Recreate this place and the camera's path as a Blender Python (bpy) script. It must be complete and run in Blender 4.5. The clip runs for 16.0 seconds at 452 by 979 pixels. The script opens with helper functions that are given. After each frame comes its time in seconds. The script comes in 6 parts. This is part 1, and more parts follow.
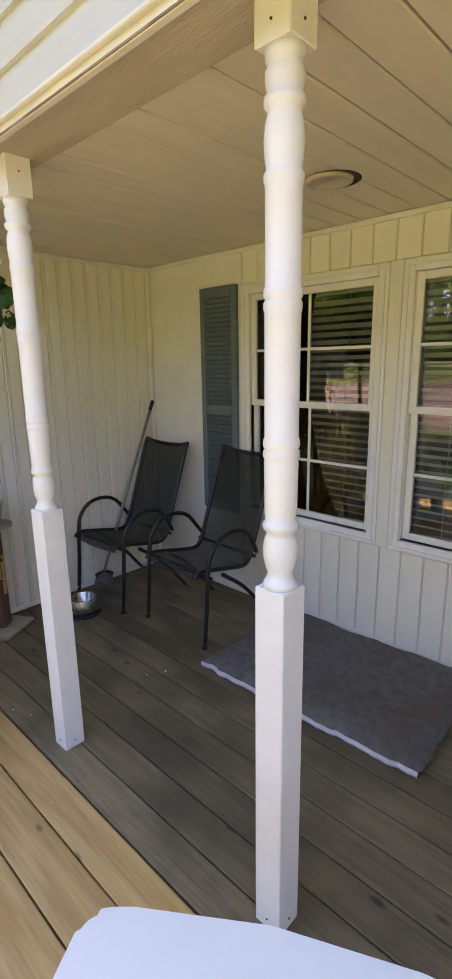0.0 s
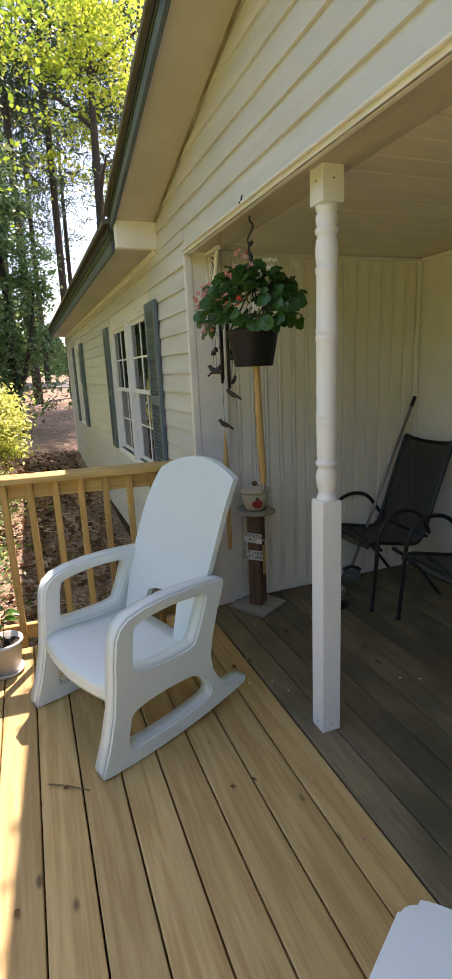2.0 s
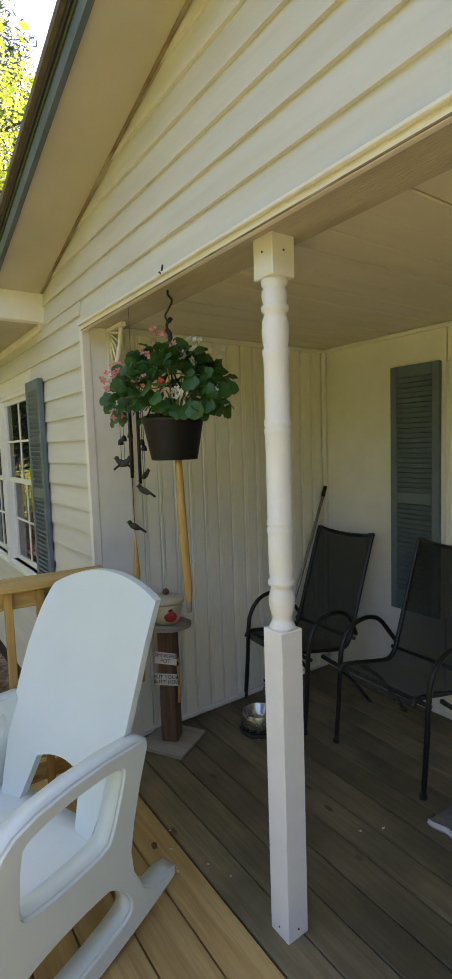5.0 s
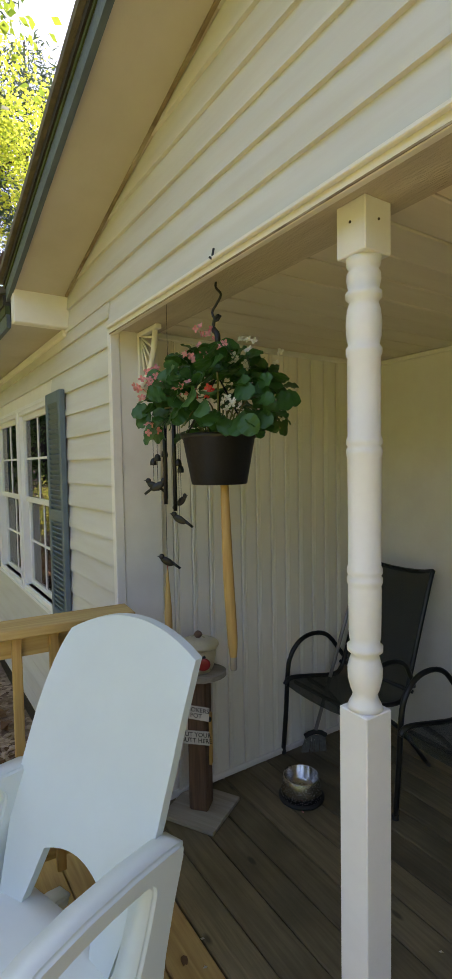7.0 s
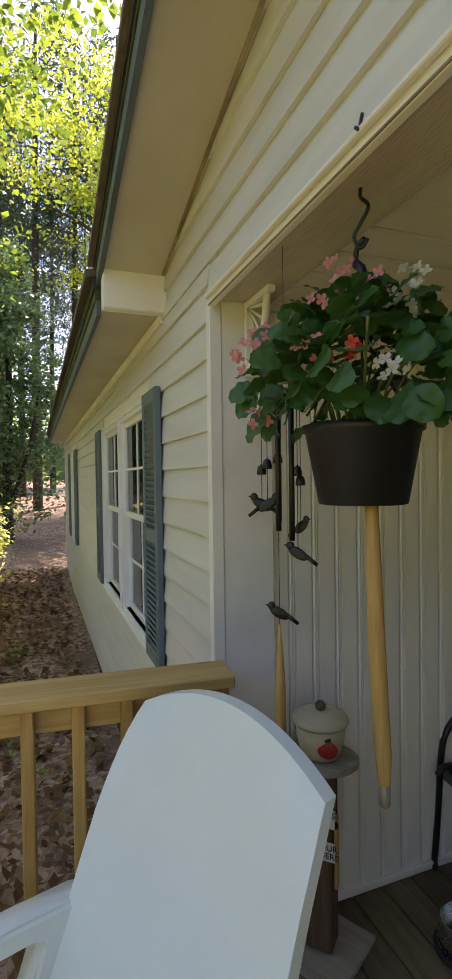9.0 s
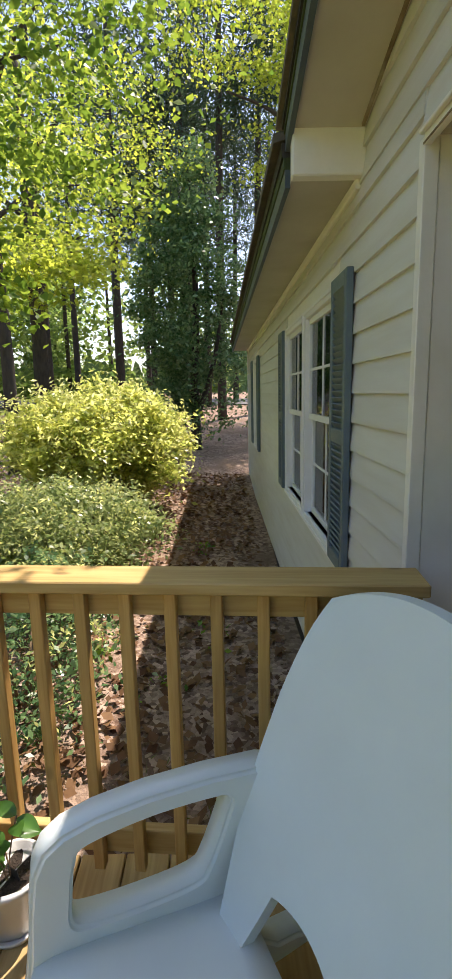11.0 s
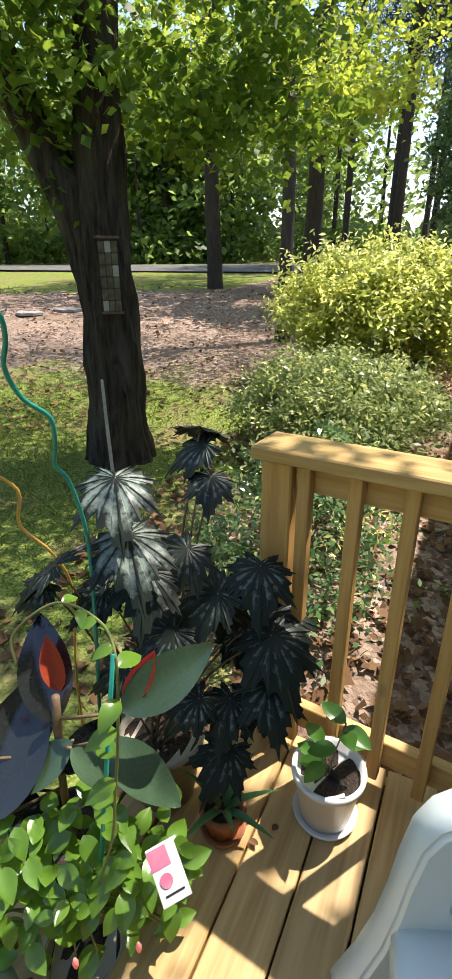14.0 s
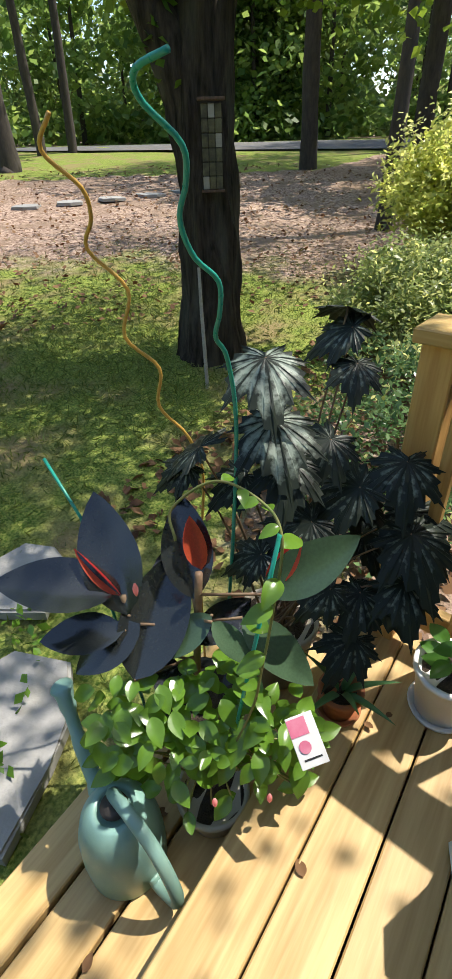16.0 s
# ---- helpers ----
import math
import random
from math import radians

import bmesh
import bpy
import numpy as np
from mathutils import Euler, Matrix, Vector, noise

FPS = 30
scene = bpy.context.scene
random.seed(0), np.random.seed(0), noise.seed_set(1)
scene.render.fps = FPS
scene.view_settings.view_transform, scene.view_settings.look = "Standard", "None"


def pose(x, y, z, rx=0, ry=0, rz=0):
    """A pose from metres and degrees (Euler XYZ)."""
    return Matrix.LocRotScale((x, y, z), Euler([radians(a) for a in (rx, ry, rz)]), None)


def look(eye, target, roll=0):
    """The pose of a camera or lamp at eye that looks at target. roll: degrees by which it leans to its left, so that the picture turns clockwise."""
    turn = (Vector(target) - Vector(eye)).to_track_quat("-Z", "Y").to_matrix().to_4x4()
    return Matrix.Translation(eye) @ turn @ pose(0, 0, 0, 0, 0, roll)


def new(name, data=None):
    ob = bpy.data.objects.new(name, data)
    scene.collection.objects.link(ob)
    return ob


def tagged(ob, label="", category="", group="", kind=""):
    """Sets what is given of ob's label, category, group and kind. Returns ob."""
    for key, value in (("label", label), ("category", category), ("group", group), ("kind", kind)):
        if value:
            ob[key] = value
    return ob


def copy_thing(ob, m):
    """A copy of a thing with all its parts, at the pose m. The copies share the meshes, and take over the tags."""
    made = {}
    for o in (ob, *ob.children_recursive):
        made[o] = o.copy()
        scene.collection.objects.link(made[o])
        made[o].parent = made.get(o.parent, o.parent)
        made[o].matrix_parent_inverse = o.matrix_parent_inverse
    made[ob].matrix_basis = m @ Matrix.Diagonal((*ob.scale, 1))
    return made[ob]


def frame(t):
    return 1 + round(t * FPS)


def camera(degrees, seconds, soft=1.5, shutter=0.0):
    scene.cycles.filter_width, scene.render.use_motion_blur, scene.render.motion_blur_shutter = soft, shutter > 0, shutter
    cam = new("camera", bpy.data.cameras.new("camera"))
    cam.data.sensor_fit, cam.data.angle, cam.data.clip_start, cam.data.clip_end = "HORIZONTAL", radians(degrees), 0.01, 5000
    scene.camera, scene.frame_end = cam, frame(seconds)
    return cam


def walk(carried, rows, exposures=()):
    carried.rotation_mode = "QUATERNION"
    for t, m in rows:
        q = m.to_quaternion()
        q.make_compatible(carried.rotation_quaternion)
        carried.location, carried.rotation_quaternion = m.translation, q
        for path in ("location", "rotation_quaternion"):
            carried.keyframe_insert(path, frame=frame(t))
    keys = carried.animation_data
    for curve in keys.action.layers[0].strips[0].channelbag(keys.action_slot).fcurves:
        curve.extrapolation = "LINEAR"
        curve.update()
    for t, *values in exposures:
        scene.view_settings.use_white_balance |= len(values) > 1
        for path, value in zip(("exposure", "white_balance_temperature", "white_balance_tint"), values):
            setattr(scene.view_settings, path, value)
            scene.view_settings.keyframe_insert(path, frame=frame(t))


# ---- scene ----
cam = camera(47.7, 16.0, soft=1.1)
PATH = [
    (0, (3.196, -0.8, 1.605), (1.848, 0.599, 1.131), -0.9),
    (0.5, (3.195, -0.812, 1.609), (1.594, 0.283, 1.121), -1.2),
    (1, (3.179, -0.815, 1.588), (1.422, -0.001, 1.088), -0.9),
    (1.5, (3.159, -0.884, 1.59), (1.358, -0.158, 1.111), -1.8),
    (2, (3.101, -0.994, 1.609), (1.279, -0.309, 1.148), -2.6),
    (2.5, (3.029, -1.076, 1.618), (1.201, -0.405, 1.163), -3.3),
    (3, (2.936, -1.027, 1.615), (1.117, -0.327, 1.166), -3.5),
    (3.5, (2.83, -0.929, 1.631), (1.047, -0.123, 1.217), -3.0),
    (4, (2.728, -0.94, 1.646), (1.012, 0.03, 1.309), -2.3),
    (4.2, (2.671, -0.955, 1.655), (0.983, 0.075, 1.356), -2.2),
    (6.3, (2.479, -0.965, 1.692), (0.857, 0.201, 1.597), -1.2),
    (6.5, (2.388, -0.947, 1.701), (0.755, 0.205, 1.606), -1.2),
    (7, (2.208, -0.863, 1.683), (0.535, 0.23, 1.58), -1.0),
    (7.5, (2.12, -0.717, 1.69), (0.399, 0.298, 1.597), -0.6),
    (8, (1.936, -0.651, 1.69), (0.182, 0.309, 1.635), -0.8),
    (8.2, (1.862, -0.642, 1.694), (0.091, 0.285, 1.661), -0.8),
    (10.5, (1.575, -0.522, 1.605), (-0.398, -0.387, 1.305), -1.7),
    (11, (1.555, -0.605, 1.602), (-0.411, -0.588, 1.231), -1.3),
    (11.5, (1.539, -0.671, 1.588), (-0.411, -0.762, 1.152), -0.4),
    (12, (1.526, -0.753, 1.569), (-0.4, -0.952, 1.065), -0.1),
    (12.5, (1.492, -0.853, 1.552), (-0.392, -1.194, 0.975), -0.1),
    (13, (1.409, -0.914, 1.525), (-0.405, -1.452, 0.877), -0.7),
    (13.5, (1.281, -0.988, 1.497), (-0.445, -1.707, 0.786), -1.1),
    (14, (1.263, -1.089, 1.51), (-0.377, -1.899, 0.702), -0.5),
    (14.5, (1.284, -1.178, 1.49), (-0.289, -2.035, 0.602), -0.5),
    (15, (1.311, -1.236, 1.473), (-0.191, -2.137, 0.508), -0.7),
    (15.5, (1.328, -1.26, 1.459), (-0.082, -2.202, 0.399), -1.4),
    (16, (1.335, -1.27, 1.44), (-0.019, -2.225, 0.32), -1.6),
]
walk(cam, [(t, look(eye, target, roll)) for t, eye, target, roll in PATH],
     [(0.0, 2.40, 7050, 37), (0.5, 2.34, 7100, 36), (1.0, 1.42, 7300, 31), (1.5, 1.22, 7300, 29), (2.0, 1.56, 7300, 26), (2.5, 1.61, 7350, 24), (3.5, 1.73, 7400, 24), (4.0, 1.78, 7400, 24), (6.5, 1.72, 7400, 24), (7.0, 1.70, 7400, 24), (7.5, 1.92, 7500, 26), (8.0, 1.80, 7500, 27), (10.5, 1.1, 7000, 20), (12.5, 1.08, 6850, 17), (14.0, 1.08, 6650, 13), (16.0, 0.85, 6600, 10)])

# ---- world, sun, exposure ----
SUN_WAY = Vector((0.47, -0.30, -1.0)).normalized()
world = bpy.data.worlds.new("sky")
scene.world = world
world.use_nodes = True
wn = world.node_tree.nodes
sky = wn.new("ShaderNodeTexSky")
sky.sky_type, sky.sun_disc = "NISHITA", False
sky.sun_elevation = math.asin(-SUN_WAY.z)
sky.sun_rotation = math.atan2(-SUN_WAY.x, -SUN_WAY.y)
world.node_tree.links.new(sky.outputs[0], wn["Background"].inputs[0])
wn["Background"].inputs[1].default_value = 0.15
sun = new("sun", bpy.data.lights.new("sun", "SUN"))
sun.data.energy, sun.data.angle, sun.data.color = 4.2, radians(0.53), (1.0, 0.95, 0.87)
sun.rotation_euler = SUN_WAY.to_track_quat("-Z", "Y").to_euler()

# ---- materials ----
def nodes_of(name):
    m = bpy.data.materials.new(name)
    m.use_nodes = True
    nt = m.node_tree
    return m, nt.nodes, nt.links, nt.nodes["Principled BSDF"]


def rgb(c):
    return (*c, 1.0)


def surface(name, a, b, rough=0.6, scale=6.0, bump=0.15, fine=120.0, metal=0.0, stretch=(1, 1, 1), rand=0.12, stain=None, stain_scale=2.0, stain_amount=0.5, island=False, spec=0.5):
    """Two-scale mottled paint, stone, soil or plastic."""
    m, n, l, p = nodes_of(name)
    tc = n.new("ShaderNodeTexCoord")
    mp = n.new("ShaderNodeMapping")
    mp.inputs["Scale"].default_value = stretch
    l.new(tc.outputs["Object"], mp.inputs[0])
    n1 = n.new("ShaderNodeTexNoise")
    n1.inputs["Scale"].default_value, n1.inputs["Detail"].default_value, n1.inputs["Roughness"].default_value = scale, 5, 0.6
    l.new(mp.outputs[0], n1.inputs[0])
    n2 = n.new("ShaderNodeTexNoise")
    n2.inputs["Scale"].default_value, n2.inputs["Detail"].default_value = fine, 3
    l.new(mp.outputs[0], n2.inputs[0])
    mix = n.new("ShaderNodeMix")
    mix.data_type = "RGBA"
    mix.inputs[6].default_value, mix.inputs[7].default_value = rgb(a), rgb(b)
    ramp = n.new("ShaderNodeMapRange")
    ramp.inputs[1].default_value, ramp.inputs[2].default_value = 0.3, 0.7
    l.new(n1.outputs[0], ramp.inputs[0])
    l.new(ramp.outputs[0], mix.inputs[0])
    colour = mix.outputs[2]
    if stain:
        n3 = n.new("ShaderNodeTexNoise")
        n3.inputs["Scale"].default_value, n3.inputs["Detail"].default_value = stain_scale, 8
        l.new(mp.outputs[0], n3.inputs[0])
        r3 = n.new("ShaderNodeMapRange")
        r3.inputs[1].default_value, r3.inputs[2].default_value, r3.inputs[4].default_value = 0.5, 0.75, stain_amount
        l.new(n3.outputs[0], r3.inputs[0])
        ms = n.new("ShaderNodeMix")
        ms.data_type = "RGBA"
        ms.inputs[7].default_value = rgb(stain)
        l.new(colour, ms.inputs[6])
        l.new(r3.outputs[0], ms.inputs[0])
        colour = ms.outputs[2]
    hsv = n.new("ShaderNodeHueSaturation")
    if island:
        src = n.new("ShaderNodeNewGeometry").outputs["Random Per Island"]
    else:
        src = n.new("ShaderNodeObjectInfo").outputs["Random"]
    rv = n.new("ShaderNodeMapRange")
    rv.inputs[3].default_value, rv.inputs[4].default_value = 1 - rand, 1 + rand
    l.new(src, rv.inputs[0])
    l.new(rv.outputs[0], hsv.inputs["Value"])
    l.new(colour, hsv.inputs["Color"])
    l.new(hsv.outputs[0], p.inputs["Base Color"])
    add = n.new("ShaderNodeMath")
    l.new(n1.outputs[0], add.inputs[0])
    l.new(n2.outputs[0], add.inputs[1])
    bp = n.new("ShaderNodeBump")
    bp.inputs["Strength"].default_value, bp.inputs["Distance"].default_value = bump, 0.01
    l.new(add.outputs[0], bp.inputs["Height"])
    l.new(bp.outputs[0], p.inputs["Normal"])
    rr = n.new("ShaderNodeMapRange")
    rr.inputs[3].default_value, rr.inputs[4].default_value = max(0.02, rough - 0.1), min(1, rough + 0.1)
    l.new(n2.outputs[0], rr.inputs[0])
    l.new(rr.outputs[0], p.inputs["Roughness"])
    p.inputs["Metallic"].default_value = metal
    p.inputs["Specular IOR Level"].default_value = spec
    return m


def wood(name, pale, dark, rough=0.6, along=0, grain=1.0, knots=0.6, bump=0.25, dirt=None, rand=0.16, rings=0.22):
    """Sawn boards: rings stretched along one axis, knots and a tone of its own for each board."""
    m, n, l, p = nodes_of(name)
    tc = n.new("ShaderNodeTexCoord")
    oi = n.new("ShaderNodeObjectInfo")
    off = n.new("ShaderNodeVectorMath")
    off.operation = "MULTIPLY"
    off.inputs[1].default_value = (37.0, 53.0, 71.0)
    comb = n.new("ShaderNodeCombineXYZ")
    for i in range(3):
        l.new(oi.outputs["Random"], comb.inputs[i])
    l.new(comb.outputs[0], off.inputs[0])
    addv = n.new("ShaderNodeVectorMath")
    l.new(tc.outputs["Object"], addv.inputs[0])
    l.new(off.outputs[0], addv.inputs[1])
    mp = n.new("ShaderNodeMapping")
    st = [7.0 * grain] * 3
    st[along] = 0.42 * grain
    mp.inputs["Scale"].default_value = st
    l.new(addv.outputs[0], mp.inputs[0])
    warp = n.new("ShaderNodeTexNoise")
    warp.inputs["Scale"].default_value, warp.inputs["Detail"].default_value = 1.3, 3
    l.new(mp.outputs[0], warp.inputs[0])
    wave = n.new("ShaderNodeMath")
    wave.operation = "MULTIPLY"
    wave.inputs[1].default_value = 34.0
    l.new(warp.outputs[0], wave.inputs[0])
    sine = n.new("ShaderNodeMath")
    sine.operation = "SINE"
    l.new(wave.outputs[0], sine.inputs[0])
    fib = n.new("ShaderNodeTexNoise")
    fib.inputs["Scale"].default_value, fib.inputs["Detail"].default_value = 14.0, 4
    l.new(mp.outputs[0], fib.inputs[0])
    f = n.new("ShaderNodeMath")
    f.operation = "MULTIPLY_ADD"
    f.inputs[1].default_value = rings
    l.new(sine.outputs[0], f.inputs[0])
    l.new(fib.outputs[0], f.inputs[2])
    mix = n.new("ShaderNodeMix")
    mix.data_type = "RGBA"
    mix.inputs[6].default_value, mix.inputs[7].default_value = rgb(pale), rgb(dark)
    l.new(f.outputs[0], mix.inputs[0])
    colour = mix.outputs[2]
    vm = n.new("ShaderNodeMapping")
    vs = [5.0] * 3
    vs[along] = 2.2
    vm.inputs["Scale"].default_value = vs
    l.new(addv.outputs[0], vm.inputs[0])
    vor = n.new("ShaderNodeTexVoronoi")
    vor.inputs["Scale"].default_value = 1.0
    l.new(vm.outputs[0], vor.inputs[0])
    kr = n.new("ShaderNodeMapRange")
    kr.inputs[1].default_value, kr.inputs[2].default_value, kr.inputs[3].default_value, kr.inputs[4].default_value = 0.035, 0.075, knots, 0.0
    l.new(vor.outputs["Distance"], kr.inputs[0])
    mk = n.new("ShaderNodeMix")
    mk.data_type = "RGBA"
    mk.inputs[7].default_value = rgb([c * 0.3 for c in dark])
    l.new(kr.outputs[0], mk.inputs[0])
    l.new(colour, mk.inputs[6])
    colour = mk.outputs[2]
    if dirt:
        dn = n.new("ShaderNodeTexNoise")
        dn.inputs["Scale"].default_value, dn.inputs["Detail"].default_value = 2.4, 8
        l.new(addv.outputs[0], dn.inputs[0])
        dr = n.new("ShaderNodeMapRange")
        dr.inputs[1].default_value, dr.inputs[2].default_value, dr.inputs[4].default_value = 0.42, 0.68, 0.75
        l.new(dn.outputs[0], dr.inputs[0])
        md = n.new("ShaderNodeMix")
        md.data_type = "RGBA"
        md.inputs[7].default_value = rgb(dirt)
        l.new(dr.outputs[0], md.inputs[0])
        l.new(colour, md.inputs[6])
        colour = md.outputs[2]
    hsv = n.new("ShaderNodeHueSaturation")
    rv = n.new("ShaderNodeMapRange")
    rv.inputs[3].default_value, rv.inputs[4].default_value = 1 - rand, 1 + rand
    l.new(oi.outputs["Random"], rv.inputs[0])
    l.new(rv.outputs[0], hsv.inputs["Value"])
    l.new(colour, hsv.inputs["Color"])
    l.new(hsv.outputs[0], p.inputs["Base Color"])
    bp = n.new("ShaderNodeBump")
    bp.inputs["Strength"].default_value, bp.inputs["Distance"].default_value = bump, 0.004
    l.new(f.outputs[0], bp.inputs["Height"])
    l.new(bp.outputs[0], p.inputs["Normal"])
    p.inputs["Roughness"].default_value = rough
    return m


def leafy(name, a, b, rough=0.4, through_light=0.4, vein=None, spec=0.4):
    """Leaves: each its own tone, light passing through."""
    m, n, l, p = nodes_of(name)
    geo = n.new("ShaderNodeNewGeometry")
    mix = n.new("ShaderNodeMix")
    mix.data_type = "RGBA"
    mix.inputs[6].default_value, mix.inputs[7].default_value = rgb(a), rgb(b)
    l.new(geo.outputs["Random Per Island"], mix.inputs[0])
    tc = n.new("ShaderNodeTexCoord")
    nz = n.new("ShaderNodeTexNoise")
    nz.inputs["Scale"].default_value = 30
    l.new(tc.outputs["Object"], nz.inputs[0])
    hv = n.new("ShaderNodeHueSaturation")
    rv = n.new("ShaderNodeMapRange")
    rv.inputs[3].default_value, rv.inputs[4].default_value = 0.75, 1.25
    l.new(nz.outputs[0], rv.inputs[0])
    l.new(rv.outputs[0], hv.inputs["Value"])
    l.new(mix.outputs[2], hv.inputs["Color"])
    l.new(hv.outputs[0], p.inputs["Base Color"])
    p.inputs["Roughness"].default_value = rough
    p.inputs["Specular IOR Level"].default_value = spec
    if through_light > 0:
        tr = n.new("ShaderNodeBsdfTranslucent")
        hs2 = n.new("ShaderNodeHueSaturation")
        hs2.inputs["Value"].default_value, hs2.inputs["Hue"].default_value = 1.6, 0.48
        l.new(hv.outputs[0], hs2.inputs["Color"])
        l.new(hs2.outputs[0], tr.inputs[0])
        ms = n.new("ShaderNodeMixShader")
        ms.inputs[0].default_value = through_light
        l.new(p.outputs[0], ms.inputs[1])
        l.new(tr.outputs[0], ms.inputs[2])
        l.new(ms.outputs[0], n["Material Output"].inputs[0])
    return m


def pane_glass(name):
    m, n, l, p = nodes_of(name)
    n.remove(p)
    tr = n.new("ShaderNodeBsdfTransparent")
    tr.inputs[0].default_value = (0.86, 0.9, 0.88, 1)
    gl = n.new("ShaderNodeBsdfGlossy")
    gl.inputs["Roughness"].default_value = 0.01
    fr = n.new("ShaderNodeFresnel")
    fr.inputs[0].default_value = 1.75
    ms = n.new("ShaderNodeMixShader")
    l.new(fr.outputs[0], ms.inputs[0])
    l.new(tr.outputs[0], ms.inputs[1])
    l.new(gl.outputs[0], ms.inputs[2])
    l.new(ms.outputs[0], n["Material Output"].inputs[0])
    return m


M = {}
M["vinyl"] = surface("white vinyl siding", (0.69, 0.68, 0.64), (0.62, 0.60, 0.55), 0.5, 3.0, 0.05, 90, stretch=(0.5, 1, 5), rand=0.04, stain=(0.45, 0.38, 0.24), stain_scale=2.5, stain_amount=0.25)
M["panel"] = surface("cream bead panel", (0.86, 0.82, 0.72), (0.80, 0.75, 0.64), 0.5, 3.0, 0.05, 80, stretch=(3, 3, 0.6), rand=0.03)
M["white"] = surface("white paint", (0.86, 0.84, 0.83), (0.80, 0.78, 0.77), 0.45, 7, 0.08, 90, rand=0.02)
M["trim"] = surface("white trim", (0.84, 0.81, 0.75), (0.77, 0.73, 0.66), 0.5, 5, 0.06, 90, rand=0.03)
M["beam"] = surface("worn beam paint", (0.62, 0.55, 0.44), (0.52, 0.44, 0.34), 0.7, 6, 0.35, 60, stretch=(0.6, 3, 3), stain=(0.28, 0.2, 0.13), stain_scale=4, stain_amount=0.4)
M["ceiling"] = surface("ceiling paint", (0.76, 0.69, 0.58), (0.68, 0.60, 0.49), 0.55, 2.5, 0.05, 60, stretch=(4, 0.5, 1), rand=0.03)
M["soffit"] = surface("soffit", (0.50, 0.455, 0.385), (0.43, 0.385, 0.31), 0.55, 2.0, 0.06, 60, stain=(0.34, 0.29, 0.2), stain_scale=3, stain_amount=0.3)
M["fascia"] = surface("slate fascia", (0.10, 0.13, 0.15), (0.07, 0.09, 0.10), 0.5, 5, 0.1, 80)
M["moss"] = surface("mossy edge", (0.07, 0.10, 0.02), (0.03, 0.04, 0.015), 0.8, 12, 0.3, 90, stain=(0.02, 0.02, 0.015), stain_scale=6)
M["drip"] = surface("dark drip edge", (0.02, 0.017, 0.013), (0.04, 0.03, 0.02), 0.6, 8, 0.2, 80)
M["shingle"] = surface("shingle", (0.17, 0.14, 0.10), (0.10, 0.09, 0.07), 0.9, 20, 0.4, 160)
M["shutter"] = surface("blue grey shutter", (0.13, 0.175, 0.20), (0.10, 0.14, 0.165), 0.5, 6, 0.1, 100, rand=0.03)
M["stainline"] = surface("weather-stained edge", (0.34, 0.25, 0.15), (0.16, 0.11, 0.065), 0.8, 9, 0.2, 70, stretch=(1, 1, 1), stain=(0.55, 0.5, 0.4), stain_scale=5, stain_amount=0.8)
M["glass"] = pane_glass("window glass")
M["blind"] = surface("blind slat", (0.72, 0.69, 0.62), (0.64, 0.6, 0.52), 0.5, 5, 0.03, 50)
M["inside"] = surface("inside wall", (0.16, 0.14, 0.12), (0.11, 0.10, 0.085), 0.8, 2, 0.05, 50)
M["deck"] = wood("new pine deck", (0.60, 0.42, 0.18), (0.37, 0.22, 0.07), 0.55, 0, 1.0, 0.9, 0.15, rand=0.13, rings=0.2)
M["rail"] = wood("new pine rail", (0.62, 0.43, 0.17), (0.44, 0.26, 0.075), 0.55, 1, 1.2, 0.6, 0.15, rand=0.1)
M["upright"] = wood("new pine upright", (0.60, 0.38, 0.13), (0.42, 0.22, 0.06), 0.55, 2, 1.4, 0.4, 0.15, rand=0.14)
M["olddeck"] = wood("weathered deck", (0.25, 0.195, 0.11), (0.105, 0.082, 0.042), 0.75, 0, 1.1, 0.8, 0.5, dirt=(0.06, 0.053, 0.028), rand=0.3, rings=0.12)
M["resin"] = surface("white resin", (0.73, 0.79, 0.76), (0.69, 0.75, 0.72), 0.38, 4, 0.02, 200, rand=0.01)
M["bark"] = surface("bark", (0.085, 0.064, 0.045), (0.014, 0.011, 0.008), 0.95, 16, 1.0, 50, stretch=(1.6, 1.6, 0.22), stain=(0.19, 0.19, 0.14), stain_scale=4.5, stain_amount=0.3, spec=0.15)
M["bark_far"] = surface("far bark", (0.07, 0.055, 0.042), (0.035, 0.028, 0.022), 0.9, 9, 0.6, 40, stretch=(1.5, 1.5, 0.4))
M["leaf_tree"] = leafy("tree leaf", (0.065, 0.15, 0.018), (0.20, 0.30, 0.035), 0.45, 0.5)
# yellow-green maple tone, lightened so that it stands for sunlight
M["leaf_lit"] = leafy("sunlit tree leaf", (0.17, 0.27, 0.03), (0.40, 0.47, 0.06), 0.45, 0.65)
M["leaf_dark"] = leafy("dark tree leaf", (0.055, 0.135, 0.05), (0.19, 0.30, 0.125), 0.22, 0.4)
M["leaf_far"] = leafy("far woods leaf", (0.075, 0.155, 0.04), (0.24, 0.34, 0.085), 0.5, 0.6)
M["needle"] = leafy("pine needles", (0.03, 0.06, 0.038), (0.06, 0.105, 0.055), 0.5, 0.3)
M["leaf_bush"] = leafy("azalea leaf", (0.19, 0.27, 0.05), (0.58, 0.60, 0.18), 0.35, 0.6)
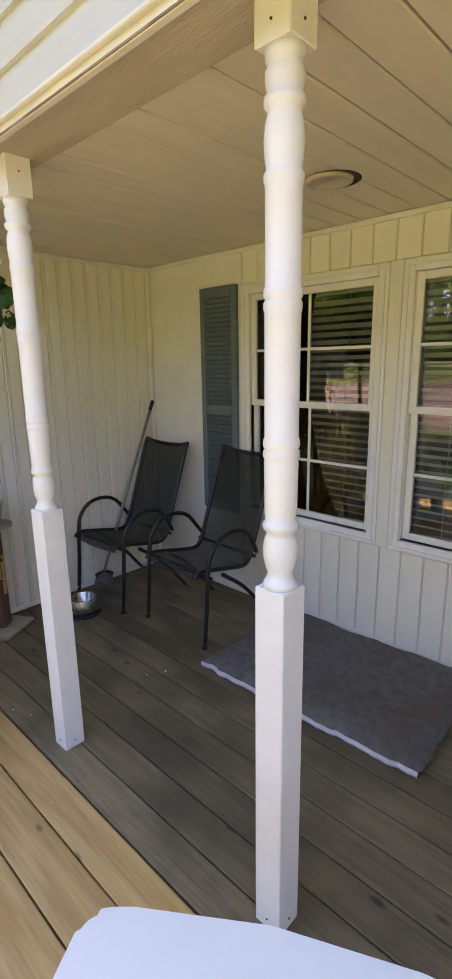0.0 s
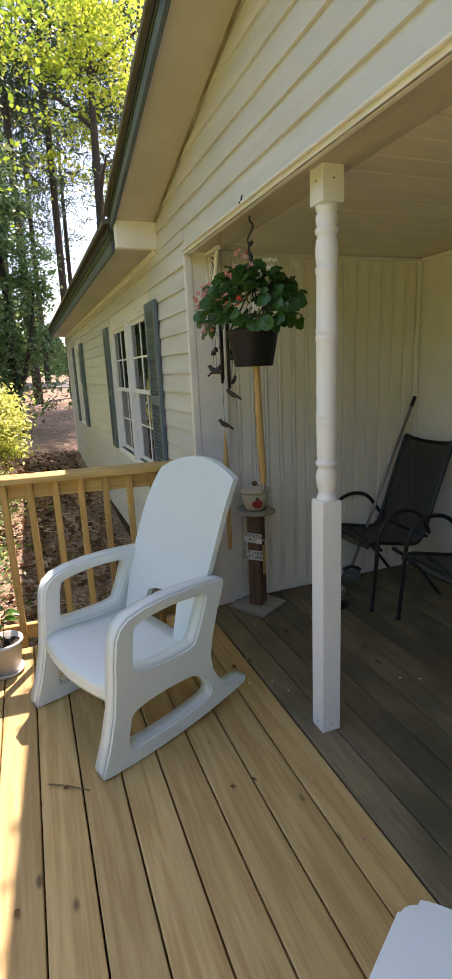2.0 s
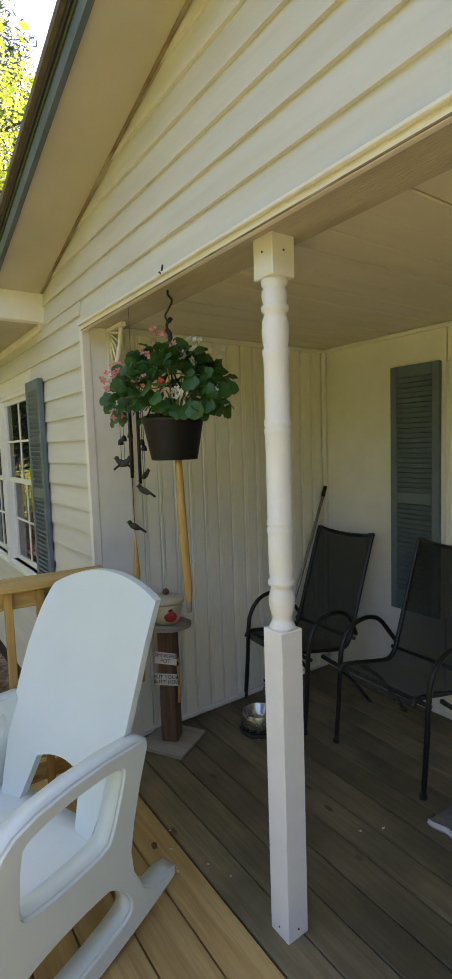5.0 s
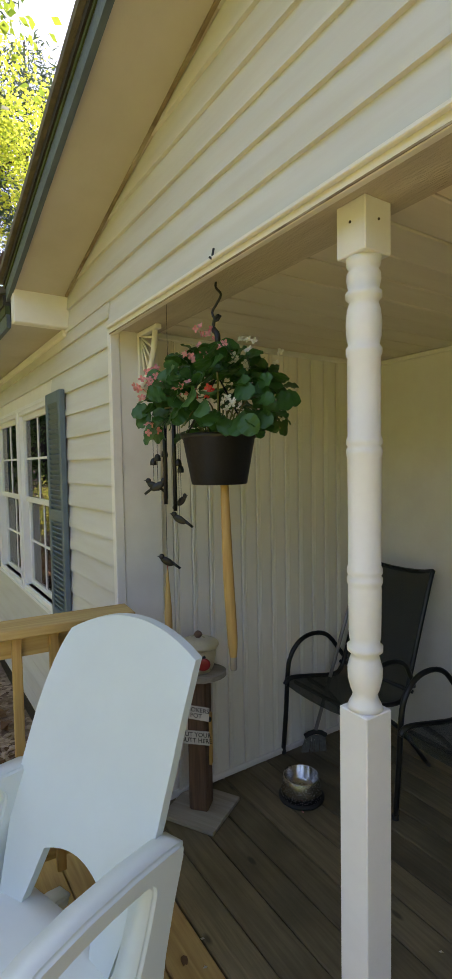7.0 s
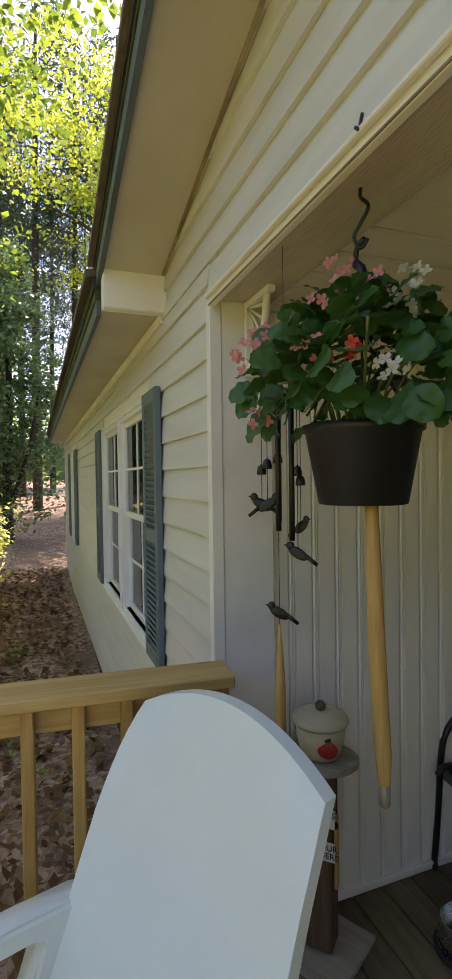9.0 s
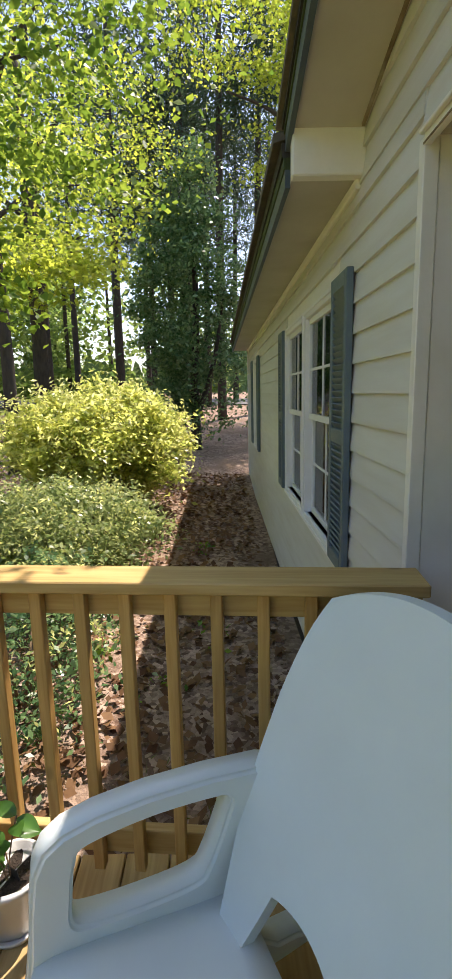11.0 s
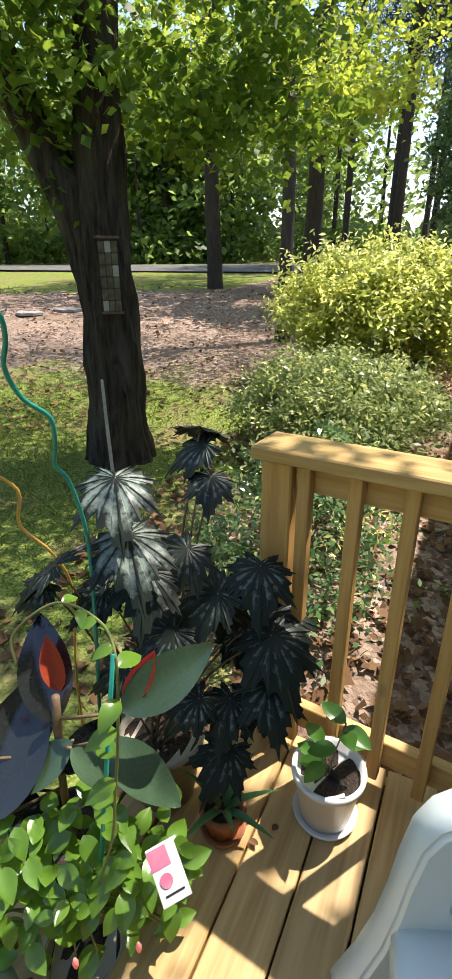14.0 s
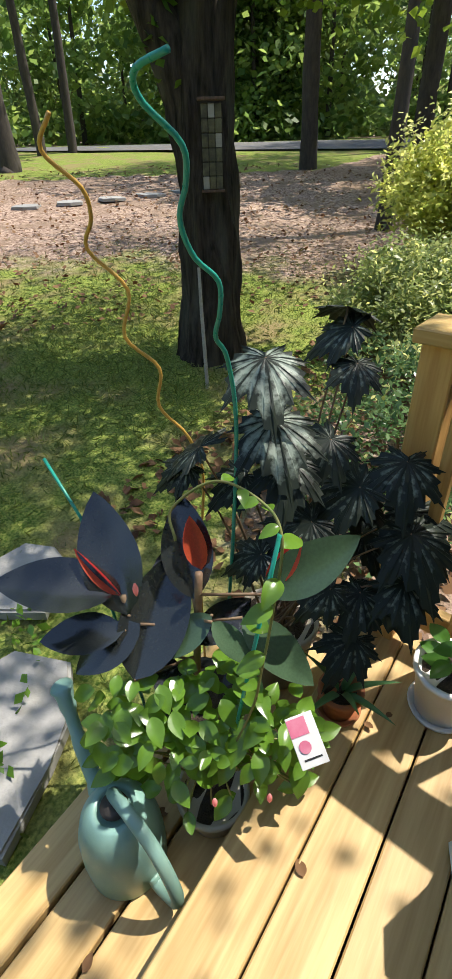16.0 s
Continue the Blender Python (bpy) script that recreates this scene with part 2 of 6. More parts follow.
M["leaf_shrub"] = leafy("shrub leaf", (0.13, 0.20, 0.06), (0.32, 0.37, 0.15), 0.35, 0.45)
M["road"] = surface("asphalt", (0.10, 0.10, 0.10), (0.15, 0.145, 0.14), 0.9, 3, 0.3, 90, stain=(0.2, 0.17, 0.13), stain_scale=0.6)
M["stone"] = surface("flagstone", (0.25, 0.245, 0.23), (0.36, 0.35, 0.33), 0.85, 5, 0.4, 60, rand=0.12, stain=(0.15, 0.14, 0.11), stain_scale=4)


def ground_material():
    m, n, l, p = nodes_of("yard")
    tc = n.new("ShaderNodeTexCoord")
    def nz(s, d=5):
        t = n.new("ShaderNodeTexNoise")
        t.inputs["Scale"].default_value, t.inputs["Detail"].default_value = s, d
        l.new(tc.outputs["Object"], t.inputs[0])
        return t.outputs[0]
    def mixc(f, a, b):
        t = n.new("ShaderNodeMix")
        t.data_type = "RGBA"
        for v, k in ((f, 0), (a, 6), (b, 7)):
            if isinstance(v, tuple):
                t.inputs[k].default_value = rgb(v)
            else:
                l.new(v, t.inputs[k])
        return t.outputs[2]
    def rng(v, a, b):
        t = n.new("ShaderNodeMapRange")
        t.inputs[1].default_value, t.inputs[2].default_value = a, b
        l.new(v, t.inputs[0])
        return t.outputs[0]
    vor = n.new("ShaderNodeTexVoronoi")
    vor.inputs["Scale"].default_value = 26
    l.new(tc.outputs["Object"], vor.inputs[0])
    sep = n.new("ShaderNodeSeparateColor")
    l.new(vor.outputs["Color"], sep.inputs[0])
    litter = mixc(sep.outputs[0], (0.12, 0.07, 0.048), (0.50, 0.37, 0.285))
    litter = mixc(rng(nz(1.1), 0.45, 0.65), litter, (0.24, 0.17, 0.12))
    grass = mixc(rng(nz(60, 3), 0.35, 0.65), (0.08, 0.14, 0.022), (0.30, 0.33, 0.08))
    grass = mixc(rng(nz(1.6), 0.48, 0.68), grass, (0.24, 0.19, 0.09))
    vc = n.new("ShaderNodeAttribute")
    vc.attribute_name = "lawn"
    nb = nz(0.9)
    addn = n.new("ShaderNodeMath")
    l.new(vc.outputs["Fac"], addn.inputs[0])
    l.new(nb, addn.inputs[1])
    col = mixc(rng(addn.outputs[0], 0.88, 1.1), litter, grass)
    l.new(col, p.inputs["Base Color"])
    bp = n.new("ShaderNodeBump")
    bp.inputs["Strength"].default_value, bp.inputs["Distance"].default_value = 0.8, 0.03
    l.new(nz(38, 4), bp.inputs["Height"])
    l.new(bp.outputs[0], p.inputs["Normal"])
    p.inputs["Roughness"].default_value = 0.95
    p.inputs["Specular IOR Level"].default_value = 0.1
    return m


M["yard"] = ground_material()

# ---- mesh helpers ----
def mesh_of(name, verts, faces, material, smooth=False):
    me = bpy.data.meshes.new(name)
    me.from_pydata([tuple(v) for v in verts], [], faces)
    me.materials.append(material)
    if smooth:
        me.polygons.foreach_set("use_smooth", [True] * len(me.polygons))
    me.update()
    return me


def finish(bm, name, material, smooth=False):
    bmesh.ops.recalc_face_normals(bm, faces=bm.faces)
    me = bpy.data.meshes.new(name)
    bm.to_mesh(me)
    bm.free()
    me.materials.append(material)
    if smooth:
        me.polygons.foreach_set("use_smooth", [True] * len(me.polygons))
    return me


def put(name, me, parent=None, label="", m=None):
    ob = new(name, me)
    if parent:
        ob.parent = parent
    if m is not None:
        ob.matrix_basis = m
    if label:
        ob["label"] = label
    return ob


def part(name, bm, material, parent, label="", smooth=False, m=None):
    return put(name, finish(bm, name, material, smooth), parent, label, m)


def thing(name, label, category, m=None, group="", kind=""):
    ob = new(name)
    ob.empty_display_size = 0.1
    if m is not None:
        ob.matrix_basis = m
    return tagged(ob, label, category, group, kind)


def box(x0, x1, y0, y1, z0, z1, bevel=0.0, bm=None):
    own = bmesh.new()
    bmesh.ops.create_cube(own, size=1)
    for v in own.verts:
        v.co = Vector((x0 + (v.co.x + 0.5) * (x1 - x0), y0 + (v.co.y + 0.5) * (y1 - y0), z0 + (v.co.z + 0.5) * (z1 - z0)))
    if bevel:
        bmesh.ops.bevel(own, geom=own.edges[:], offset=bevel, segments=1, affect="EDGES")
    if bm is None:
        return own
    join(bm, own)
    return bm


def join(bm, other):
    me = bpy.data.meshes.new("tmp")
    other.to_mesh(me)
    other.free()
    bm.from_mesh(me)
    bpy.data.meshes.remove(me)
    return bm


def lathe(profile, seg=24, bm=None):
    """profile: (radius, z) from bottom to top; closed with caps."""
    bm = bm or bmesh.new()
    rings = []
    for r, z in profile:
        rings.append([bm.verts.new((r * math.cos(2 * math.pi * i / seg), r * math.sin(2 * math.pi * i / seg), z)) for i in range(seg)])
    for a, b in zip(rings, rings[1:]):
        for i in range(seg):
            bm.faces.new((a[i], a[(i + 1) % seg], b[(i + 1) % seg], b[i]))
    bm.faces.new(rings[0][::-1])
    bm.faces.new(rings[-1])
    return bm


def tube(points, radius, seg=8, bm=None, flat=1.0):
    """A bent pipe through points; radius may be one number or one for each point."""
    bm = bm or bmesh.new()
    pts = [Vector(p) for p in points]
    rad = radius if isinstance(radius, (list, tuple)) else [radius] * len(pts)
    rings, up = [], None
    for i, p in enumerate(pts):
        d = (pts[min(i + 1, len(pts) - 1)] - pts[max(i - 1, 0)]).normalized()
        if up is None:
            up = Vector((0, 0, 1)) if abs(d.z) < 0.9 else Vector((1, 0, 0))
        u = (up - d * up.dot(d)).normalized()
        w = d.cross(u)
        up = u
        rings.append([bm.verts.new(p + (u * math.cos(2 * math.pi * k / seg) * flat + w * math.sin(2 * math.pi * k / seg)) * rad[i]) for k in range(seg)])
    for a, b in zip(rings, rings[1:]):
        for k in range(seg):
            bm.faces.new((a[k], a[(k + 1) % seg], b[(k + 1) % seg], b[k]))
    bm.faces.new(rings[0][::-1])
    bm.faces.new(rings[-1])
    return bm


def curve_points(ctrl, n=24):
    """Catmull-Rom through the control points."""
    c = [Vector(p) for p in ctrl]
    c = [c[0] * 2 - c[1]] + c + [c[-1] * 2 - c[-2]]
    out = []
    segs = len(c) - 3
    for k in range(n + 1):
        t = k / n * segs
        i = min(int(t), segs - 1)
        f = t - i
        p0, p1, p2, p3 = c[i:i + 4]
        out.append(0.5 * ((2 * p1) + (p2 - p0) * f + (2 * p0 - 5 * p1 + 4 * p2 - p3) * f * f + (3 * p1 - p0 - 3 * p2 + p3) * f ** 3))
    return out


def prism(outline, y0, y1, bm=None, bevel=0.0):
    """Extrudes a closed (x, z) outline from y0 to y1."""
    own = bmesh.new()
    a = [own.verts.new((x, y0, z)) for x, z in outline]
    b = [own.verts.new((x, y1, z)) for x, z in outline]
    k = len(outline)
    own.faces.new(a)
    own.faces.new(b[::-1])
    for i in range(k):
        own.faces.new((a[i], b[i], b[(i + 1) % k], a[(i + 1) % k]))
    if bevel:
        rim = [e for e in own.edges if abs(e.verts[0].co.y - e.verts[1].co.y) < 1e-6]
        bmesh.ops.bevel(own, geom=rim, offset=bevel, segments=2, affect="EDGES")
    if bm is None:
        return own
    return join(bm, own)


# ---- ground ----
def height(x, y):
    s = 0.7071 * (-x - y)
    h = -0.42 + 0.073 * max(0.0, s - 2.0) if s < 27 else 1.40 + 0.012 * (s - 27)
    return min(h, 2.2)


def lawn_amount(x, y):
    d = math.hypot(x + 1.8, y + 5.0)
    a = max(0.0, 1 - max(0.0, d - 2.2) / 3.0) * 0.85
    s = 0.7071 * (-x - y)
    if 17.5 < s < 40 and y < -9:
        a = max(a, 0.75)
    if y > -3 and x < -0.9:
        a = 0.0
    if x > -0.9 and y < -1.7:
        a = max(a, 0.7)
    return a


def build_ground():
    def axis():
        v, out, step = 0.0, [0.0], 0.5
        while v < 260:
            v += step
            step *= 1.07 if v > 8 else 1.0
            out.append(v)
        return [-a for a in out[:0:-1]] + out
    xs = [a - 3.0 for a in axis()]
    ys = [a - 4.0 for a in axis()]
    verts, lawn = [], []
    for y in ys:
        for x in xs:
            verts.append((x, y, height(x, y) + 0.05 * noise.noise((x * 0.7, y * 0.7, 0)) * (1 if abs(x) < 60 else 0)))
            lawn.append(lawn_amount(x, y))
    k = len(xs)
    faces = [(j * k + i, j * k + i + 1, (j + 1) * k + i + 1, (j + 1) * k + i) for j in range(len(ys) - 1) for i in range(k - 1)]
    me = mesh_of("ground", verts, faces, M["yard"], True)
    at = me.attributes.new("lawn", "FLOAT", "POINT")
    at.data.foreach_set("value", lawn)
    tagged(put("ground", me), "sloping yard of grass patches and fallen leaves", "ground", kind="structure")
    # road across the top of the yard
    u, w = Vector((-0.7071, -0.7071, 0)), Vector((-0.53, 0.85, 0)).normalized()
    rv, rf = [], []
    for i in range(41):
        c = Vector((-17.6, -17.0, 0)) + w * (i - 18) * 4.0
        for off in (0.0, 4.6):
            p = c + u * off
            rv.append((p.x, p.y, height(p.x, p.y) + 0.07))
    for i in range(40):
        rf.append((2 * i, 2 * i + 1, 2 * i + 3, 2 * i + 2))
    tagged(put("road", mesh_of("road", rv, rf, M["road"])), "grey asphalt road dappled with tree shade", "road", kind="structure")


build_ground()

# ---- deck ----
board_cache = {}


def plank(name, lx, ly, lz, material, parent, x, y, z, bevel=0.004):
    """A board whose top corner of least x and y lies at x, y, z (z is its top)."""
    key = (round(lx, 3), round(ly, 3), round(lz, 3), material.name)
    if key not in board_cache:
        board_cache[key] = finish(box(0, lx, 0, ly, -lz, 0, bevel), name, material)
    ob = put(name, board_cache[key], parent)
    ob.location = (x, y, z)
    return ob


deck = thing("floor_deck", "new pine deck of wide sawn boards", "deck", kind="structure")
SEAMS = (-0.014, -0.165, -0.334, -0.502, -0.657, -0.817, -0.975, -1.134, -1.291, -1.450, -1.625)
for near, far in zip(SEAMS, SEAMS[1:]):
    plank("board", 6.6, near - far - 0.006, 0.036, M["deck"], deck, 0.0, far + 0.003, 0.0)
part("skirt_board", box(0.02, 6.6, -1.62, -1.59, -0.40, -0.037), M["deck"], deck)
part("side_board", box(0.0, 0.03, -1.58, -0.02, -0.40, -0.037), M["rail"], deck)
olddeck = thing("floor_porch", "weathered dark porch floor of narrow boards", "porch floor", kind="structure")
for i in range(13):
    plank("board", 3.7, 0.137, 0.03, M["olddeck"], olddeck, -0.04, -0.008 + 0.142 * i, 0.0)
step = thing("deck_step", "lower deck step of new pine boards", "step", kind="structure")
for i in range(3):
    plank("board", 5.05, 0.142, 0.036, M["deck"], step, 0.10, -1.785 - 0.155 * i, -0.17)
part("riser", box(0.11, 5.1, -2.10, -2.07, -0.44, -0.208), M["deck"], step)
part("stringer", box(0.12, 0.16, -2.065, -1.65, -0.44, -0.208), M["rail"], step)

# ---- railing ----
railing = thing("railing", "new pine railing with square balusters and a flat cap", "railing", pose(-0.025, -1.3, 0, 0, 0, -5.5) @ pose(-0.015, 1.3, 0))
part("cap", box(0.015, 0.165, -1.58, -0.02, 1.038, 1.075, 0.004), M["rail"], railing)
part("top_rail", box(0.055, 0.093, -1.479, -0.02, 0.945, 1.037, 0.003), M["rail"], railing)
part("bottom_rail", box(0.055, 0.093, -1.479, -0.02, 0.09, 0.18, 0.003), M["rail"], railing)
part("corner_post", box(0.03, 0.12, -1.57, -1.48, -0.40, 1.037, 0.005), M["upright"], railing)
bal = finish(box(0, 0.036, 0, 0.036, 0, 0.98, 0.003), "baluster", M["upright"])
for i in range(11):
    ob = put("baluster", bal, railing)
    ob.location = (0.094, -1.458 + 0.1375 * i, 0.055)

# ---- porch posts ----
def porch_post(x, y, top=2.165):
    t = thing("porch_post", "white painted turned wooden porch post", "post", pose(x, y, 0), group="porch posts")
    h = 0.045
    part("lower_block", box(-h, h, -h, h, 0.0, 1.068, 0.003), M["white"], t)
    part("upper_block", box(-h, h, -h, h, top, 2.288, 0.003), M["white"], t)
    prof = [(0.044, 1.05), (0.040, 1.062), (0.034, 1.072), (0.030, 1.085), (0.036, 1.10), (0.042, 1.125), (0.043, 1.15), (0.037, 1.172), (0.033, 1.184), (0.043, 1.192), (0.044, 1.205), (0.036, 1.212), (0.039, 1.23), (0.0405, 1.345),
            (0.0395, 1.352), (0.043, 1.359), (0.043, 1.371), (0.039, 1.376), (0.043, 1.383), (0.043, 1.394), (0.0395, 1.402), (0.0405, 1.66), (0.043, 1.668), (0.043, 1.68), (0.039, 1.686), (0.043, 1.692), (0.043, 1.704), (0.0395, 1.712), (0.0395, 1.895), (0.043, 1.905), (0.043, 1.917), (0.037, 1.925), (0.041, 1.945),
            (0.043, 1.975), (0.040, 2.005), (0.034, 2.025), (0.043, 2.034), (0.043, 2.046), (0.036, 2.053), (0.041, 2.075), (0.040, 2.09), (0.034, 2.10), (0.040, 2.108), (0.042, 2.125)]
    prof = [(r, 1.068 + (zz - 1.05) * (top - 1.068) / 1.075) for r, zz in prof]
    part("turned_shaft", lathe(prof, 28), M["white"], t, smooth=True)
    for dx, dy in ((0.0, -h - 0.001), (h + 0.001, 0.0)):
        for z in (0.035, 2.24):
            b = lathe([(0.0032, -0.001), (0.0032, 0.001)], 8)
            bmesh.ops.rotate(b, verts=b.verts, matrix=Matrix.Rotation(radians(90), 3, "X" if dx == 0 else "Y"))
            part("screw_hole", b, M["drip"], t, m=pose(dx, dy, z))
    return t


porch_post(1.348, 0.103)
porch_post(2.470, 0.142, 2.205)

# ---- walls ----
PITCH = 0.127


def siding(parent, x0, x1, z, x0t=None, x1t=None, p=PITCH, y=0.0):
    x0t = x0 if x0t is None else x0t
    x1t = x1 if x1t is None else x1t
    L = [(x0, y, z), (x0, y - 0.018, z), (x0, y - 0.018, z + 0.012), (x0 + (x0t - x0), y - 0.004, z + p), (x0 + (x0t - x0), y, z + p)]
    R = [(x1, *v[1:]) if k < 3 else (x1t, *v[1:]) for k, v in enumerate(L)]
    faces = [(4, 3, 2, 1, 0), (5, 6, 7, 8, 9)] + [(i, (i + 1) % 5, (i + 1) % 5 + 5, i + 5) for i in range(5)]
    put("siding_board", mesh_of("siding_board", L + R, faces, M["vinyl"]), parent)


def wall_boxes(parent, x0, x1, z0, z1, y0, y1, holes, material):
    """A wall along x with rectangular openings (x0, x1, z0, z1)."""
    cuts = sorted({x0, x1, *[h[0] for h in holes], *[h[1] for h in holes]})
    bm = bmesh.new()
    for a, b in zip(cuts, cuts[1:]):
        hs = [h for h in holes if h[0] <= a + 1e-6 and h[1] >= b - 1e-6]
        z = z0
        for h in sorted(hs, key=lambda h: h[2]):
            box(a, b, y0, y1, z, h[2], 0, bm)
            z = h[3]
        box(a, b, y0, y1, z, z1, 0, bm)
    return part("wall_core", bm, material, parent)


FRONT_HOLES = [(-2.98, -2.08, 0.76, 2.08), (-2.01, -1.11, 0.76, 2.08), (-7.24, -6.32, 0.76, 2.08)]
wall_front = thing("wall_front", "house front of white lapped vinyl siding", "wall", kind="structure")
wall_boxes(wall_front, -9.05, -0.06, -0.12, 2.46, 0.001, 0.14, FRONT_HOLES, M["trim"])
CASES = [(-3.03, -1.06, 0.70, 2.13), (-7.29, -6.27, 0.70, 2.13)]
z = -0.19
while z < 2.44:
    hit = [c for c in CASES if c[2] < z + PITCH * 0.8 and c[3] > z + PITCH * 0.2]
    spans, a = [], -9.05
    for c in sorted(hit):
        spans.append((a, c[0]))
        a = c[1]
    spans.append((a, -0.03))
    for s0, s1 in spans:
        siding(wall_front, s0, s1, z)
    z += PITCH
part("corner_trim", box(-0.035, 0.003, -0.024, 0.02, -0.12, 2.285, 0.003), M["trim"], wall_front)
part("end_trim", box(-9.10, -9.045, -0.024, 0.05, -0.12, 2.45, 0.003), M["trim"], wall_front)
part("foundation", box(-9.0, -0.1, 0.02, 0.12, -0.6, -0.121), M["drip"], wall_front)

RAKE = 0.255


def rake_x(z):
    return -0.63 + (z - 2.615) / RAKE


gable = thing("wall_gable", "gable of stained white lapped vinyl siding", "wall", kind="structure")
APEX = 1.85
apex_z = 2.615 + RAKE * (APEX + 0.63)
part("wall_core", prism([(-0.75, 2.46), (-0.63, 2.615), (APEX, apex_z), (2 * APEX + 0.63, 2.615), (9.0, 2.46), (9.0, 2.40), (-0.06, 2.40), (-0.06, 2.46)], 0.001, 0.12), M["trim"], gable)
part("bottom_trim", box(0.0, 3.7, -0.024, -0.002, 2.262, 2.303, 0.003), M["trim"], gable)
part("channel_lip", box(0.0, 3.7, -0.040, -0.0245, 2.286, 2.299, 0.003), M["trim"], gable)
part("stained_edge", box(0.0, 3.7, -0.027, -0.0245, 2.263, 2.268), M["stainline"], gable, "brown weather stain along the trim")
GP = 0.117
z = 2.304
while z < apex_z:
    top = min(z + GP, apex_z)
    def ends(zz):
        return rake_x(zz) if zz > 2.47 else -0.03
    if z < 2.42:
        siding(gable, -0.035, 8.0, z, p=GP)
    else:
        l0, l1 = rake_x(max(z, 2.46)) if z > 2.5 else -9.0 + 8.3, rake_x(top)
        if 2 * APEX - l1 > l1:
            siding(gable, l0, 2 * APEX - l0, z, l1, 2 * APEX - l1, top - z)
    z += GP
part("rake_trim", prism([(-0.64, 2.603), (-0.64, 2.616), (APEX, apex_z + 0.003), (APEX, apex_z - 0.010)], -0.03, -0.018), M["stainline"], gable)

# side wall of the porch, vertical bead strips
wall_side = thing("wall_side", "porch side wall of cream vertical bead panels", "wall", kind="structure")
part("wall_core", box(-0.16, -0.052, 0.02, 1.90, -0.1, 2.42), M["trim"], wall_side)
part("jamb_board", box(-0.051, -0.004, 0.021, 0.215, 0.0, 2.30, 0.003), M["trim"], wall_side)
y = 0.218
strip_bm = box(-0.052, -0.042, 0.0, 0.074, 0.02, 2.305, 0.004)
box(-0.052, -0.034, 0.0775, 0.0875, 0.02, 2.305, 0.004, strip_bm)
box(-0.052, -0.038, 0.090, 0.099, 0.02, 2.305, 0.004, strip_bm)
strip_me = finish(strip_bm, "panel_strip", M["panel"])
while y < 1.73:
    ob = put("panel_strip", strip_me, wall_side)
    ob.location = (0, y, 0)
    y += 0.102
part("baseboard", box(-0.052, -0.026, 0.218, 1.75, 0.003, 0.035, 0.004), M["trim"], wall_side)
part("crown_strip", box(-0.052, -0.022, 0.218, 1.75, 2.278, 2.306, 0.004), M["trim"], wall_side)
part("corner_strip", box(-0.040, -0.012, 1.715, 1.749, 0.03, 2.29, 0.006), M["trim"], wall_side)

BACK_HOLES = [(0.965, 1.845, 0.66, 2.03), (2.04, 2.92, 0.66, 2.03)]
wall_back = thing("wall_back", "porch back wall of cream panelling with two windows", "wall", kind="structure")
wall_boxes(wall_back, -0.16, 3.80, -0.1, 2.42, 1.765, 1.90, BACK_HOLES, M["trim"])
part("smooth_panel", box(-0.04, 0.90, 1.752, 1.7645, 0.02, 2.30, 0.002), M["trim"], wall_back)
for a, b in ((0.02, 0.60), (2.092, 2.30)):
    sm = finish(box(0.0, 0.124, 1.753, 1.7645, a, b, 0.005), "panel_strip", M["panel"])
    x = 0.905
    while x < 3.5:
        ob = put("panel_strip", sm, wall_back)
        ob.location = (x, 0, 0)
        x += 0.128
part("window_post", box(1.905, 1.975, 1.745, 1.7645, 0.60, 2.092, 0.003), M["trim"], wall_back)
part("crown_strip", box(-0.02, 3.7, 1.735, 1.7645, 2.280, 2.306, 0.004), M["trim"], wall_back)
part("baseboard", box(-0.02, 3.7, 1.735, 1.7515, 0.003, 0.035, 0.004), M["trim"], wall_back)

wall_right = thing("wall_right", "plain white wall closing the porch and house front", "wall", kind="structure")
part("wall_core", box(3.70, 3.82, 0.02, 1.90, -0.1, 2.42), M["trim"], wall_right)
part("front_panel", box(3.70, 9.0, -0.001, 0.015, -0.12, 2.33), M["vinyl"], wall_right)

# ---- ceiling, beam, roof ----
cb = bmesh.new()
x = -0.16
k = 0
while x < 3.75:
    w = 0.146
    box(x, x + w - 0.006, 0.02, 1.80, 2.307 + 0.0012 * (k % 3), 2.33, 0.004, cb)
    x += w
    k += 1
box(-0.16, 3.80, 0.0, 1.90, 2.335, 2.36, 0, cb)
tagged(put("ceiling", finish(cb, "ceiling", M["ceiling"])), "cream plank porch ceiling", "ceiling", kind="structure")
beam = thing("beam", "worn painted header beam over the porch posts", "beam", kind="structure")
part("beam_board", box(0.0, 3.7, -0.014, 0.20, 2.287, 2.306, 0.002), M["beam"], beam)

roof = thing("roof", "shingled house roof with mossy dark eaves", "roof", kind="structure")
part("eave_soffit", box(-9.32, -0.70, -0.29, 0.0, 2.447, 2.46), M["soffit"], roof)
part("frieze_strip", box(-9.05, -0.70, -0.034, 0.0, 2.405, 2.446, 0.006), M["trim"], roof)
part("gable_return", box(-0.72, -0.655, -0.295, -0.003, 2.44, 2.635, 0.006), M["trim"], roof, "stained white return box where eave meets gable")


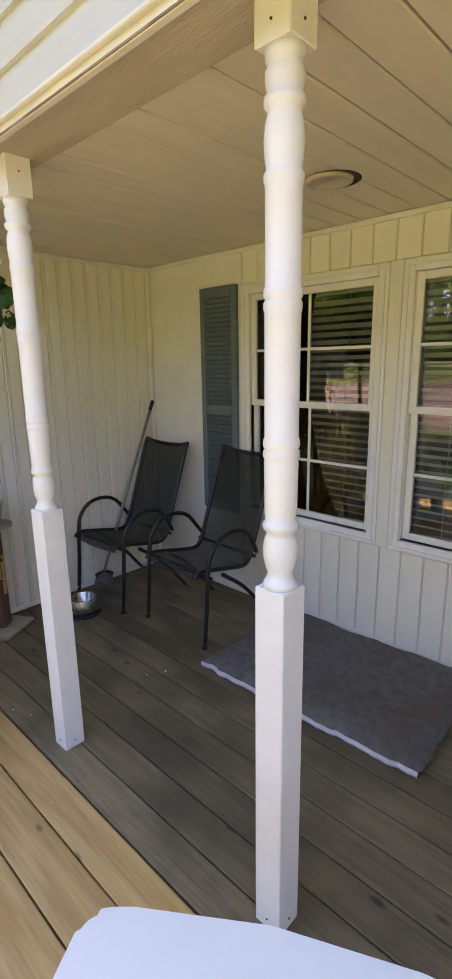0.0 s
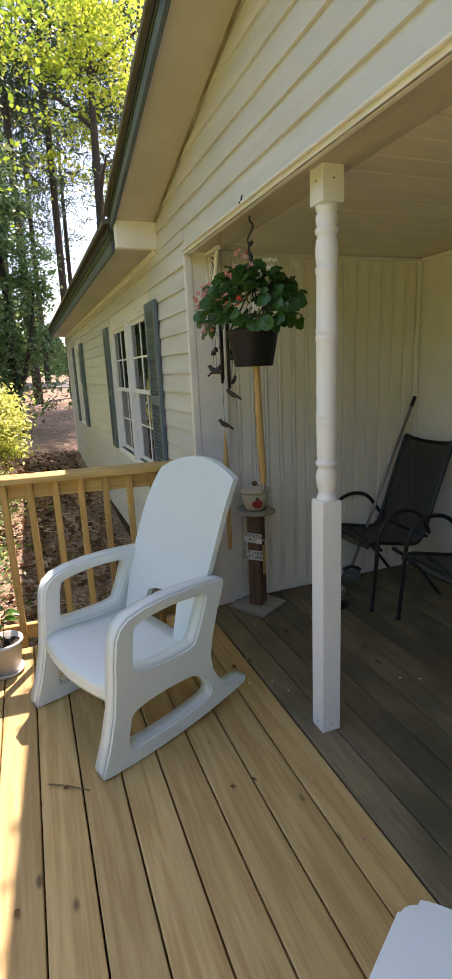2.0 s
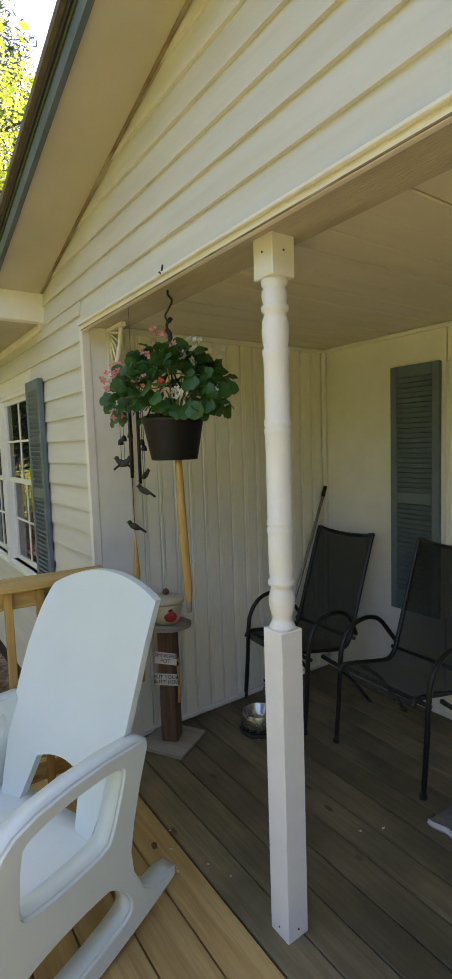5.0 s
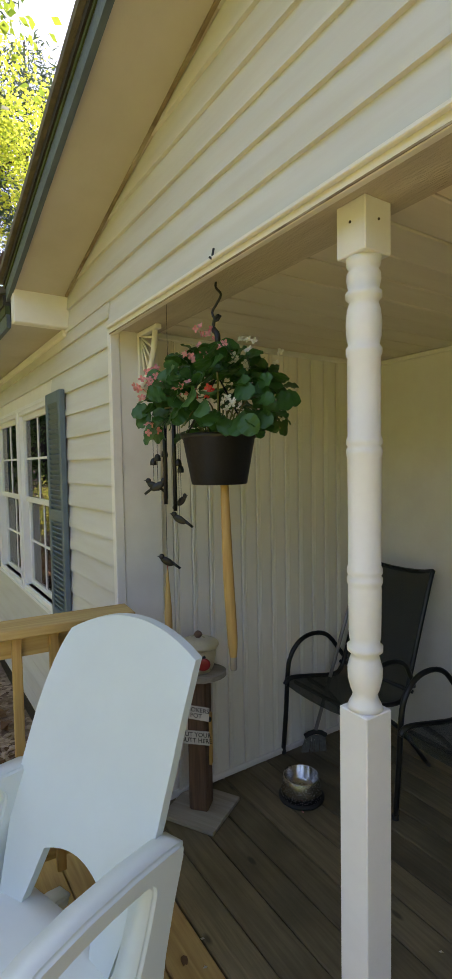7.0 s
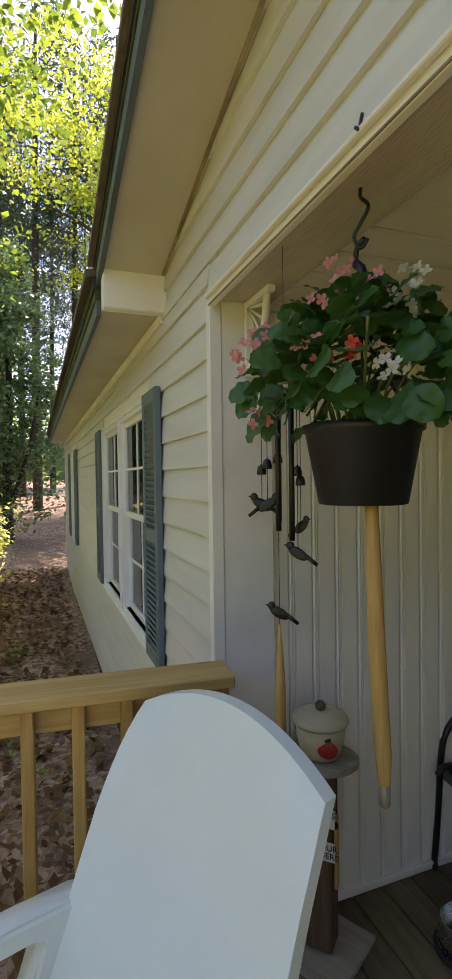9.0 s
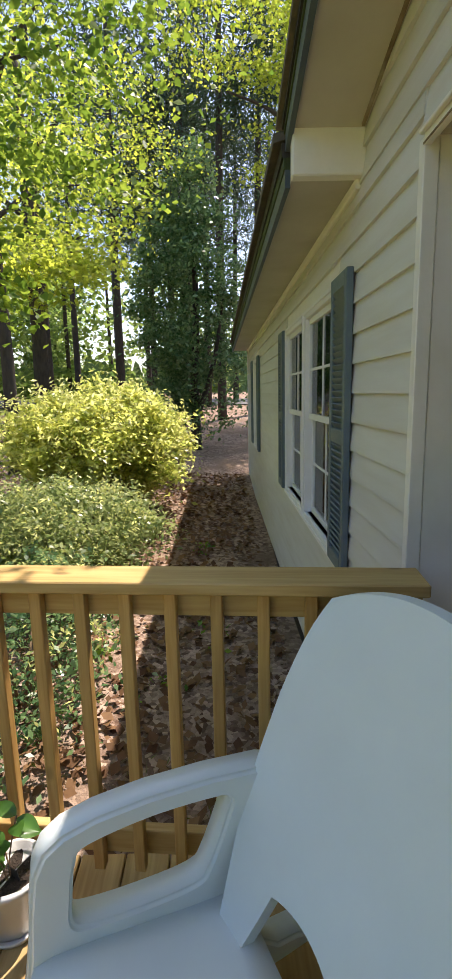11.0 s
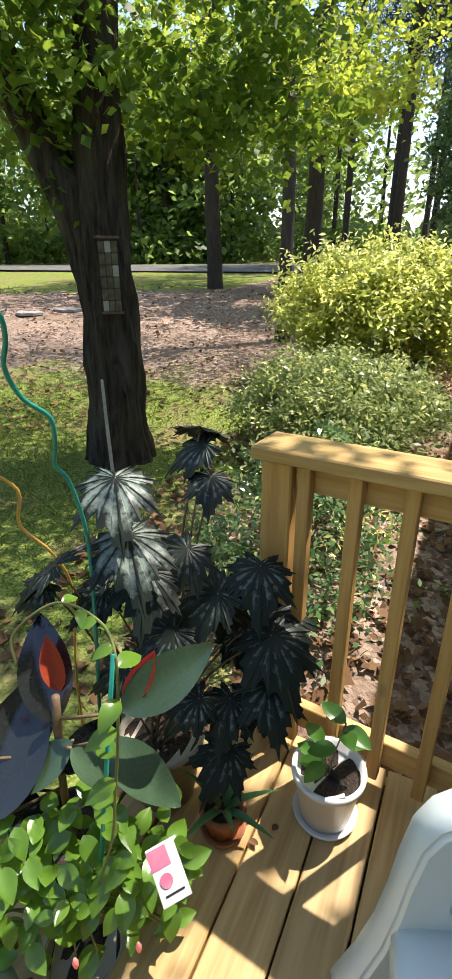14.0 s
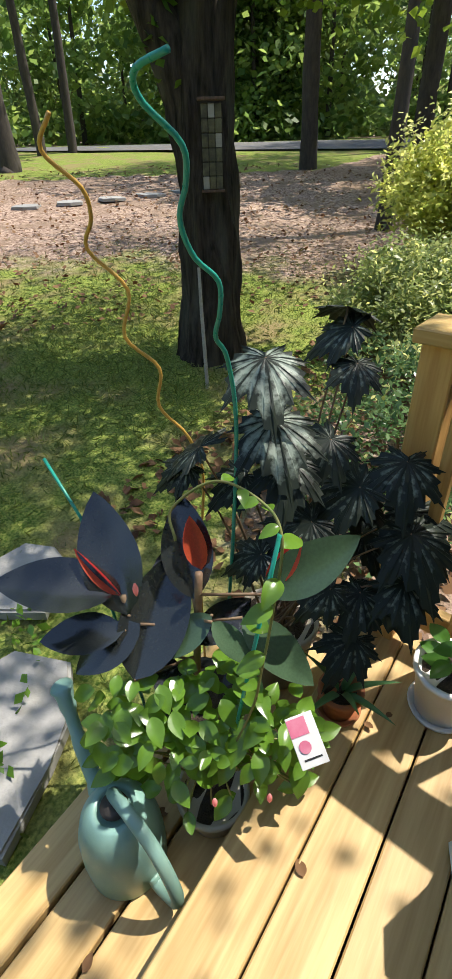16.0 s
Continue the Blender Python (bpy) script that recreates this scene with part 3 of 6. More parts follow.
def rake_slab(name, lo, hi, y0, y1, material, ext=0.0):
    zz = lambda x: 2.615 + RAKE * (x + 0.63)
    for s in (1, -1):
        o = [(-0.75 - ext, zz(-0.75 - ext) + lo), (APEX, zz(APEX) + lo), (APEX, zz(APEX) + hi), (-0.75 - ext, zz(-0.75 - ext) + hi)]
        if s < 0:
            o = [(2 * APEX - a, b) for a, b in o][::-1]
        part(name, prism(o, y0, y1), material, roof)


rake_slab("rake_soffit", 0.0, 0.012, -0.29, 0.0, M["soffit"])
rake_slab("rake_fascia", -0.02, 0.045, -0.312, -0.291, M["fascia"])
rake_slab("moss_strip", 0.045, 0.062, -0.318, -0.291, M["moss"])
rake_slab("drip_edge", 0.062, 0.092, -0.326, -0.291, M["drip"])
rake_slab("roof_slope", 0.093, 0.125, -0.345, 3.2, M["shingle"], 0.05)
part("fascia", box(-9.34, -0.755, -0.312, -0.291, 2.43, 2.50), M["fascia"], roof)
part("moss_strip", box(-9.34, -0.755, -0.318, -0.291, 2.50, 2.545), M["moss"], roof)
part("drip_edge", box(-9.34, -0.755, -0.326, -0.291, 2.545, 2.60), M["drip"], roof)
def roof_sheet(pts):
    rs = bmesh.new()
    vs = [rs.verts.new(p) for p in pts] + [rs.verts.new((p[0], p[1], p[2] + 0.035)) for p in pts]
    for f in ((3, 2, 1, 0), (4, 5, 6, 7), (0, 1, 5, 4), (1, 2, 6, 5), (2, 3, 7, 6), (3, 0, 4, 7)):
        rs.faces.new([vs[i] for i in f])
    part("roof_slope", rs, M["shingle"], roof)


roof_sheet([(-9.4, -0.36, 2.601), (-0.757, -0.36, 2.601), (-0.757, 4.2, 3.75), (-9.4, 4.2, 3.75)])
roof_sheet([(-0.757, 0.14, 2.736), (4.46, 0.14, 2.736), (4.46, 4.2, 3.75), (-0.757, 4.2, 3.75)])
roof_sheet([(4.46, -0.36, 2.601), (9.2, -0.36, 2.601), (9.2, 4.2, 3.75), (4.46, 4.2, 3.75)])
roof_sheet([(-9.4, 4.2, 3.75), (9.2, 4.2, 3.75), (9.2, 8.8, 2.6), (-9.4, 8.8, 2.6)])
# shell of the rooms behind the windows, coloured dark to read as unlit
rooms = thing("wall_rooms", "walls, floor and ceiling of the rooms inside, coloured dark as if unlit", "wall", kind="structure")
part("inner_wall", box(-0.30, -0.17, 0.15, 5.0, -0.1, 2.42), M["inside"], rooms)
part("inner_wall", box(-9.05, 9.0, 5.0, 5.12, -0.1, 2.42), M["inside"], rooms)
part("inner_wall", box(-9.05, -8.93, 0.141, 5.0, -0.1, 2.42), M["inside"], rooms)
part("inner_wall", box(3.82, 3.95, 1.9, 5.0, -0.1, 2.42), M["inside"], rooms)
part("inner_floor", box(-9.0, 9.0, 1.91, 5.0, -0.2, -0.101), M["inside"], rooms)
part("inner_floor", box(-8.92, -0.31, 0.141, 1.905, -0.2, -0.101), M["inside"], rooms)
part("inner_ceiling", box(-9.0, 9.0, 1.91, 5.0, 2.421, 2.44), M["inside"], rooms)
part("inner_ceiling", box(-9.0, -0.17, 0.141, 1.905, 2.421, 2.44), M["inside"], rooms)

# ---- windows and shutters ----
def bars(rects, y0, y1, bevel=0.002):
    bm = bmesh.new()
    for a, b, c, d in rects:
        box(a, b, y0, y1, c, d, bevel, bm)
    return bm


def window(name, x0, x1, z0, z1, yf, label, blind=True):
    """Double-hung unit whose casing spans x0..x1, z0..z1 and stands proud of the wall face yf."""
    w = thing(name, label, "window", kind="structure")
    c = 0.06
    part("casing", bars([(x0, x0 + c, z0, z1), (x1 - c, x1, z0, z1), (x0 + c, x1 - c, z0, z0 + c), (x0 + c, x1 - c, z1 - c, z1)], yf - 0.022, yf + 0.05, 0.004), M["white"], w)
    part("casing_lip", bars([(x0 + 0.018, x0 + 0.032, z0 + 0.02, z1 - 0.02), (x1 - 0.032, x1 - 0.018, z0 + 0.02, z1 - 0.02), (x0 + 0.03, x1 - 0.03, z1 - 0.032, z1 - 0.018)], yf - 0.030, yf - 0.0225, 0.002), M["white"], w)
    part("sill", box(x0 + 0.01, x1 - 0.01, yf - 0.035, yf - 0.0225, z0 + 0.005, z0 + 0.03, 0.004), M["white"], w)
    a, b, zm = x0 + c, x1 - c, (z0 + z1) / 2 + 0.02
    for s, (lo, hi, yy) in (("upper_sash", (zm - 0.02, z1 - c, yf + 0.004)), ("lower_sash", (z0 + c, zm + 0.02, yf + 0.028))):
        f = 0.038
        sash = part(s, bars([(a, a + f, lo, hi), (b - f, b, lo, hi), (a + f, b - f, lo, lo + f), (a + f, b - f, hi - f, hi)], yy, yy + 0.022), M["white"], w)
        gx, gz = (a + b) / 2, (lo + hi) / 2
        part("muntin", bars([(gx - 0.008, gx + 0.008, lo + f, hi - f), (a + f, gx - 0.008, gz - 0.008, gz + 0.008), (gx + 0.008, b - f, gz - 0.008, gz + 0.008)], yy + 0.007, yy + 0.014, 0), M["white"], sash)
        g = part("pane", box(a + f, b - f, yy + 0.0145, yy + 0.0165, lo + f, hi - f), M["glass"], sash)
        g.visible_shadow = False
    if blind:
        bl = thing("window_blind", "lowered cream slat blind behind the window", "blind")
        part("head_rail", box(a + 0.02, b - 0.02, yf + 0.07, yf + 0.10, z1 - c - 0.05, z1 - c - 0.005, 0.003), M["blind"], bl)
        sm = bmesh.new()
        box(a + 0.02, b - 0.02, -0.022, 0.022, -0.0012, 0.0012, 0, sm)
        bmesh.ops.rotate(sm, verts=sm.verts, matrix=Matrix.Rotation(radians(-30), 3, "X"))
        me = finish(sm, "slat", M["blind"])
        z = z0 + c + 0.03
        while z < z1 - c - 0.06:
            o = put("slat", me, bl)
            o.location = (0, yf + 0.085, z)
            z += 0.043
        for xx in (a + 0.2, b - 0.2):
            part("cord", box(xx - 0.0015, xx + 0.0015, yf + 0.058, yf + 0.0605, z0 + c, z1 - c - 0.05), M["blind"], bl)
    return w


window("window_1", 0.905, 1.903, 0.60, 2.09, 1.7645, "white double-hung porch window with grids and blinds")
window("window_2", 1.977, 2.98, 0.60, 2.09, 1.7645, "white double-hung porch window with grids and blinds")
window("window_3", -2.045, -1.06, 0.70, 2.13, 0.0, "white double-hung window in the siding reflecting trees", True)
window("window_4", -3.03, -2.045, 0.70, 2.13, 0.0, "white double-hung window in the siding reflecting trees", True)
window("window_5", -7.29, -6.27, 0.70, 2.13, 0.0, "white double-hung window at the far end of the house", True)


def shutter(x0, x1, z0, z1, yf):
    s = thing("shutter", "blue-grey louvred plastic shutter beside a window", "shutter", pose(x0, yf, z0), group="window shutters")
    w, h, f = x1 - x0, z1 - z0, 0.045
    mid = h * 0.47
    part("frame", bars([(0, f, 0, h), (w - f, w, 0, h), (f, w - f, 0, 0.07), (f, w - f, h - 0.07, h), (f, w - f, mid - 0.035, mid + 0.035)], -0.032, 0.0, 0.004), M["shutter"], s)
    part("backing", box(f, w - f, -0.010, 0.0, 0.07, h - 0.07), M["shutter"], s)
    lb = bmesh.new()
    box(f, w - f, -0.004, 0.004, -0.016, 0.016, 0, lb)
    bmesh.ops.rotate(lb, verts=lb.verts, matrix=Matrix.Rotation(radians(35), 3, "X"))
    me = finish(lb, "louvre", M["shutter"])
    for a, b in ((0.07, mid - 0.035), (mid + 0.035, h - 0.07)):
        z = a + 0.016
        while z < b - 0.008:
            o = put("louvre", me, s)
            o.location = (w * 0, -0.019, z)
            z += 0.030
    return s


sh = shutter(0.545, 0.875, 0.595, 2.10, 1.751)
sh2 = shutter(-1.06, -0.745, 0.735, 2.12, -0.019)
for x in (-3.345, -6.27, -7.605):
    copy_thing(sh2, pose(x, -0.019, 0.735))

# ---- more materials ----
M["blackmetal"] = surface("black powder coat", (0.008, 0.008, 0.008), (0.012, 0.012, 0.012), 0.35, 8, 0.05, 120)
M["mesh"] = surface("black sling fabric", (0.012, 0.016, 0.013), (0.02, 0.025, 0.02), 0.8, 30, 0.4, 400)
M["steel"] = surface("steel", (0.55, 0.55, 0.54), (0.45, 0.45, 0.44), 0.25, 6, 0.03, 150, metal=1.0)
M["rubber"] = surface("black rubber", (0.014, 0.014, 0.014), (0.02, 0.02, 0.02), 0.7, 10, 0.1, 90)
M["greypole"] = surface("grey pole", (0.30, 0.28, 0.26), (0.22, 0.2, 0.19), 0.45, 10, 0.05, 90, metal=0.4)
M["bristle"] = surface("bristles", (0.20, 0.20, 0.17), (0.10, 0.10, 0.085), 0.8, 40, 0.5, 200)
M["rug"] = surface("grey shag", (0.20, 0.19, 0.185), (0.11, 0.105, 0.10), 0.95, 25, 1.0, 170, stain=(0.14, 0.105, 0.07), stain_scale=3.0, stain_amount=0.7)
M["cloth"] = surface("printed cloth", (0.62, 0.60, 0.62), (0.48, 0.42, 0.47), 0.85, 14, 0.2, 90)
M["oldwood"] = wood("old brown wood", (0.16, 0.09, 0.055), (0.07, 0.04, 0.025), 0.8, 2, 1.6, 0.6, 0.5)
M["palewood"] = wood("peeled stick", (0.60, 0.38, 0.13), (0.46, 0.26, 0.08), 0.6, 2, 2.0, 0.5, 0.3)
M["greyboard"] = wood("grey board", (0.40, 0.36, 0.29), (0.26, 0.23, 0.18), 0.8, 0, 1.3, 0.4, 0.4)
M["cream"] = surface("cream glaze", (0.62, 0.55, 0.38), (0.54, 0.46, 0.30), 0.3, 8, 0.05, 60)
M["red"] = surface("red paint", (0.42, 0.02, 0.02), (0.30, 0.015, 0.02), 0.35, 9, 0.03, 60)
M["ink"] = surface("black ink", (0.012, 0.012, 0.012), (0.02, 0.02, 0.02), 0.6, 9, 0.02, 60)
M["signwhite"] = surface("sign paint", (0.74, 0.72, 0.68), (0.6, 0.58, 0.54), 0.6, 14, 0.1, 70)
M["potblack"] = surface("black plastic pot", (0.010, 0.010, 0.011), (0.015, 0.015, 0.015), 0.45, 8, 0.05, 80)
M["potwhite"] = surface("white glazed pot", (0.76, 0.74, 0.71), (0.68, 0.66, 0.62), 0.35, 6, 0.04, 80)
M["terracotta"] = surface("terracotta", (0.42, 0.15, 0.055), (0.30, 0.10, 0.04), 0.75, 8, 0.15, 90)
M["beigepot"] = surface("beige pot", (0.50, 0.44, 0.35), (0.40, 0.35, 0.27), 0.6, 6, 0.1, 80)
M["soil"] = surface("potting soil", (0.025, 0.018, 0.012), (0.06, 0.04, 0.026), 0.95, 40, 1.0, 140)
M["can"] = surface("faded green plastic", (0.22, 0.37, 0.33), (0.17, 0.31, 0.26), 0.4, 4, 0.05, 120, stain=(0.20, 0.24, 0.08), stain_scale=5, stain_amount=0.35)
M["teal"] = surface("teal plastic", (0.02, 0.30, 0.23), (0.015, 0.24, 0.18), 0.3, 10, 0.05, 90)
M["amber"] = surface("amber plastic", (0.55, 0.33, 0.07), (0.45, 0.25, 0.05), 0.3, 10, 0.05, 90)
M["stem"] = surface("green stem", (0.13, 0.18, 0.04), (0.18, 0.15, 0.05), 0.6, 20, 0.1, 90)
M["stembrown"] = surface("brown stem", (0.14, 0.08, 0.05), (0.22, 0.15, 0.08), 0.7, 20, 0.2, 90)
M["leaf_begonia"] = leafy("hanging begonia leaf", (0.016, 0.065, 0.014), (0.05, 0.15, 0.03), 0.32, 0.2)
M["leaf_rubber"] = leafy("rubber plant leaf", (0.012, 0.015, 0.016), (0.024, 0.028, 0.028), 0.14, 0.0, spec=0.8)
M["leaf_rubber_green"] = leafy("green rubber leaf", (0.045, 0.085, 0.045), (0.06, 0.105, 0.055), 0.22, 0.0, spec=0.6)
M["leaf_red"] = leafy("red sheath", (0.50, 0.06, 0.025), (0.55, 0.10, 0.04), 0.4, 0.4)
M["leaf_vine"] = leafy("mandevilla leaf", (0.04, 0.125, 0.014), (0.19, 0.35, 0.042), 0.22, 0.35, spec=0.6)
M["leaf_camellia"] = leafy("young camellia leaf", (0.04, 0.13, 0.02), (0.10, 0.24, 0.04), 0.25, 0.3)
M["leaf_aloe"] = leafy("aloe leaf", (0.06, 0.15, 0.05), (0.09, 0.20, 0.07), 0.4, 0.1)
# shrub tips lightened, sun on the leaf tops put into the colour
M["leaf_tip"] = leafy("pale sunlit shrub tips", (0.42, 0.47, 0.15), (0.68, 0.70, 0.30), 0.35, 0.55)
M["pink"] = leafy("pink petal", (0.68, 0.22, 0.22), (0.76, 0.36, 0.33), 0.5, 0.4)
M["petalwhite"] = leafy("white petal", (0.75, 0.72, 0.62), (0.8, 0.78, 0.70), 0.5, 0.4)
M["petalred"] = leafy("red petal", (0.65, 0.05, 0.03), (0.75, 0.10, 0.05), 0.5, 0.3)
M["deadleaf"] = leafy("dead leaf", (0.10, 0.045, 0.02), (0.22, 0.12, 0.05), 0.8, 0.1)
M["tag"] = surface("plant tag", (0.75, 0.74, 0.73), (0.70, 0.69, 0.68), 0.35, 6, 0.02, 80)
M["tagpink"] = surface("tag print", (0.58, 0.10, 0.20), (0.70, 0.30, 0.38), 0.35, 12, 0.02, 80)


def silvered():
    """Begonia leaf: nearly black with silver between the veins, red below."""
    m, n, l, p = nodes_of("dark begonia leaf")
    at = n.new("ShaderNodeAttribute")
    at.attribute_name = "silver"
    tc = n.new("ShaderNodeTexCoord")
    nz = n.new("ShaderNodeTexNoise")
    nz.inputs["Scale"].default_value, nz.inputs["Detail"].default_value = 60, 4
    l.new(tc.outputs["Object"], nz.inputs[0])
    mul = n.new("ShaderNodeMath")
    mul.operation = "MULTIPLY"
    l.new(at.outputs["Fac"], mul.inputs[0])
    l.new(nz.outputs[0], mul.inputs[1])
    rg = n.new("ShaderNodeMapRange")
    rg.inputs[1].default_value, rg.inputs[2].default_value = 0.30, 0.60
    l.new(mul.outputs[0], rg.inputs[0])
    mix = n.new("ShaderNodeMix")
    mix.data_type = "RGBA"
    mix.inputs[6].default_value, mix.inputs[7].default_value = (0.014, 0.021, 0.015, 1), (0.24, 0.29, 0.24, 1)
    l.new(rg.outputs[0], mix.inputs[0])
    l.new(mix.outputs[2], p.inputs["Base Color"])
    p.inputs["Roughness"].default_value = 0.45
    p.inputs["Specular IOR Level"].default_value = 0.25
    return m


M["leaf_dark_begonia"] = silvered()

# ---- foliage helpers ----
rnd = np.random.default_rng(7)


def leaf_cloud(name, pos, size, material, parent=None, up=0.5, aspect=0.55, kite=True):
    """Many small kite-shaped leaves at the given places, each turned its own way."""
    pos = np.asarray(pos, float)
    n = len(pos)
    nrm = rnd.normal(size=(n, 3))
    nrm[:, 2] = np.abs(nrm[:, 2]) + up
    nrm /= np.linalg.norm(nrm, axis=1)[:, None]
    d = rnd.normal(size=(n, 3))
    d[:, 2] -= 0.3
    d -= nrm * np.sum(d * nrm, 1)[:, None]
    d /= np.linalg.norm(d, axis=1)[:, None]
    w = np.cross(nrm, d)
    L = (size * rnd.uniform(0.6, 1.3, n))[:, None]
    a = pos - d * L * 0.5
    b = pos + w * L * aspect * 0.5 + nrm * L * 0.08
    c = pos + d * L * 0.5
    e = pos - w * L * aspect * 0.5 + nrm * L * 0.08
    v = np.stack([a, b, c, e], 1).reshape(-1, 3)
    me = bpy.data.meshes.new(name)
    me.vertices.add(4 * n)
    me.vertices.foreach_set("co", v.ravel())
    me.loops.add(4 * n)
    me.loops.foreach_set("vertex_index", np.arange(4 * n))
    me.polygons.add(n)
    me.polygons.foreach_set("loop_start", np.arange(0, 4 * n, 4))
    me.update(calc_edges=True)
    me.materials.append(material)
    return put(name, me, parent)


def sprays(centre, radii, clumps, per, spread, flat=0.35, hollow=0.35):
    """Places of leaves in flattened clumps scattered through an ellipsoid."""
    out = []
    for _ in range(clumps):
        while True:
            p = rnd.uniform(-1, 1, 3)
            q = np.linalg.norm(p)
            if hollow < q < 1:
                break
        c = np.array(centre) + p * np.array(radii)
        k = int(per * rnd.uniform(0.5, 1.5))
        o = rnd.normal(size=(k, 3)) * spread * rnd.uniform(0.6, 1.3)
        o[:, 2] *= flat
        o[:, 2] -= 0.25 * np.hypot(o[:, 0], o[:, 1])
        out.append(c + o)
    return np.concatenate(out)


def trunk_tube(points, radii, seg=12, rough=0.12):
    pts = curve_points(points, 6 * (len(points) - 1))
    rr = np.interp(np.linspace(0, len(points) - 1, len(pts)), range(len(points)), radii)
    bm = tube(pts, list(rr), seg)
    for v in bm.verts:
        k = noise.noise((v.co.x * 6, v.co.y * 6, v.co.z * 1.5))
        v.co += Vector((k, noise.noise((v.co.y * 6, v.co.z * 2, v.co.x * 6)), 0)) * rough * rr[0]
    return bm


# ---- trees ----
def ground_at(x, y, dz=0.0):
    return (x, y, height(x, y) + dz)


big = thing("tree", "large dark forked shade tree standing on the lawn", "tree", pose(-2.6, -4.15, height(-2.6, -4.15) - 0.08))
tr = trunk_tube([(0, 0, -0.1), (0.0, 0, 0.12), (0, 0, 0.6), (-0.02, -0.02, 1.4), (-0.05, -0.05, 2.15), (-0.10, 0.02, 3.2), (-0.2, 0.1, 4.6), (-0.3, 0.2, 7.0)], [0.42, 0.33, 0.265, 0.245, 0.25, 0.17, 0.15, 0.09], 96, 0.18)
for v in tr.verts:
    a = math.atan2(v.co.y, v.co.x)
    g = noise.noise((math.cos(a) * 5, math.sin(a) * 5, v.co.z * 1.2)) + 0.6 * noise.noise((math.cos(a) * 13, math.sin(a) * 13, v.co.z * 3))
    v.co += Vector((math.cos(a), math.sin(a), 0)) * (0.028 * g + 0.012 * noise.noise((math.cos(a) * 30, math.sin(a) * 30, v.co.z * 5)))
part("trunk", tr, M["bark"], big, smooth=True)
part("limb", trunk_tube([(-0.03, -0.05, 1.75), (0.10, -0.24, 2.35), (0.22, -0.55, 3.1), (0.35, -1.0, 4.2), (0.5, -1.4, 6.0)], [0.17, 0.17, 0.15, 0.12, 0.07], 14, 0.15), M["bark"], big, smooth=True)
for pts in ([(-0.12, 0.0, 3.6), (-1.0, 0.8, 4.6), (-1.8, 2.0, 5.4)], [(-0.15, 0.1, 4.4), (-1.2, -0.3, 5.4), (-2.2, -0.6, 6.0)],
            # the last branch is added only to carry the dappling spray
            [(0.35, -1.0, 4.2), (1.2, -1.2, 4.9), (2.0, -1.0, 5.2)], [(-0.18, 0.1, 4.4), (0.6, 1.7, 5.2), (1.5, 3.3, 5.5)]):
    part("branch", trunk_tube(pts, [0.045, 0.03, 0.014], 8, 0.2), M["bark"], big, smooth=True)
cl = [sprays((-0.2, 0.2, 5.6), (3.2, 3.2, 2.3), 135, 105, 0.42, 0.3, 0.3),
      # high sprays, mostly out of view, added to shade the lawn
      sprays((-0.7, 2.4, 5.6), (1.7, 1.3, 0.8), 24, 105, 0.4, 0.3, 0.0),
      sprays((-1.0, 1.8, 3.9), (1.6, 1.5, 0.7), 15, 100, 0.35, 0.28, 0.0),
      # unseen spray added between sun and step to dapple the boards
      sprays((1.5, 3.3, 5.5), (1.3, 0.9, 0.4), 26, 60, 0.3, 0.25, 0.0),
      sprays((0.2, -1.2, 4.0), (1.2, 1.2, 1.0), 26, 100, 0.35, 0.3, 0.0)]
leaf_cloud("crown", np.concatenate(cl), 0.082, M["leaf_tree"], big, 0.6, 0.7)
leaf_cloud("hanging_leaves", np.concatenate([sprays((0.05, -0.32, 2.75), (0.3, 0.35, 0.5), 14, 22, 0.14, 0.8, 0.0), sprays((-0.5, 0.6, 3.0), (0.7, 0.6, 0.35), 20, 40, 0.2, 0.5, 0.0), sprays((-0.8, 1.0, 3.15), (0.9, 0.8, 0.6), 26, 60, 0.22, 0.45, 0.0), sprays((0.3, -0.5, 3.4), (0.9, 0.8, 0.45), 30, 60, 0.22, 0.45, 0.0)]), 0.10, M["leaf_tree"], big, 0.4, 0.8)
feeder = thing("feeder", "weathered wire-mesh bird feeder hung on the tree trunk", "bird feeder", pose(-2.41, -3.95, 1.13, 0, 0, 126))
M["mossbark"] = surface("lichened wood", (0.16, 0.14, 0.07), (0.06, 0.05, 0.03), 0.9, 16, 0.6, 60)
for i in range(6):
    for j in range(3):
        part("panel", box(-0.075 + 0.051 * j, -0.028 + 0.051 * j, -0.02, 0.0, 0.02 + 0.09 * i, 0.105 + 0.09 * i, 0.004), M["mossbark"] if (i * 5 + j * 3) % 7 else M["greyboard"], feeder)
part("roof_board", box(-0.10, 0.10, -0.06, 0.03, 0.57, 0.59, 0.004), M["oldwood"], feeder)
part("floor_board", box(-0.09, 0.09, -0.05, 0.03, 0.0, 0.018, 0.003), M["oldwood"], feeder)
tagged(put("garden_stick", finish(trunk_tube([(-1.95, -3.75, height(-1.95, -3.75) - 0.02), (-2.08, -3.87, 0.25), (-2.17, -3.95, 0.62)], [0.016, 0.015, 0.012], 8), "garden_stick", M["greyboard"])), "grey wooden stick leaning against the tree trunk", "stick")


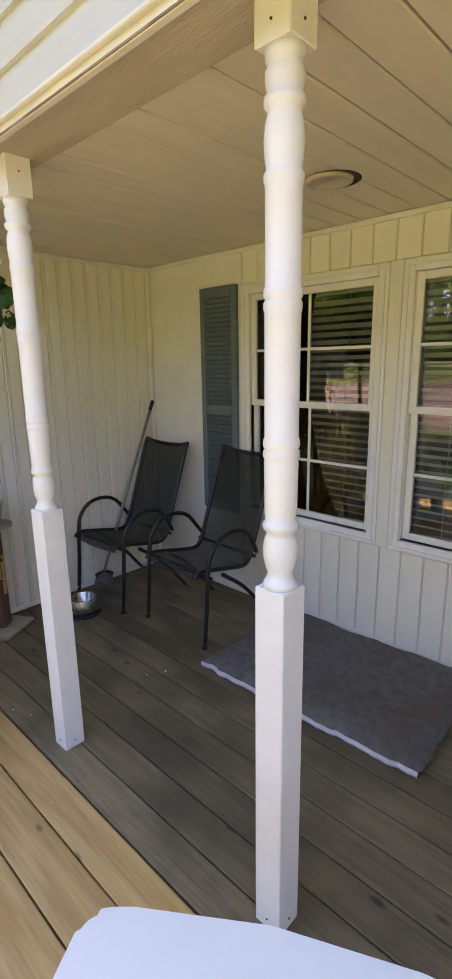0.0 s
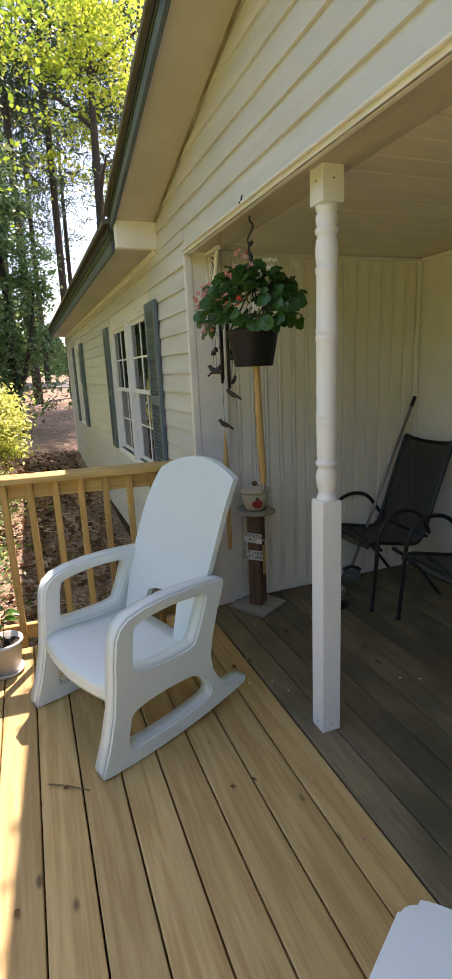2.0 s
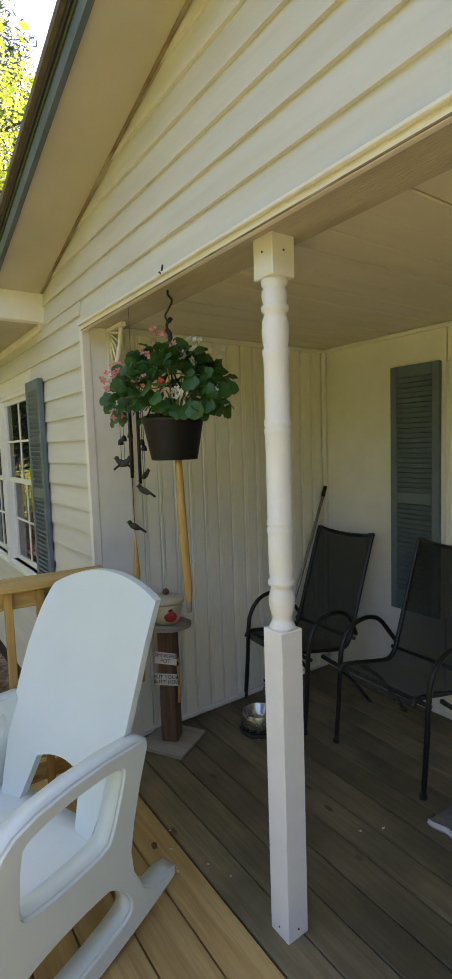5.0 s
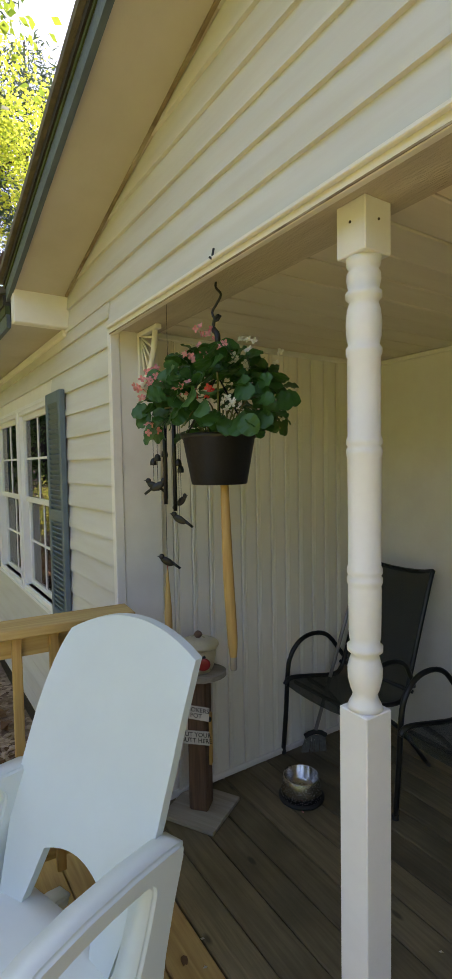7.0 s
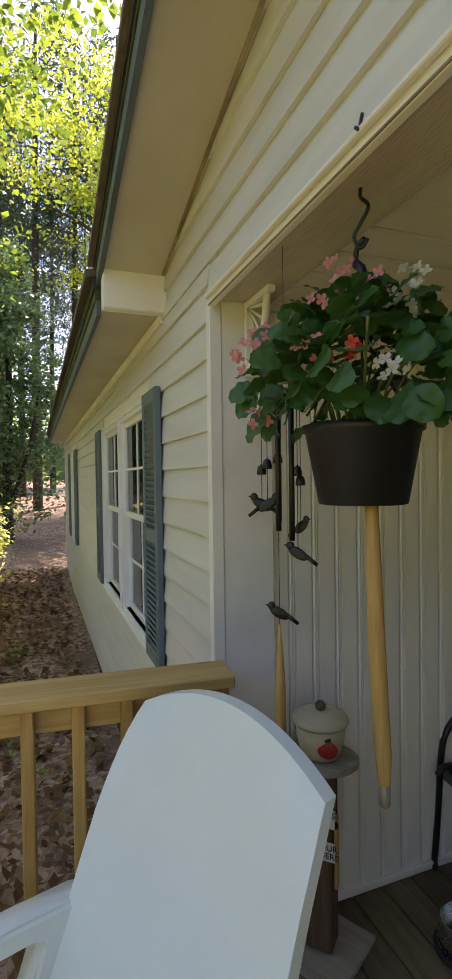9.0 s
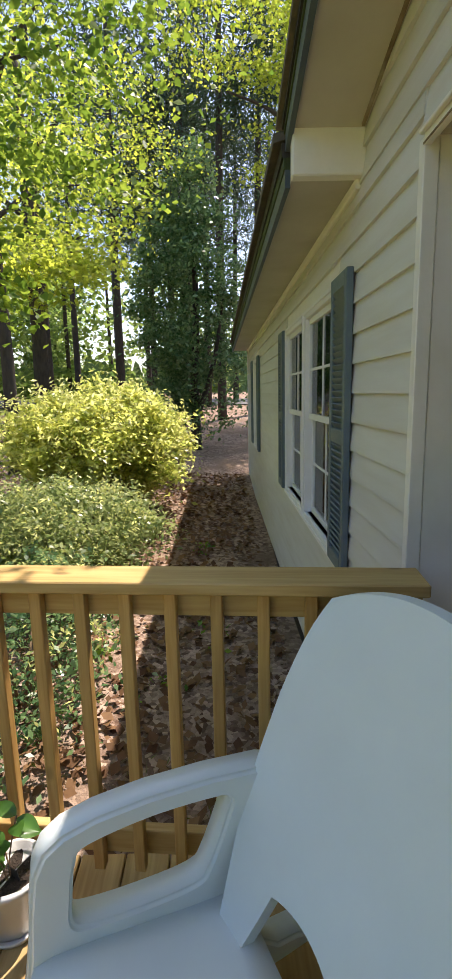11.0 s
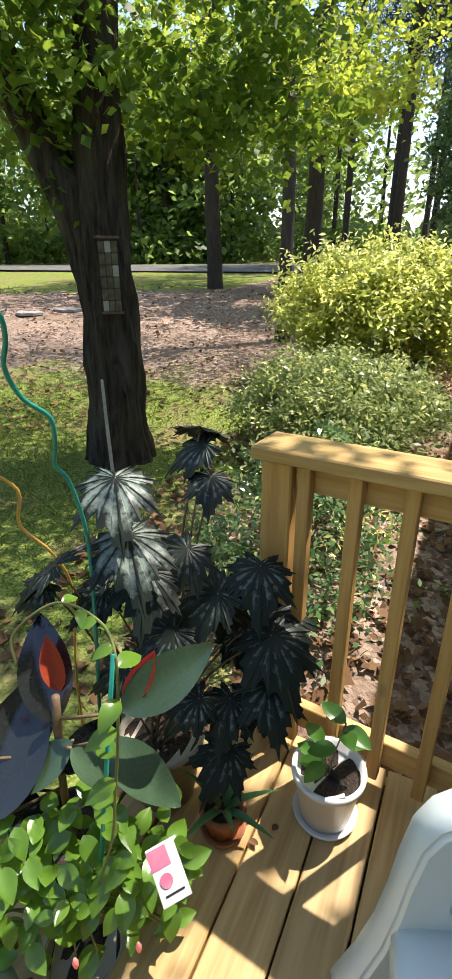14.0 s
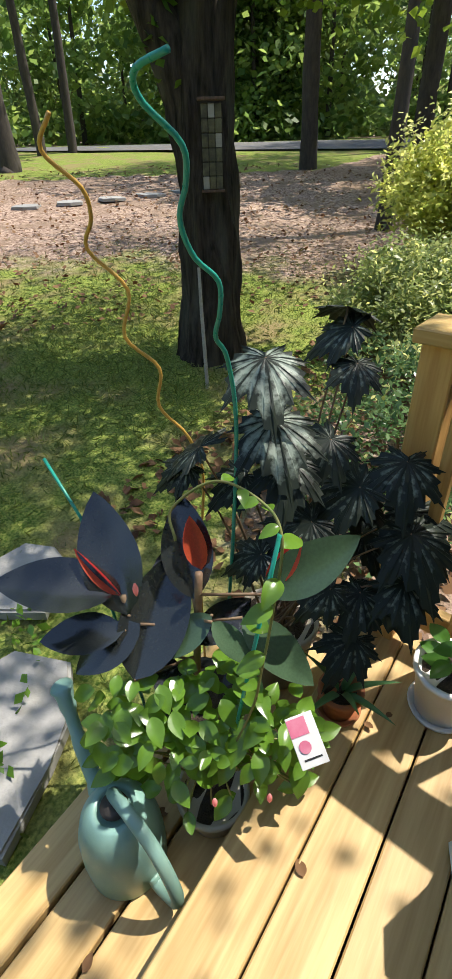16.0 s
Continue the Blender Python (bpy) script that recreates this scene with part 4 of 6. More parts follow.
def yard_tree(x, y, r, h, lean, label, crown, leaf, size=0.16, name="tree", low=0.35, bark="bark_far"):
    t = thing(name, label, "tree", pose(x, y, height(x, y) - 0.05), group="yard trees")
    part("trunk", trunk_tube([(0, 0, -0.1), (0, 0, 0.3), (lean * 0.3, 0, h * 0.35), (lean, lean * 0.3, h)], [r * 1.5, r * 1.1, r * 0.85, r * 0.35], 12), M[bark], t, smooth=True)
    for k in range(5):
        a, z = k * 2.4, h * (low + 0.1 * k)
        part("limb", trunk_tube([(lean * 0.4, 0, z), (math.cos(a) * 1.0, math.sin(a) * 1.0, z + 0.7), (math.cos(a) * 2.2, math.sin(a) * 2.2, z + 1.1)], [r * 0.4, r * 0.28, r * 0.12], 7), M[bark], t, smooth=True)
    leaf_cloud("crown", crown, size, M[leaf], t, 0.6, 0.7)
    return t


yard_tree(-15.5, -9.7, 0.25, 11, 0.6, "tall shade tree by the road with a slim dark trunk", sprays((0, 0, 7.6), (3.8, 3.8, 4.2), 62, 60, 0.6), "leaf_tree", 0.2)
yard_tree(-15.9, -6.5, 0.27, 12, -0.5, "tall shade tree behind the azalea with pale sunlit leaves", np.concatenate([sprays((0, 0, 8.0), (3.8, 3.8, 4.2), 62, 60, 0.6), sprays((2.5, 0.8, 4.6), (2.0, 2.2, 0.9), 40, 60, 0.45, 0.25, 0.0)]), "leaf_lit", 0.2)
yard_tree(-10.4, -17.5, 0.33, 12, 0.3, "thick-trunked tree at the edge of the leaf litter", sprays((0, 0, 8.6), (3.8, 3.8, 4.0), 55, 60, 0.6), "leaf_tree", 0.2)
yard_tree(-14.2, -20.5, 0.17, 13, 0.5, "slim dark roadside tree", sprays((0, 0, 9.6), (3.0, 3.0, 3.6), 55, 60, 0.6), "leaf_tree", 0.2)
yard_tree(-15.6, -20.3, 0.17, 13, -0.5, "slim dark roadside tree", sprays((0, 0, 9.6), (3.0, 3.0, 3.6), 55, 60, 0.6), "leaf_tree", 0.2)
yard_tree(-36, -45, 0.25, 6, 0.2, "round pale tree across the road", sprays((0, 0, 4.6), (3.6, 3.6, 3.0), 130, 50, 0.6), "leaf_far", 0.3)
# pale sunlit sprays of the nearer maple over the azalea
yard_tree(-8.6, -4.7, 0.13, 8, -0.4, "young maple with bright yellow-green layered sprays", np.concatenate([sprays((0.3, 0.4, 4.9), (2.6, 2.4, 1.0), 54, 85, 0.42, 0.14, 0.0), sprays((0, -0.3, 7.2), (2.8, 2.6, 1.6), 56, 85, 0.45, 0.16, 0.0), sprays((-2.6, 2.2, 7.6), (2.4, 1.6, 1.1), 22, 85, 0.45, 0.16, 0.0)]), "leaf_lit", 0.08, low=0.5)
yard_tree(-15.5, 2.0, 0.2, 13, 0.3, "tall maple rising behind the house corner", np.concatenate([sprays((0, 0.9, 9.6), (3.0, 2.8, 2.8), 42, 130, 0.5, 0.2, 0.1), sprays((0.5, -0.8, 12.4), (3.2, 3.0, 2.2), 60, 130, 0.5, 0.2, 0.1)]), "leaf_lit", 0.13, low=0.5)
holly = thing("tree", "dense dark glossy evergreen at the house corner", "tree", pose(-12.3, -1.25, height(-12.3, -1.25) - 0.05))
part("trunk", trunk_tube([(0, 0, -0.1), (0.05, 0, 1.5), (0, 0.1, 4.0), (0, 0, 7.0)], [0.16, 0.12, 0.08, 0.03], 10), M["bark_far"], holly, smooth=True)
part("limb", trunk_tube([(0.04, 0, 0.8), (0.4, 0.5, 2.2), (0.6, 0.8, 3.8)], [0.08, 0.06, 0.03], 8), M["bark_far"], holly, smooth=True)
leaf_cloud("crown", np.concatenate([sprays((0, 0, 3.8), (1.5, 1.5, 2.7), 230, 100, 0.2, 0.5, 0.4), sprays((0, 0, 6.3), (0.8, 0.9, 1.3), 40, 60, 0.25, 0.6, 0.0), sprays((0.3, 0.2, 1.3), (1.6, 1.7, 0.9), 40, 50, 0.25, 0.6, 0.2)]), 0.12, M["leaf_dark"], holly, 0.4, 0.55)

# pines far behind the house end
pine_trunks = [(-26, -3.0, 17), (-27, -1.2, 19), (-31, -4.6, 18), (-30, -6.6, 20), (-34, -2.4, 20), (-36, -5.6, 19), (-40, -8.5, 21), (-29, -8.8, 18), (-33, 0.5, 19), (-38, 3.0, 20), (-42, -13, 21),
               (-19, 2.5, 19), (-20, -0.5, 20), (-22, 4.5, 20), (-23, 1.2, 21), (-24, -2.2, 20), (-22, -5.0, 19), (-25, 6.0, 21), (-23, -8.5, 20)]
for i, (x, y, h) in enumerate(pine_trunks):
    t = thing("pine_tree", "tall slim pine with a bare dark trunk", "tree", pose(x, y, height(x, y) - 0.1), group="pines behind the house")
    part("trunk", trunk_tube([(0, 0, 0), (0.15, 0.1, h * 0.5), (0.0, 0.3, h)], [0.19, 0.14, 0.05], 8, 0.05), M["bark_far"], t, smooth=True)
    leaf_cloud("crown", sprays((0, 0.2, h * 0.72), (2.1, 2.1, h * 0.30), 95, 44, 0.42, 0.5, 0.1), 0.40, M["needle"], t, 0.3, 0.16)

# far woods: trunks and leaves nobody could count
wt, wp = bmesh.new(), []
for k in range(230):
    a = rnd.uniform(radians(100), radians(420))
    d = rnd.uniform(38, 66)
    deg = math.degrees(a) % 360
    if 0 < deg < 95:
        d += 8
    x, y = 2 + d * math.cos(a), -2 + d * math.sin(a)
    if 226 < deg < 241 and rnd.uniform() < 0.5:
        continue
    if 164 < deg < 193 and rnd.uniform() < 0.6:
        continue
    h = rnd.uniform(9, 17)
    g = height(x, y)
    tube([(x, y, g - 0.3), (x + rnd.uniform(-0.5, 0.5), y, g + h * 0.8)], [rnd.uniform(0.14, 0.3), 0.08], 6, wt)
    wp.append(sprays((x, y, g + h * 0.62), (3.6, 3.6, h * 0.42), 40, 34, 0.95, 0.6, 0.2))
    wp.append(sprays((x, y, g + 1.2), (3.4, 3.4, 1.8), 20, 34, 0.8, 0.6, 0.0))
woods = leaf_cloud("far_woods", np.concatenate(wp), 0.58, M["leaf_far"], None, 0.4, 0.7)
tagged(woods, "dense green woods beyond the road", "woods", kind="stuff")
tagged(put("far_trunks", finish(wt, "far_trunks", M["bark_far"])), "dark trunks standing in the woods", "woods", kind="stuff")

# ---- shrubs ----
def shrub(x, y, radii, z, clumps, leaf, size, label, stems=9, spread=0.16, per=55):
    s = thing("shrub", label, "shrub", pose(x, y, height(x, y) - 0.03))
    for k in range(stems):
        sb = bmesh.new()
        a = k * 2.399
        rr = 0.75 * math.sqrt((k + 0.5) / stems)
        tx, ty = math.cos(a) * radii[0] * rr, math.sin(a) * radii[1] * rr
        tube(curve_points([(tx * 0.15, ty * 0.15, -0.02), (tx * 0.45, ty * 0.45, z * 0.6), (tx, ty, z + radii[2] * 0.55 * (1 - rr))], 8), 0.012, 5, sb)
        part("stem", sb, M["stembrown"], s)
    places, tips = [sprays((0, 0, z), [r * 0.84 for r in radii], clumps // 2, per, spread, 0.7, 0.5)], []
    for k in range(26):
        a, e = k * 2.399, math.asin(-0.25 + 1.2 * (k + 0.5) / 26)
        g = rnd.uniform(0.72, 0.95)
        c = (math.cos(a) * math.cos(e) * radii[0] * g, math.sin(a) * math.cos(e) * radii[1] * g, z + math.sin(e) * radii[2] * g)
        q = rnd.uniform(0.16, 0.3)
        places.append(sprays(c, [r * q for r in radii], clumps // 50 + 1, per, spread * 0.8, 0.7, 0.2))
        tips.append(sprays((c[0], c[1], c[2] + radii[2] * 0.1), [r * q * 1.25 for r in radii], clumps // 26, 12, spread * 0.45, 1.0, 0.5))
    leaf_cloud("leaves", np.concatenate(places), size, M[leaf], s, 0.6, 0.5)
    # paler leaf copies, set higher in each clump to look sunlit
    leaf_cloud("young_growth", np.concatenate(tips), size * 0.9, M["leaf_tip"], s, 0.2, 0.4)
    return s


shrub(-6.1, -2.40, (1.35, 1.35, 0.98), 0.98, 330, "leaf_bush", 0.085, "big rounded azalea with pale sunlit leaf tips", 14, 0.16, 110)
shrub(-3.7, -2.28, (1.15, 1.0, 0.5), 0.48, 170, "leaf_shrub", 0.06, "low spreading grey-green shrub below the azalea", 10, 0.14, 100)
shrub(-1.5, -1.95, (1.05, 0.6, 0.5), 0.42, 80, "leaf_dark", 0.05, "dark leggy shrub growing behind the railing", 9, 0.12, 60)
tagged(leaf_cloud("ground_plants", np.concatenate([sprays((xx, yy, height(xx, yy) + 0.07), (0.16, 0.16, 0.06), 3, 12, 0.06, 0.6, 0.0) for xx, yy in ((-2.4, -0.7), (-3.0, -1.3), (-4.4, -0.9), (-1.6, -1.1), (-2.1, -1.6), (0.9, -2.75), (1.3, -2.6), (1.1, -2.55), (0.6, -2.9))]), 0.06, M["leaf_vine"]), "scattered small weeds by the house", "weeds", kind="stuff")

# fallen leaves by the house and on the yard
lp = []
for k in range(5200):
    x, y = rnd.uniform(-9, -0.1), rnd.uniform(-3.4, -0.15)
    lp.append((x, y, height(x, y) + 0.02 + 0.03 * rnd.uniform()))
for k in range(4200):
    d, a = rnd.uniform(5, 19), rnd.uniform(radians(180), radians(255))
    x, y = 0.5 + d * math.cos(a), -1.5 + d * math.sin(a)
    lp.append((x, y, height(x, y) + 0.02 + 0.03 * rnd.uniform()))
tagged(leaf_cloud("fallen_leaves", lp, 0.085, M["deadleaf"], None, 1.6, 0.7), "dry brown fallen leaves on the ground", "leaves", kind="stuff")
gp = []
for k in range(26000):
    x, y = rnd.normal(-1.6, 2.0), rnd.normal(-5.0, 1.6)
    if y > -2.25 and x > -0.2 or math.hypot(x + 2.6, y + 4.15) < 0.4 or (y > -3.2 and x < -1):
        continue
    gp.append((x, y, height(x, y) + 0.02))
blades = leaf_cloud("grass", gp, 0.09, M["leaf_shrub"], None, -0.2, 0.09)
M["leaf_grass"] = leafy("grass blade", (0.07, 0.12, 0.02), (0.20, 0.22, 0.05), 0.6, 0.3)
blades.data.materials[0] = M["leaf_grass"]
tagged(blades, "sparse lawn grass in sun and shade", "grass", kind="stuff")

# ---- stones ----
def slab(x, y, w, d, rot, z, seed):
    r = random.Random(seed)
    o = []
    for k in range(9):
        a = k / 9 * 2 * math.pi
        q = 1 / max(abs(math.cos(a)) / (w / 2), abs(math.sin(a)) / (d / 2)) * r.uniform(0.9, 1.05)
        o.append((math.cos(a) * q, math.sin(a) * q))
    b = bmesh.new()
    lo = [b.verts.new((px, py, -0.06)) for px, py in o]
    hi = [b.verts.new((px, py, 0.0)) for px, py in o]
    b.faces.new(hi)
    b.faces.new(lo[::-1])
    for i in range(9):
        b.faces.new((lo[i], lo[(i + 1) % 9], hi[(i + 1) % 9], hi[i]))
    bmesh.ops.bevel(b, geom=[e for e in b.edges if e.verts[0].co.z == e.verts[1].co.z == 0], offset=0.012, segments=2, affect="EDGES")
    ob = put("stepping_stone", finish(b, "stepping_stone", M["stone"]), m=pose(x, y, z, 0, 0, rot))
    tagged(ob, "flat grey flagstone set in the grass", "stone", group="stepping stones")


slab(0.98, -2.62, 0.75, 0.55, 20, -0.34, 1)
slab(1.75, -2.70, 0.75, 0.6, 5, -0.34, 2)
slab(0.35, -3.25, 0.5, 0.4, 30, -0.36, 6)
for k in range(9):
    xx, yy = -3.2 - 0.85 * k, -13.6 + 0.42 * k
    slab(xx, yy, 0.8, 0.55, 10 * k, height(xx, yy) + 0.05, 10 + k)

# backdrop of distant trees beyond the woods
def far_backdrop():
    v, f, n = [], [], 900
    for i in range(n):
        a = 2 * math.pi * i / n
        r = 82 + 3 * math.sin(5 * a)
        v += [(r * math.cos(a), r * math.sin(a), -3), (r * math.cos(a), r * math.sin(a), 8.0 + 1.6 * math.sin(7 * a) + 4.5 * noise.noise((a * 22, 3.0, 0)) + 2.5 * noise.noise((a * 90, 7.0, 0)))]
    for i in range(n):
        j = (i + 1) % n
        f.append((2 * i, 2 * j, 2 * j + 1, 2 * i + 1))
    m = surface("distant foliage", (0.06, 0.13, 0.035), (0.13, 0.21, 0.06), 0.9, 0.5, 0.6, 3.0)
    tagged(put("backdrop", mesh_of("backdrop", v, f, m)), "distant green tree line closing the view", "backdrop", kind="structure")


far_backdrop()

# ---- rocking chair ----
def moulded_panel(outer, holes, x0, x1, bevel=0.009):
    """A side frame cut from one sheet: a (y, z) outline with openings, thickened from x0 to x1, its rims rounded."""
    bm = bmesh.new()
    for loop in [outer] + holes:
        vs = [bm.verts.new((x0, y, z)) for y, z in loop]
        for i in range(len(vs)):
            bm.edges.new((vs[i], vs[(i + 1) % len(vs)]))
    bmesh.ops.triangle_fill(bm, use_beauty=True, use_dissolve=False, edges=bm.edges[:], normal=(1, 0, 0))
    ex = bmesh.ops.extrude_face_region(bm, geom=bm.faces[:])
    for v in ex["geom"]:
        if isinstance(v, bmesh.types.BMVert):
            v.co.x = x1
    bmesh.ops.recalc_face_normals(bm, faces=bm.faces)
    rim = [e for e in bm.edges if abs(e.verts[0].co.x - e.verts[1].co.x) < 1e-6 and len(e.link_faces) == 2 and e.calc_face_angle(0) > 1.0]
    bmesh.ops.bevel(bm, geom=rim, offset=bevel, segments=3, affect="EDGES")
    for f in bm.faces:
        f.smooth = abs(f.normal.x) < 0.98
    return bm


def smooth_loop(ctrl, n=56):
    """A closed rounded loop through (y, z) points."""
    k = len(ctrl)
    out = []
    for j in range(n):
        t = j / n * k
        i, f = int(t), t - int(t)
        p0, p1, p2, p3 = [Vector(ctrl[(i + d) % k]) for d in (-1, 0, 1, 2)]
        q = 0.5 * ((2 * p1) + (p2 - p0) * f + (2 * p0 - 5 * p1 + 4 * p2 - p3) * f * f + (3 * p1 - p0 - 3 * p2 + p3) * f ** 3)
        out.append((q.x, q.y))
    return out


def rocking_chair():
    t = thing("rocking_chair", "white moulded resin rocking chair with broad arms", "chair", pose(0.785, -0.635, 0.0, 0, 0, 21.5) @ Matrix.Diagonal((1.08, 1.0, 0.968, 1.0)))
    rock = [(float(y), 0.19 * (float(y) + 0.25) ** 2) for y in np.linspace(-0.415, 0.38, 14)]
    outer = rock + [(0.398, 0.105), (0.345, 0.120), (0.285, 0.118), (0.225, 0.165), (0.185, 0.245), (0.175, 0.33), (0.195, 0.43), (0.232, 0.55), (0.272, 0.655), (0.275, 0.688), (0.25, 0.698), (0.10, 0.712), (-0.05, 0.714), (-0.17, 0.704), (-0.245, 0.684), (-0.288, 0.652), (-0.312, 0.60), (-0.326, 0.50), (-0.334, 0.40), (-0.350, 0.28), (-0.382, 0.15), (-0.422, 0.035)]
    arm_hole = smooth_loop([(-0.222, 0.60), (-0.195, 0.638), (-0.05, 0.658), (0.10, 0.654), (0.150, 0.640), (0.140, 0.585), (0.09, 0.46), (0.055, 0.425), (-0.06, 0.418), (-0.19, 0.425), (-0.235, 0.445), (-0.233, 0.52)])
    low_hole = smooth_loop([(-0.285, 0.115), (-0.272, 0.19), (-0.245, 0.245), (-0.12, 0.268), (0.03, 0.268), (0.085, 0.255), (0.13, 0.205), (0.155, 0.145), (0.12, 0.112), (-0.05, 0.088), (-0.20, 0.083), (-0.27, 0.088)])
    for s in (-1, 1):
        a, b = sorted((s * 0.268, s * 0.345))
        part("side_frame", moulded_panel(outer, [arm_hole, low_hole], a, b), M["resin"], t)
    # backrest
    bm = bmesh.new()
    rows, cols = 16, 28
    grid = {}
    for layer, off in ((0, 0.0), (1, 0.032)):
        for i in range(rows + 1):
            s = i / rows
            w = np.interp(s, [0, 0.25, 0.42, 0.62, 0.85, 1], [0.225, 0.270, 0.286, 0.288, 0.280, 0.268])
            for j in range(cols + 1):
                q = -1 + 2 * j / cols
                sl = 0.225 * min(1.0, max(0.0, (0.66 - abs(q)) / 0.16)) * (1 - 0.5 * q * q)
                ss = sl + (1 - sl) * s
                arch = 0.080 * q ** 2 * max(0, (s - 0.6) / 0.4) ** 2
                y = 0.12 + 0.315 * ss + 0.03 * ss * ss - 0.0 + 0.03 * q * q * -1 + off
                z = 0.345 + 0.865 * ss - arch
                grid[layer, i, j] = bm.verts.new((q * w, y, z))
    for i in range(rows):
        for j in range(cols):
            bm.faces.new((grid[0, i, j], grid[0, i, j + 1], grid[0, i + 1, j + 1], grid[0, i + 1, j]))
            bm.faces.new((grid[1, i, j], grid[1, i + 1, j], grid[1, i + 1, j + 1], grid[1, i, j + 1]))
    edge = [(0, j) for j in range(cols)] + [(i, cols) for i in range(rows)] + [(rows, j) for j in range(cols, 0, -1)] + [(i, 0) for i in range(rows, 0, -1)]
    for k in range(len(edge)):
        a, b = edge[k], edge[(k + 1) % len(edge)]
        bm.faces.new((grid[0, a[0], a[1]], grid[1, a[0], a[1]], grid[1, b[0], b[1]], grid[0, b[0], b[1]]))
    part("backrest", bm, M["resin"], t)
    # seat
    sm = bmesh.new()
    g = {}
    prof = [(-0.335, 0.315), (-0.350, 0.345), (-0.340, 0.374), (-0.30, 0.386), (-0.18, 0.384), (-0.02, 0.372), (0.10, 0.366), (0.17, 0.37)]
    for layer in (0, 1):
        for i, (y, z) in enumerate(prof):
            for j in range(9):
                q = -1 + j / 4
                g[layer, i, j] = sm.verts.new((q * 0.272, y + 0.035 * (q * q - 0.6) * (1 if i < 4 else 0), z - 0.008 * (1 - q * q) * (1 if i > 2 else 0.3) - layer * 0.03))
    for i in range(len(prof) - 1):
        for j in range(8):
            sm.faces.new((g[0, i, j], g[0, i, j + 1], g[0, i + 1, j + 1], g[0, i + 1, j]))
            sm.faces.new((g[1, i, j], g[1, i + 1, j], g[1, i + 1, j + 1], g[1, i, j + 1]))
    n = len(prof) - 1
    edge = [(0, j) for j in range(8)] + [(i, 8) for i in range(n)] + [(n, j) for j in range(8, 0, -1)] + [(i, 0) for i in range(n, 0, -1)]
    for k in range(len(edge)):
        a, b = edge[k], edge[(k + 1) % len(edge)]
        sm.faces.new((g[0, a[0], a[1]], g[1, a[0], a[1]], g[1, b[0], b[1]], g[0, b[0], b[1]]))
    part("seat", sm, M["resin"], t, smooth=True)
    part("cross_brace", box(-0.275, 0.275, 0.20, 0.235, 0.11, 0.17, 0.008), M["resin"], t)
    return t


rocking_chair()

# ---- low white table by the posts ----
table = thing("side_table", "white resin side table with rounded bowed top", "table", pose(2.894, -0.461, 0, 0, 0, 31))
o = []
for k in range(40):
    a = 2 * math.pi * k / 40
    p = 0.16
    ca, sa = math.cos(a), math.sin(a)
    o.append((0.315 * math.copysign(abs(ca) ** p, ca), 0.17 * math.copysign(abs(sa) ** p, sa) * (1 + 0.2 * (1 - abs(ca) ** (2 * p)))))
bm = bmesh.new()
lo = [bm.verts.new((x, y, 0.66)) for x, y in o]
hi = [bm.verts.new((x, y, 0.70)) for x, y in o]
bm.faces.new(hi)
bm.faces.new(lo[::-1])
for i in range(40):
    bm.faces.new((lo[i], lo[(i + 1) % 40], hi[(i + 1) % 40], hi[i]))
bmesh.ops.bevel(bm, geom=[e for e in bm.edges if e.verts[0].co.z == e.verts[1].co.z], offset=0.012, segments=3, affect="EDGES")
part("tabletop", bm, M["resin"], table)
for sx in (-1, 1):
    for sy in (-1, 1):
        part("leg", box(sx * 0.255 - 0.03, sx * 0.255 + 0.03, sy * 0.125 - 0.025, sy * 0.125 + 0.025, 0.0, 0.659, 0.008), M["resin"], table)

# ---- patio chairs ----
def sling_material():
    m = M["mesh"]
    n, l = m.node_tree.nodes, m.node_tree.links
    tr = n.new("ShaderNodeBsdfTransparent")
    ms = n.new("ShaderNodeMixShader")
    ms.inputs[0].default_value = 0.16
    l.new(n["Principled BSDF"].outputs[0], ms.inputs[1])
    l.new(tr.outputs[0], ms.inputs[2])
    l.new(ms.outputs[0], n["Material Output"].inputs[0])


sling_material()


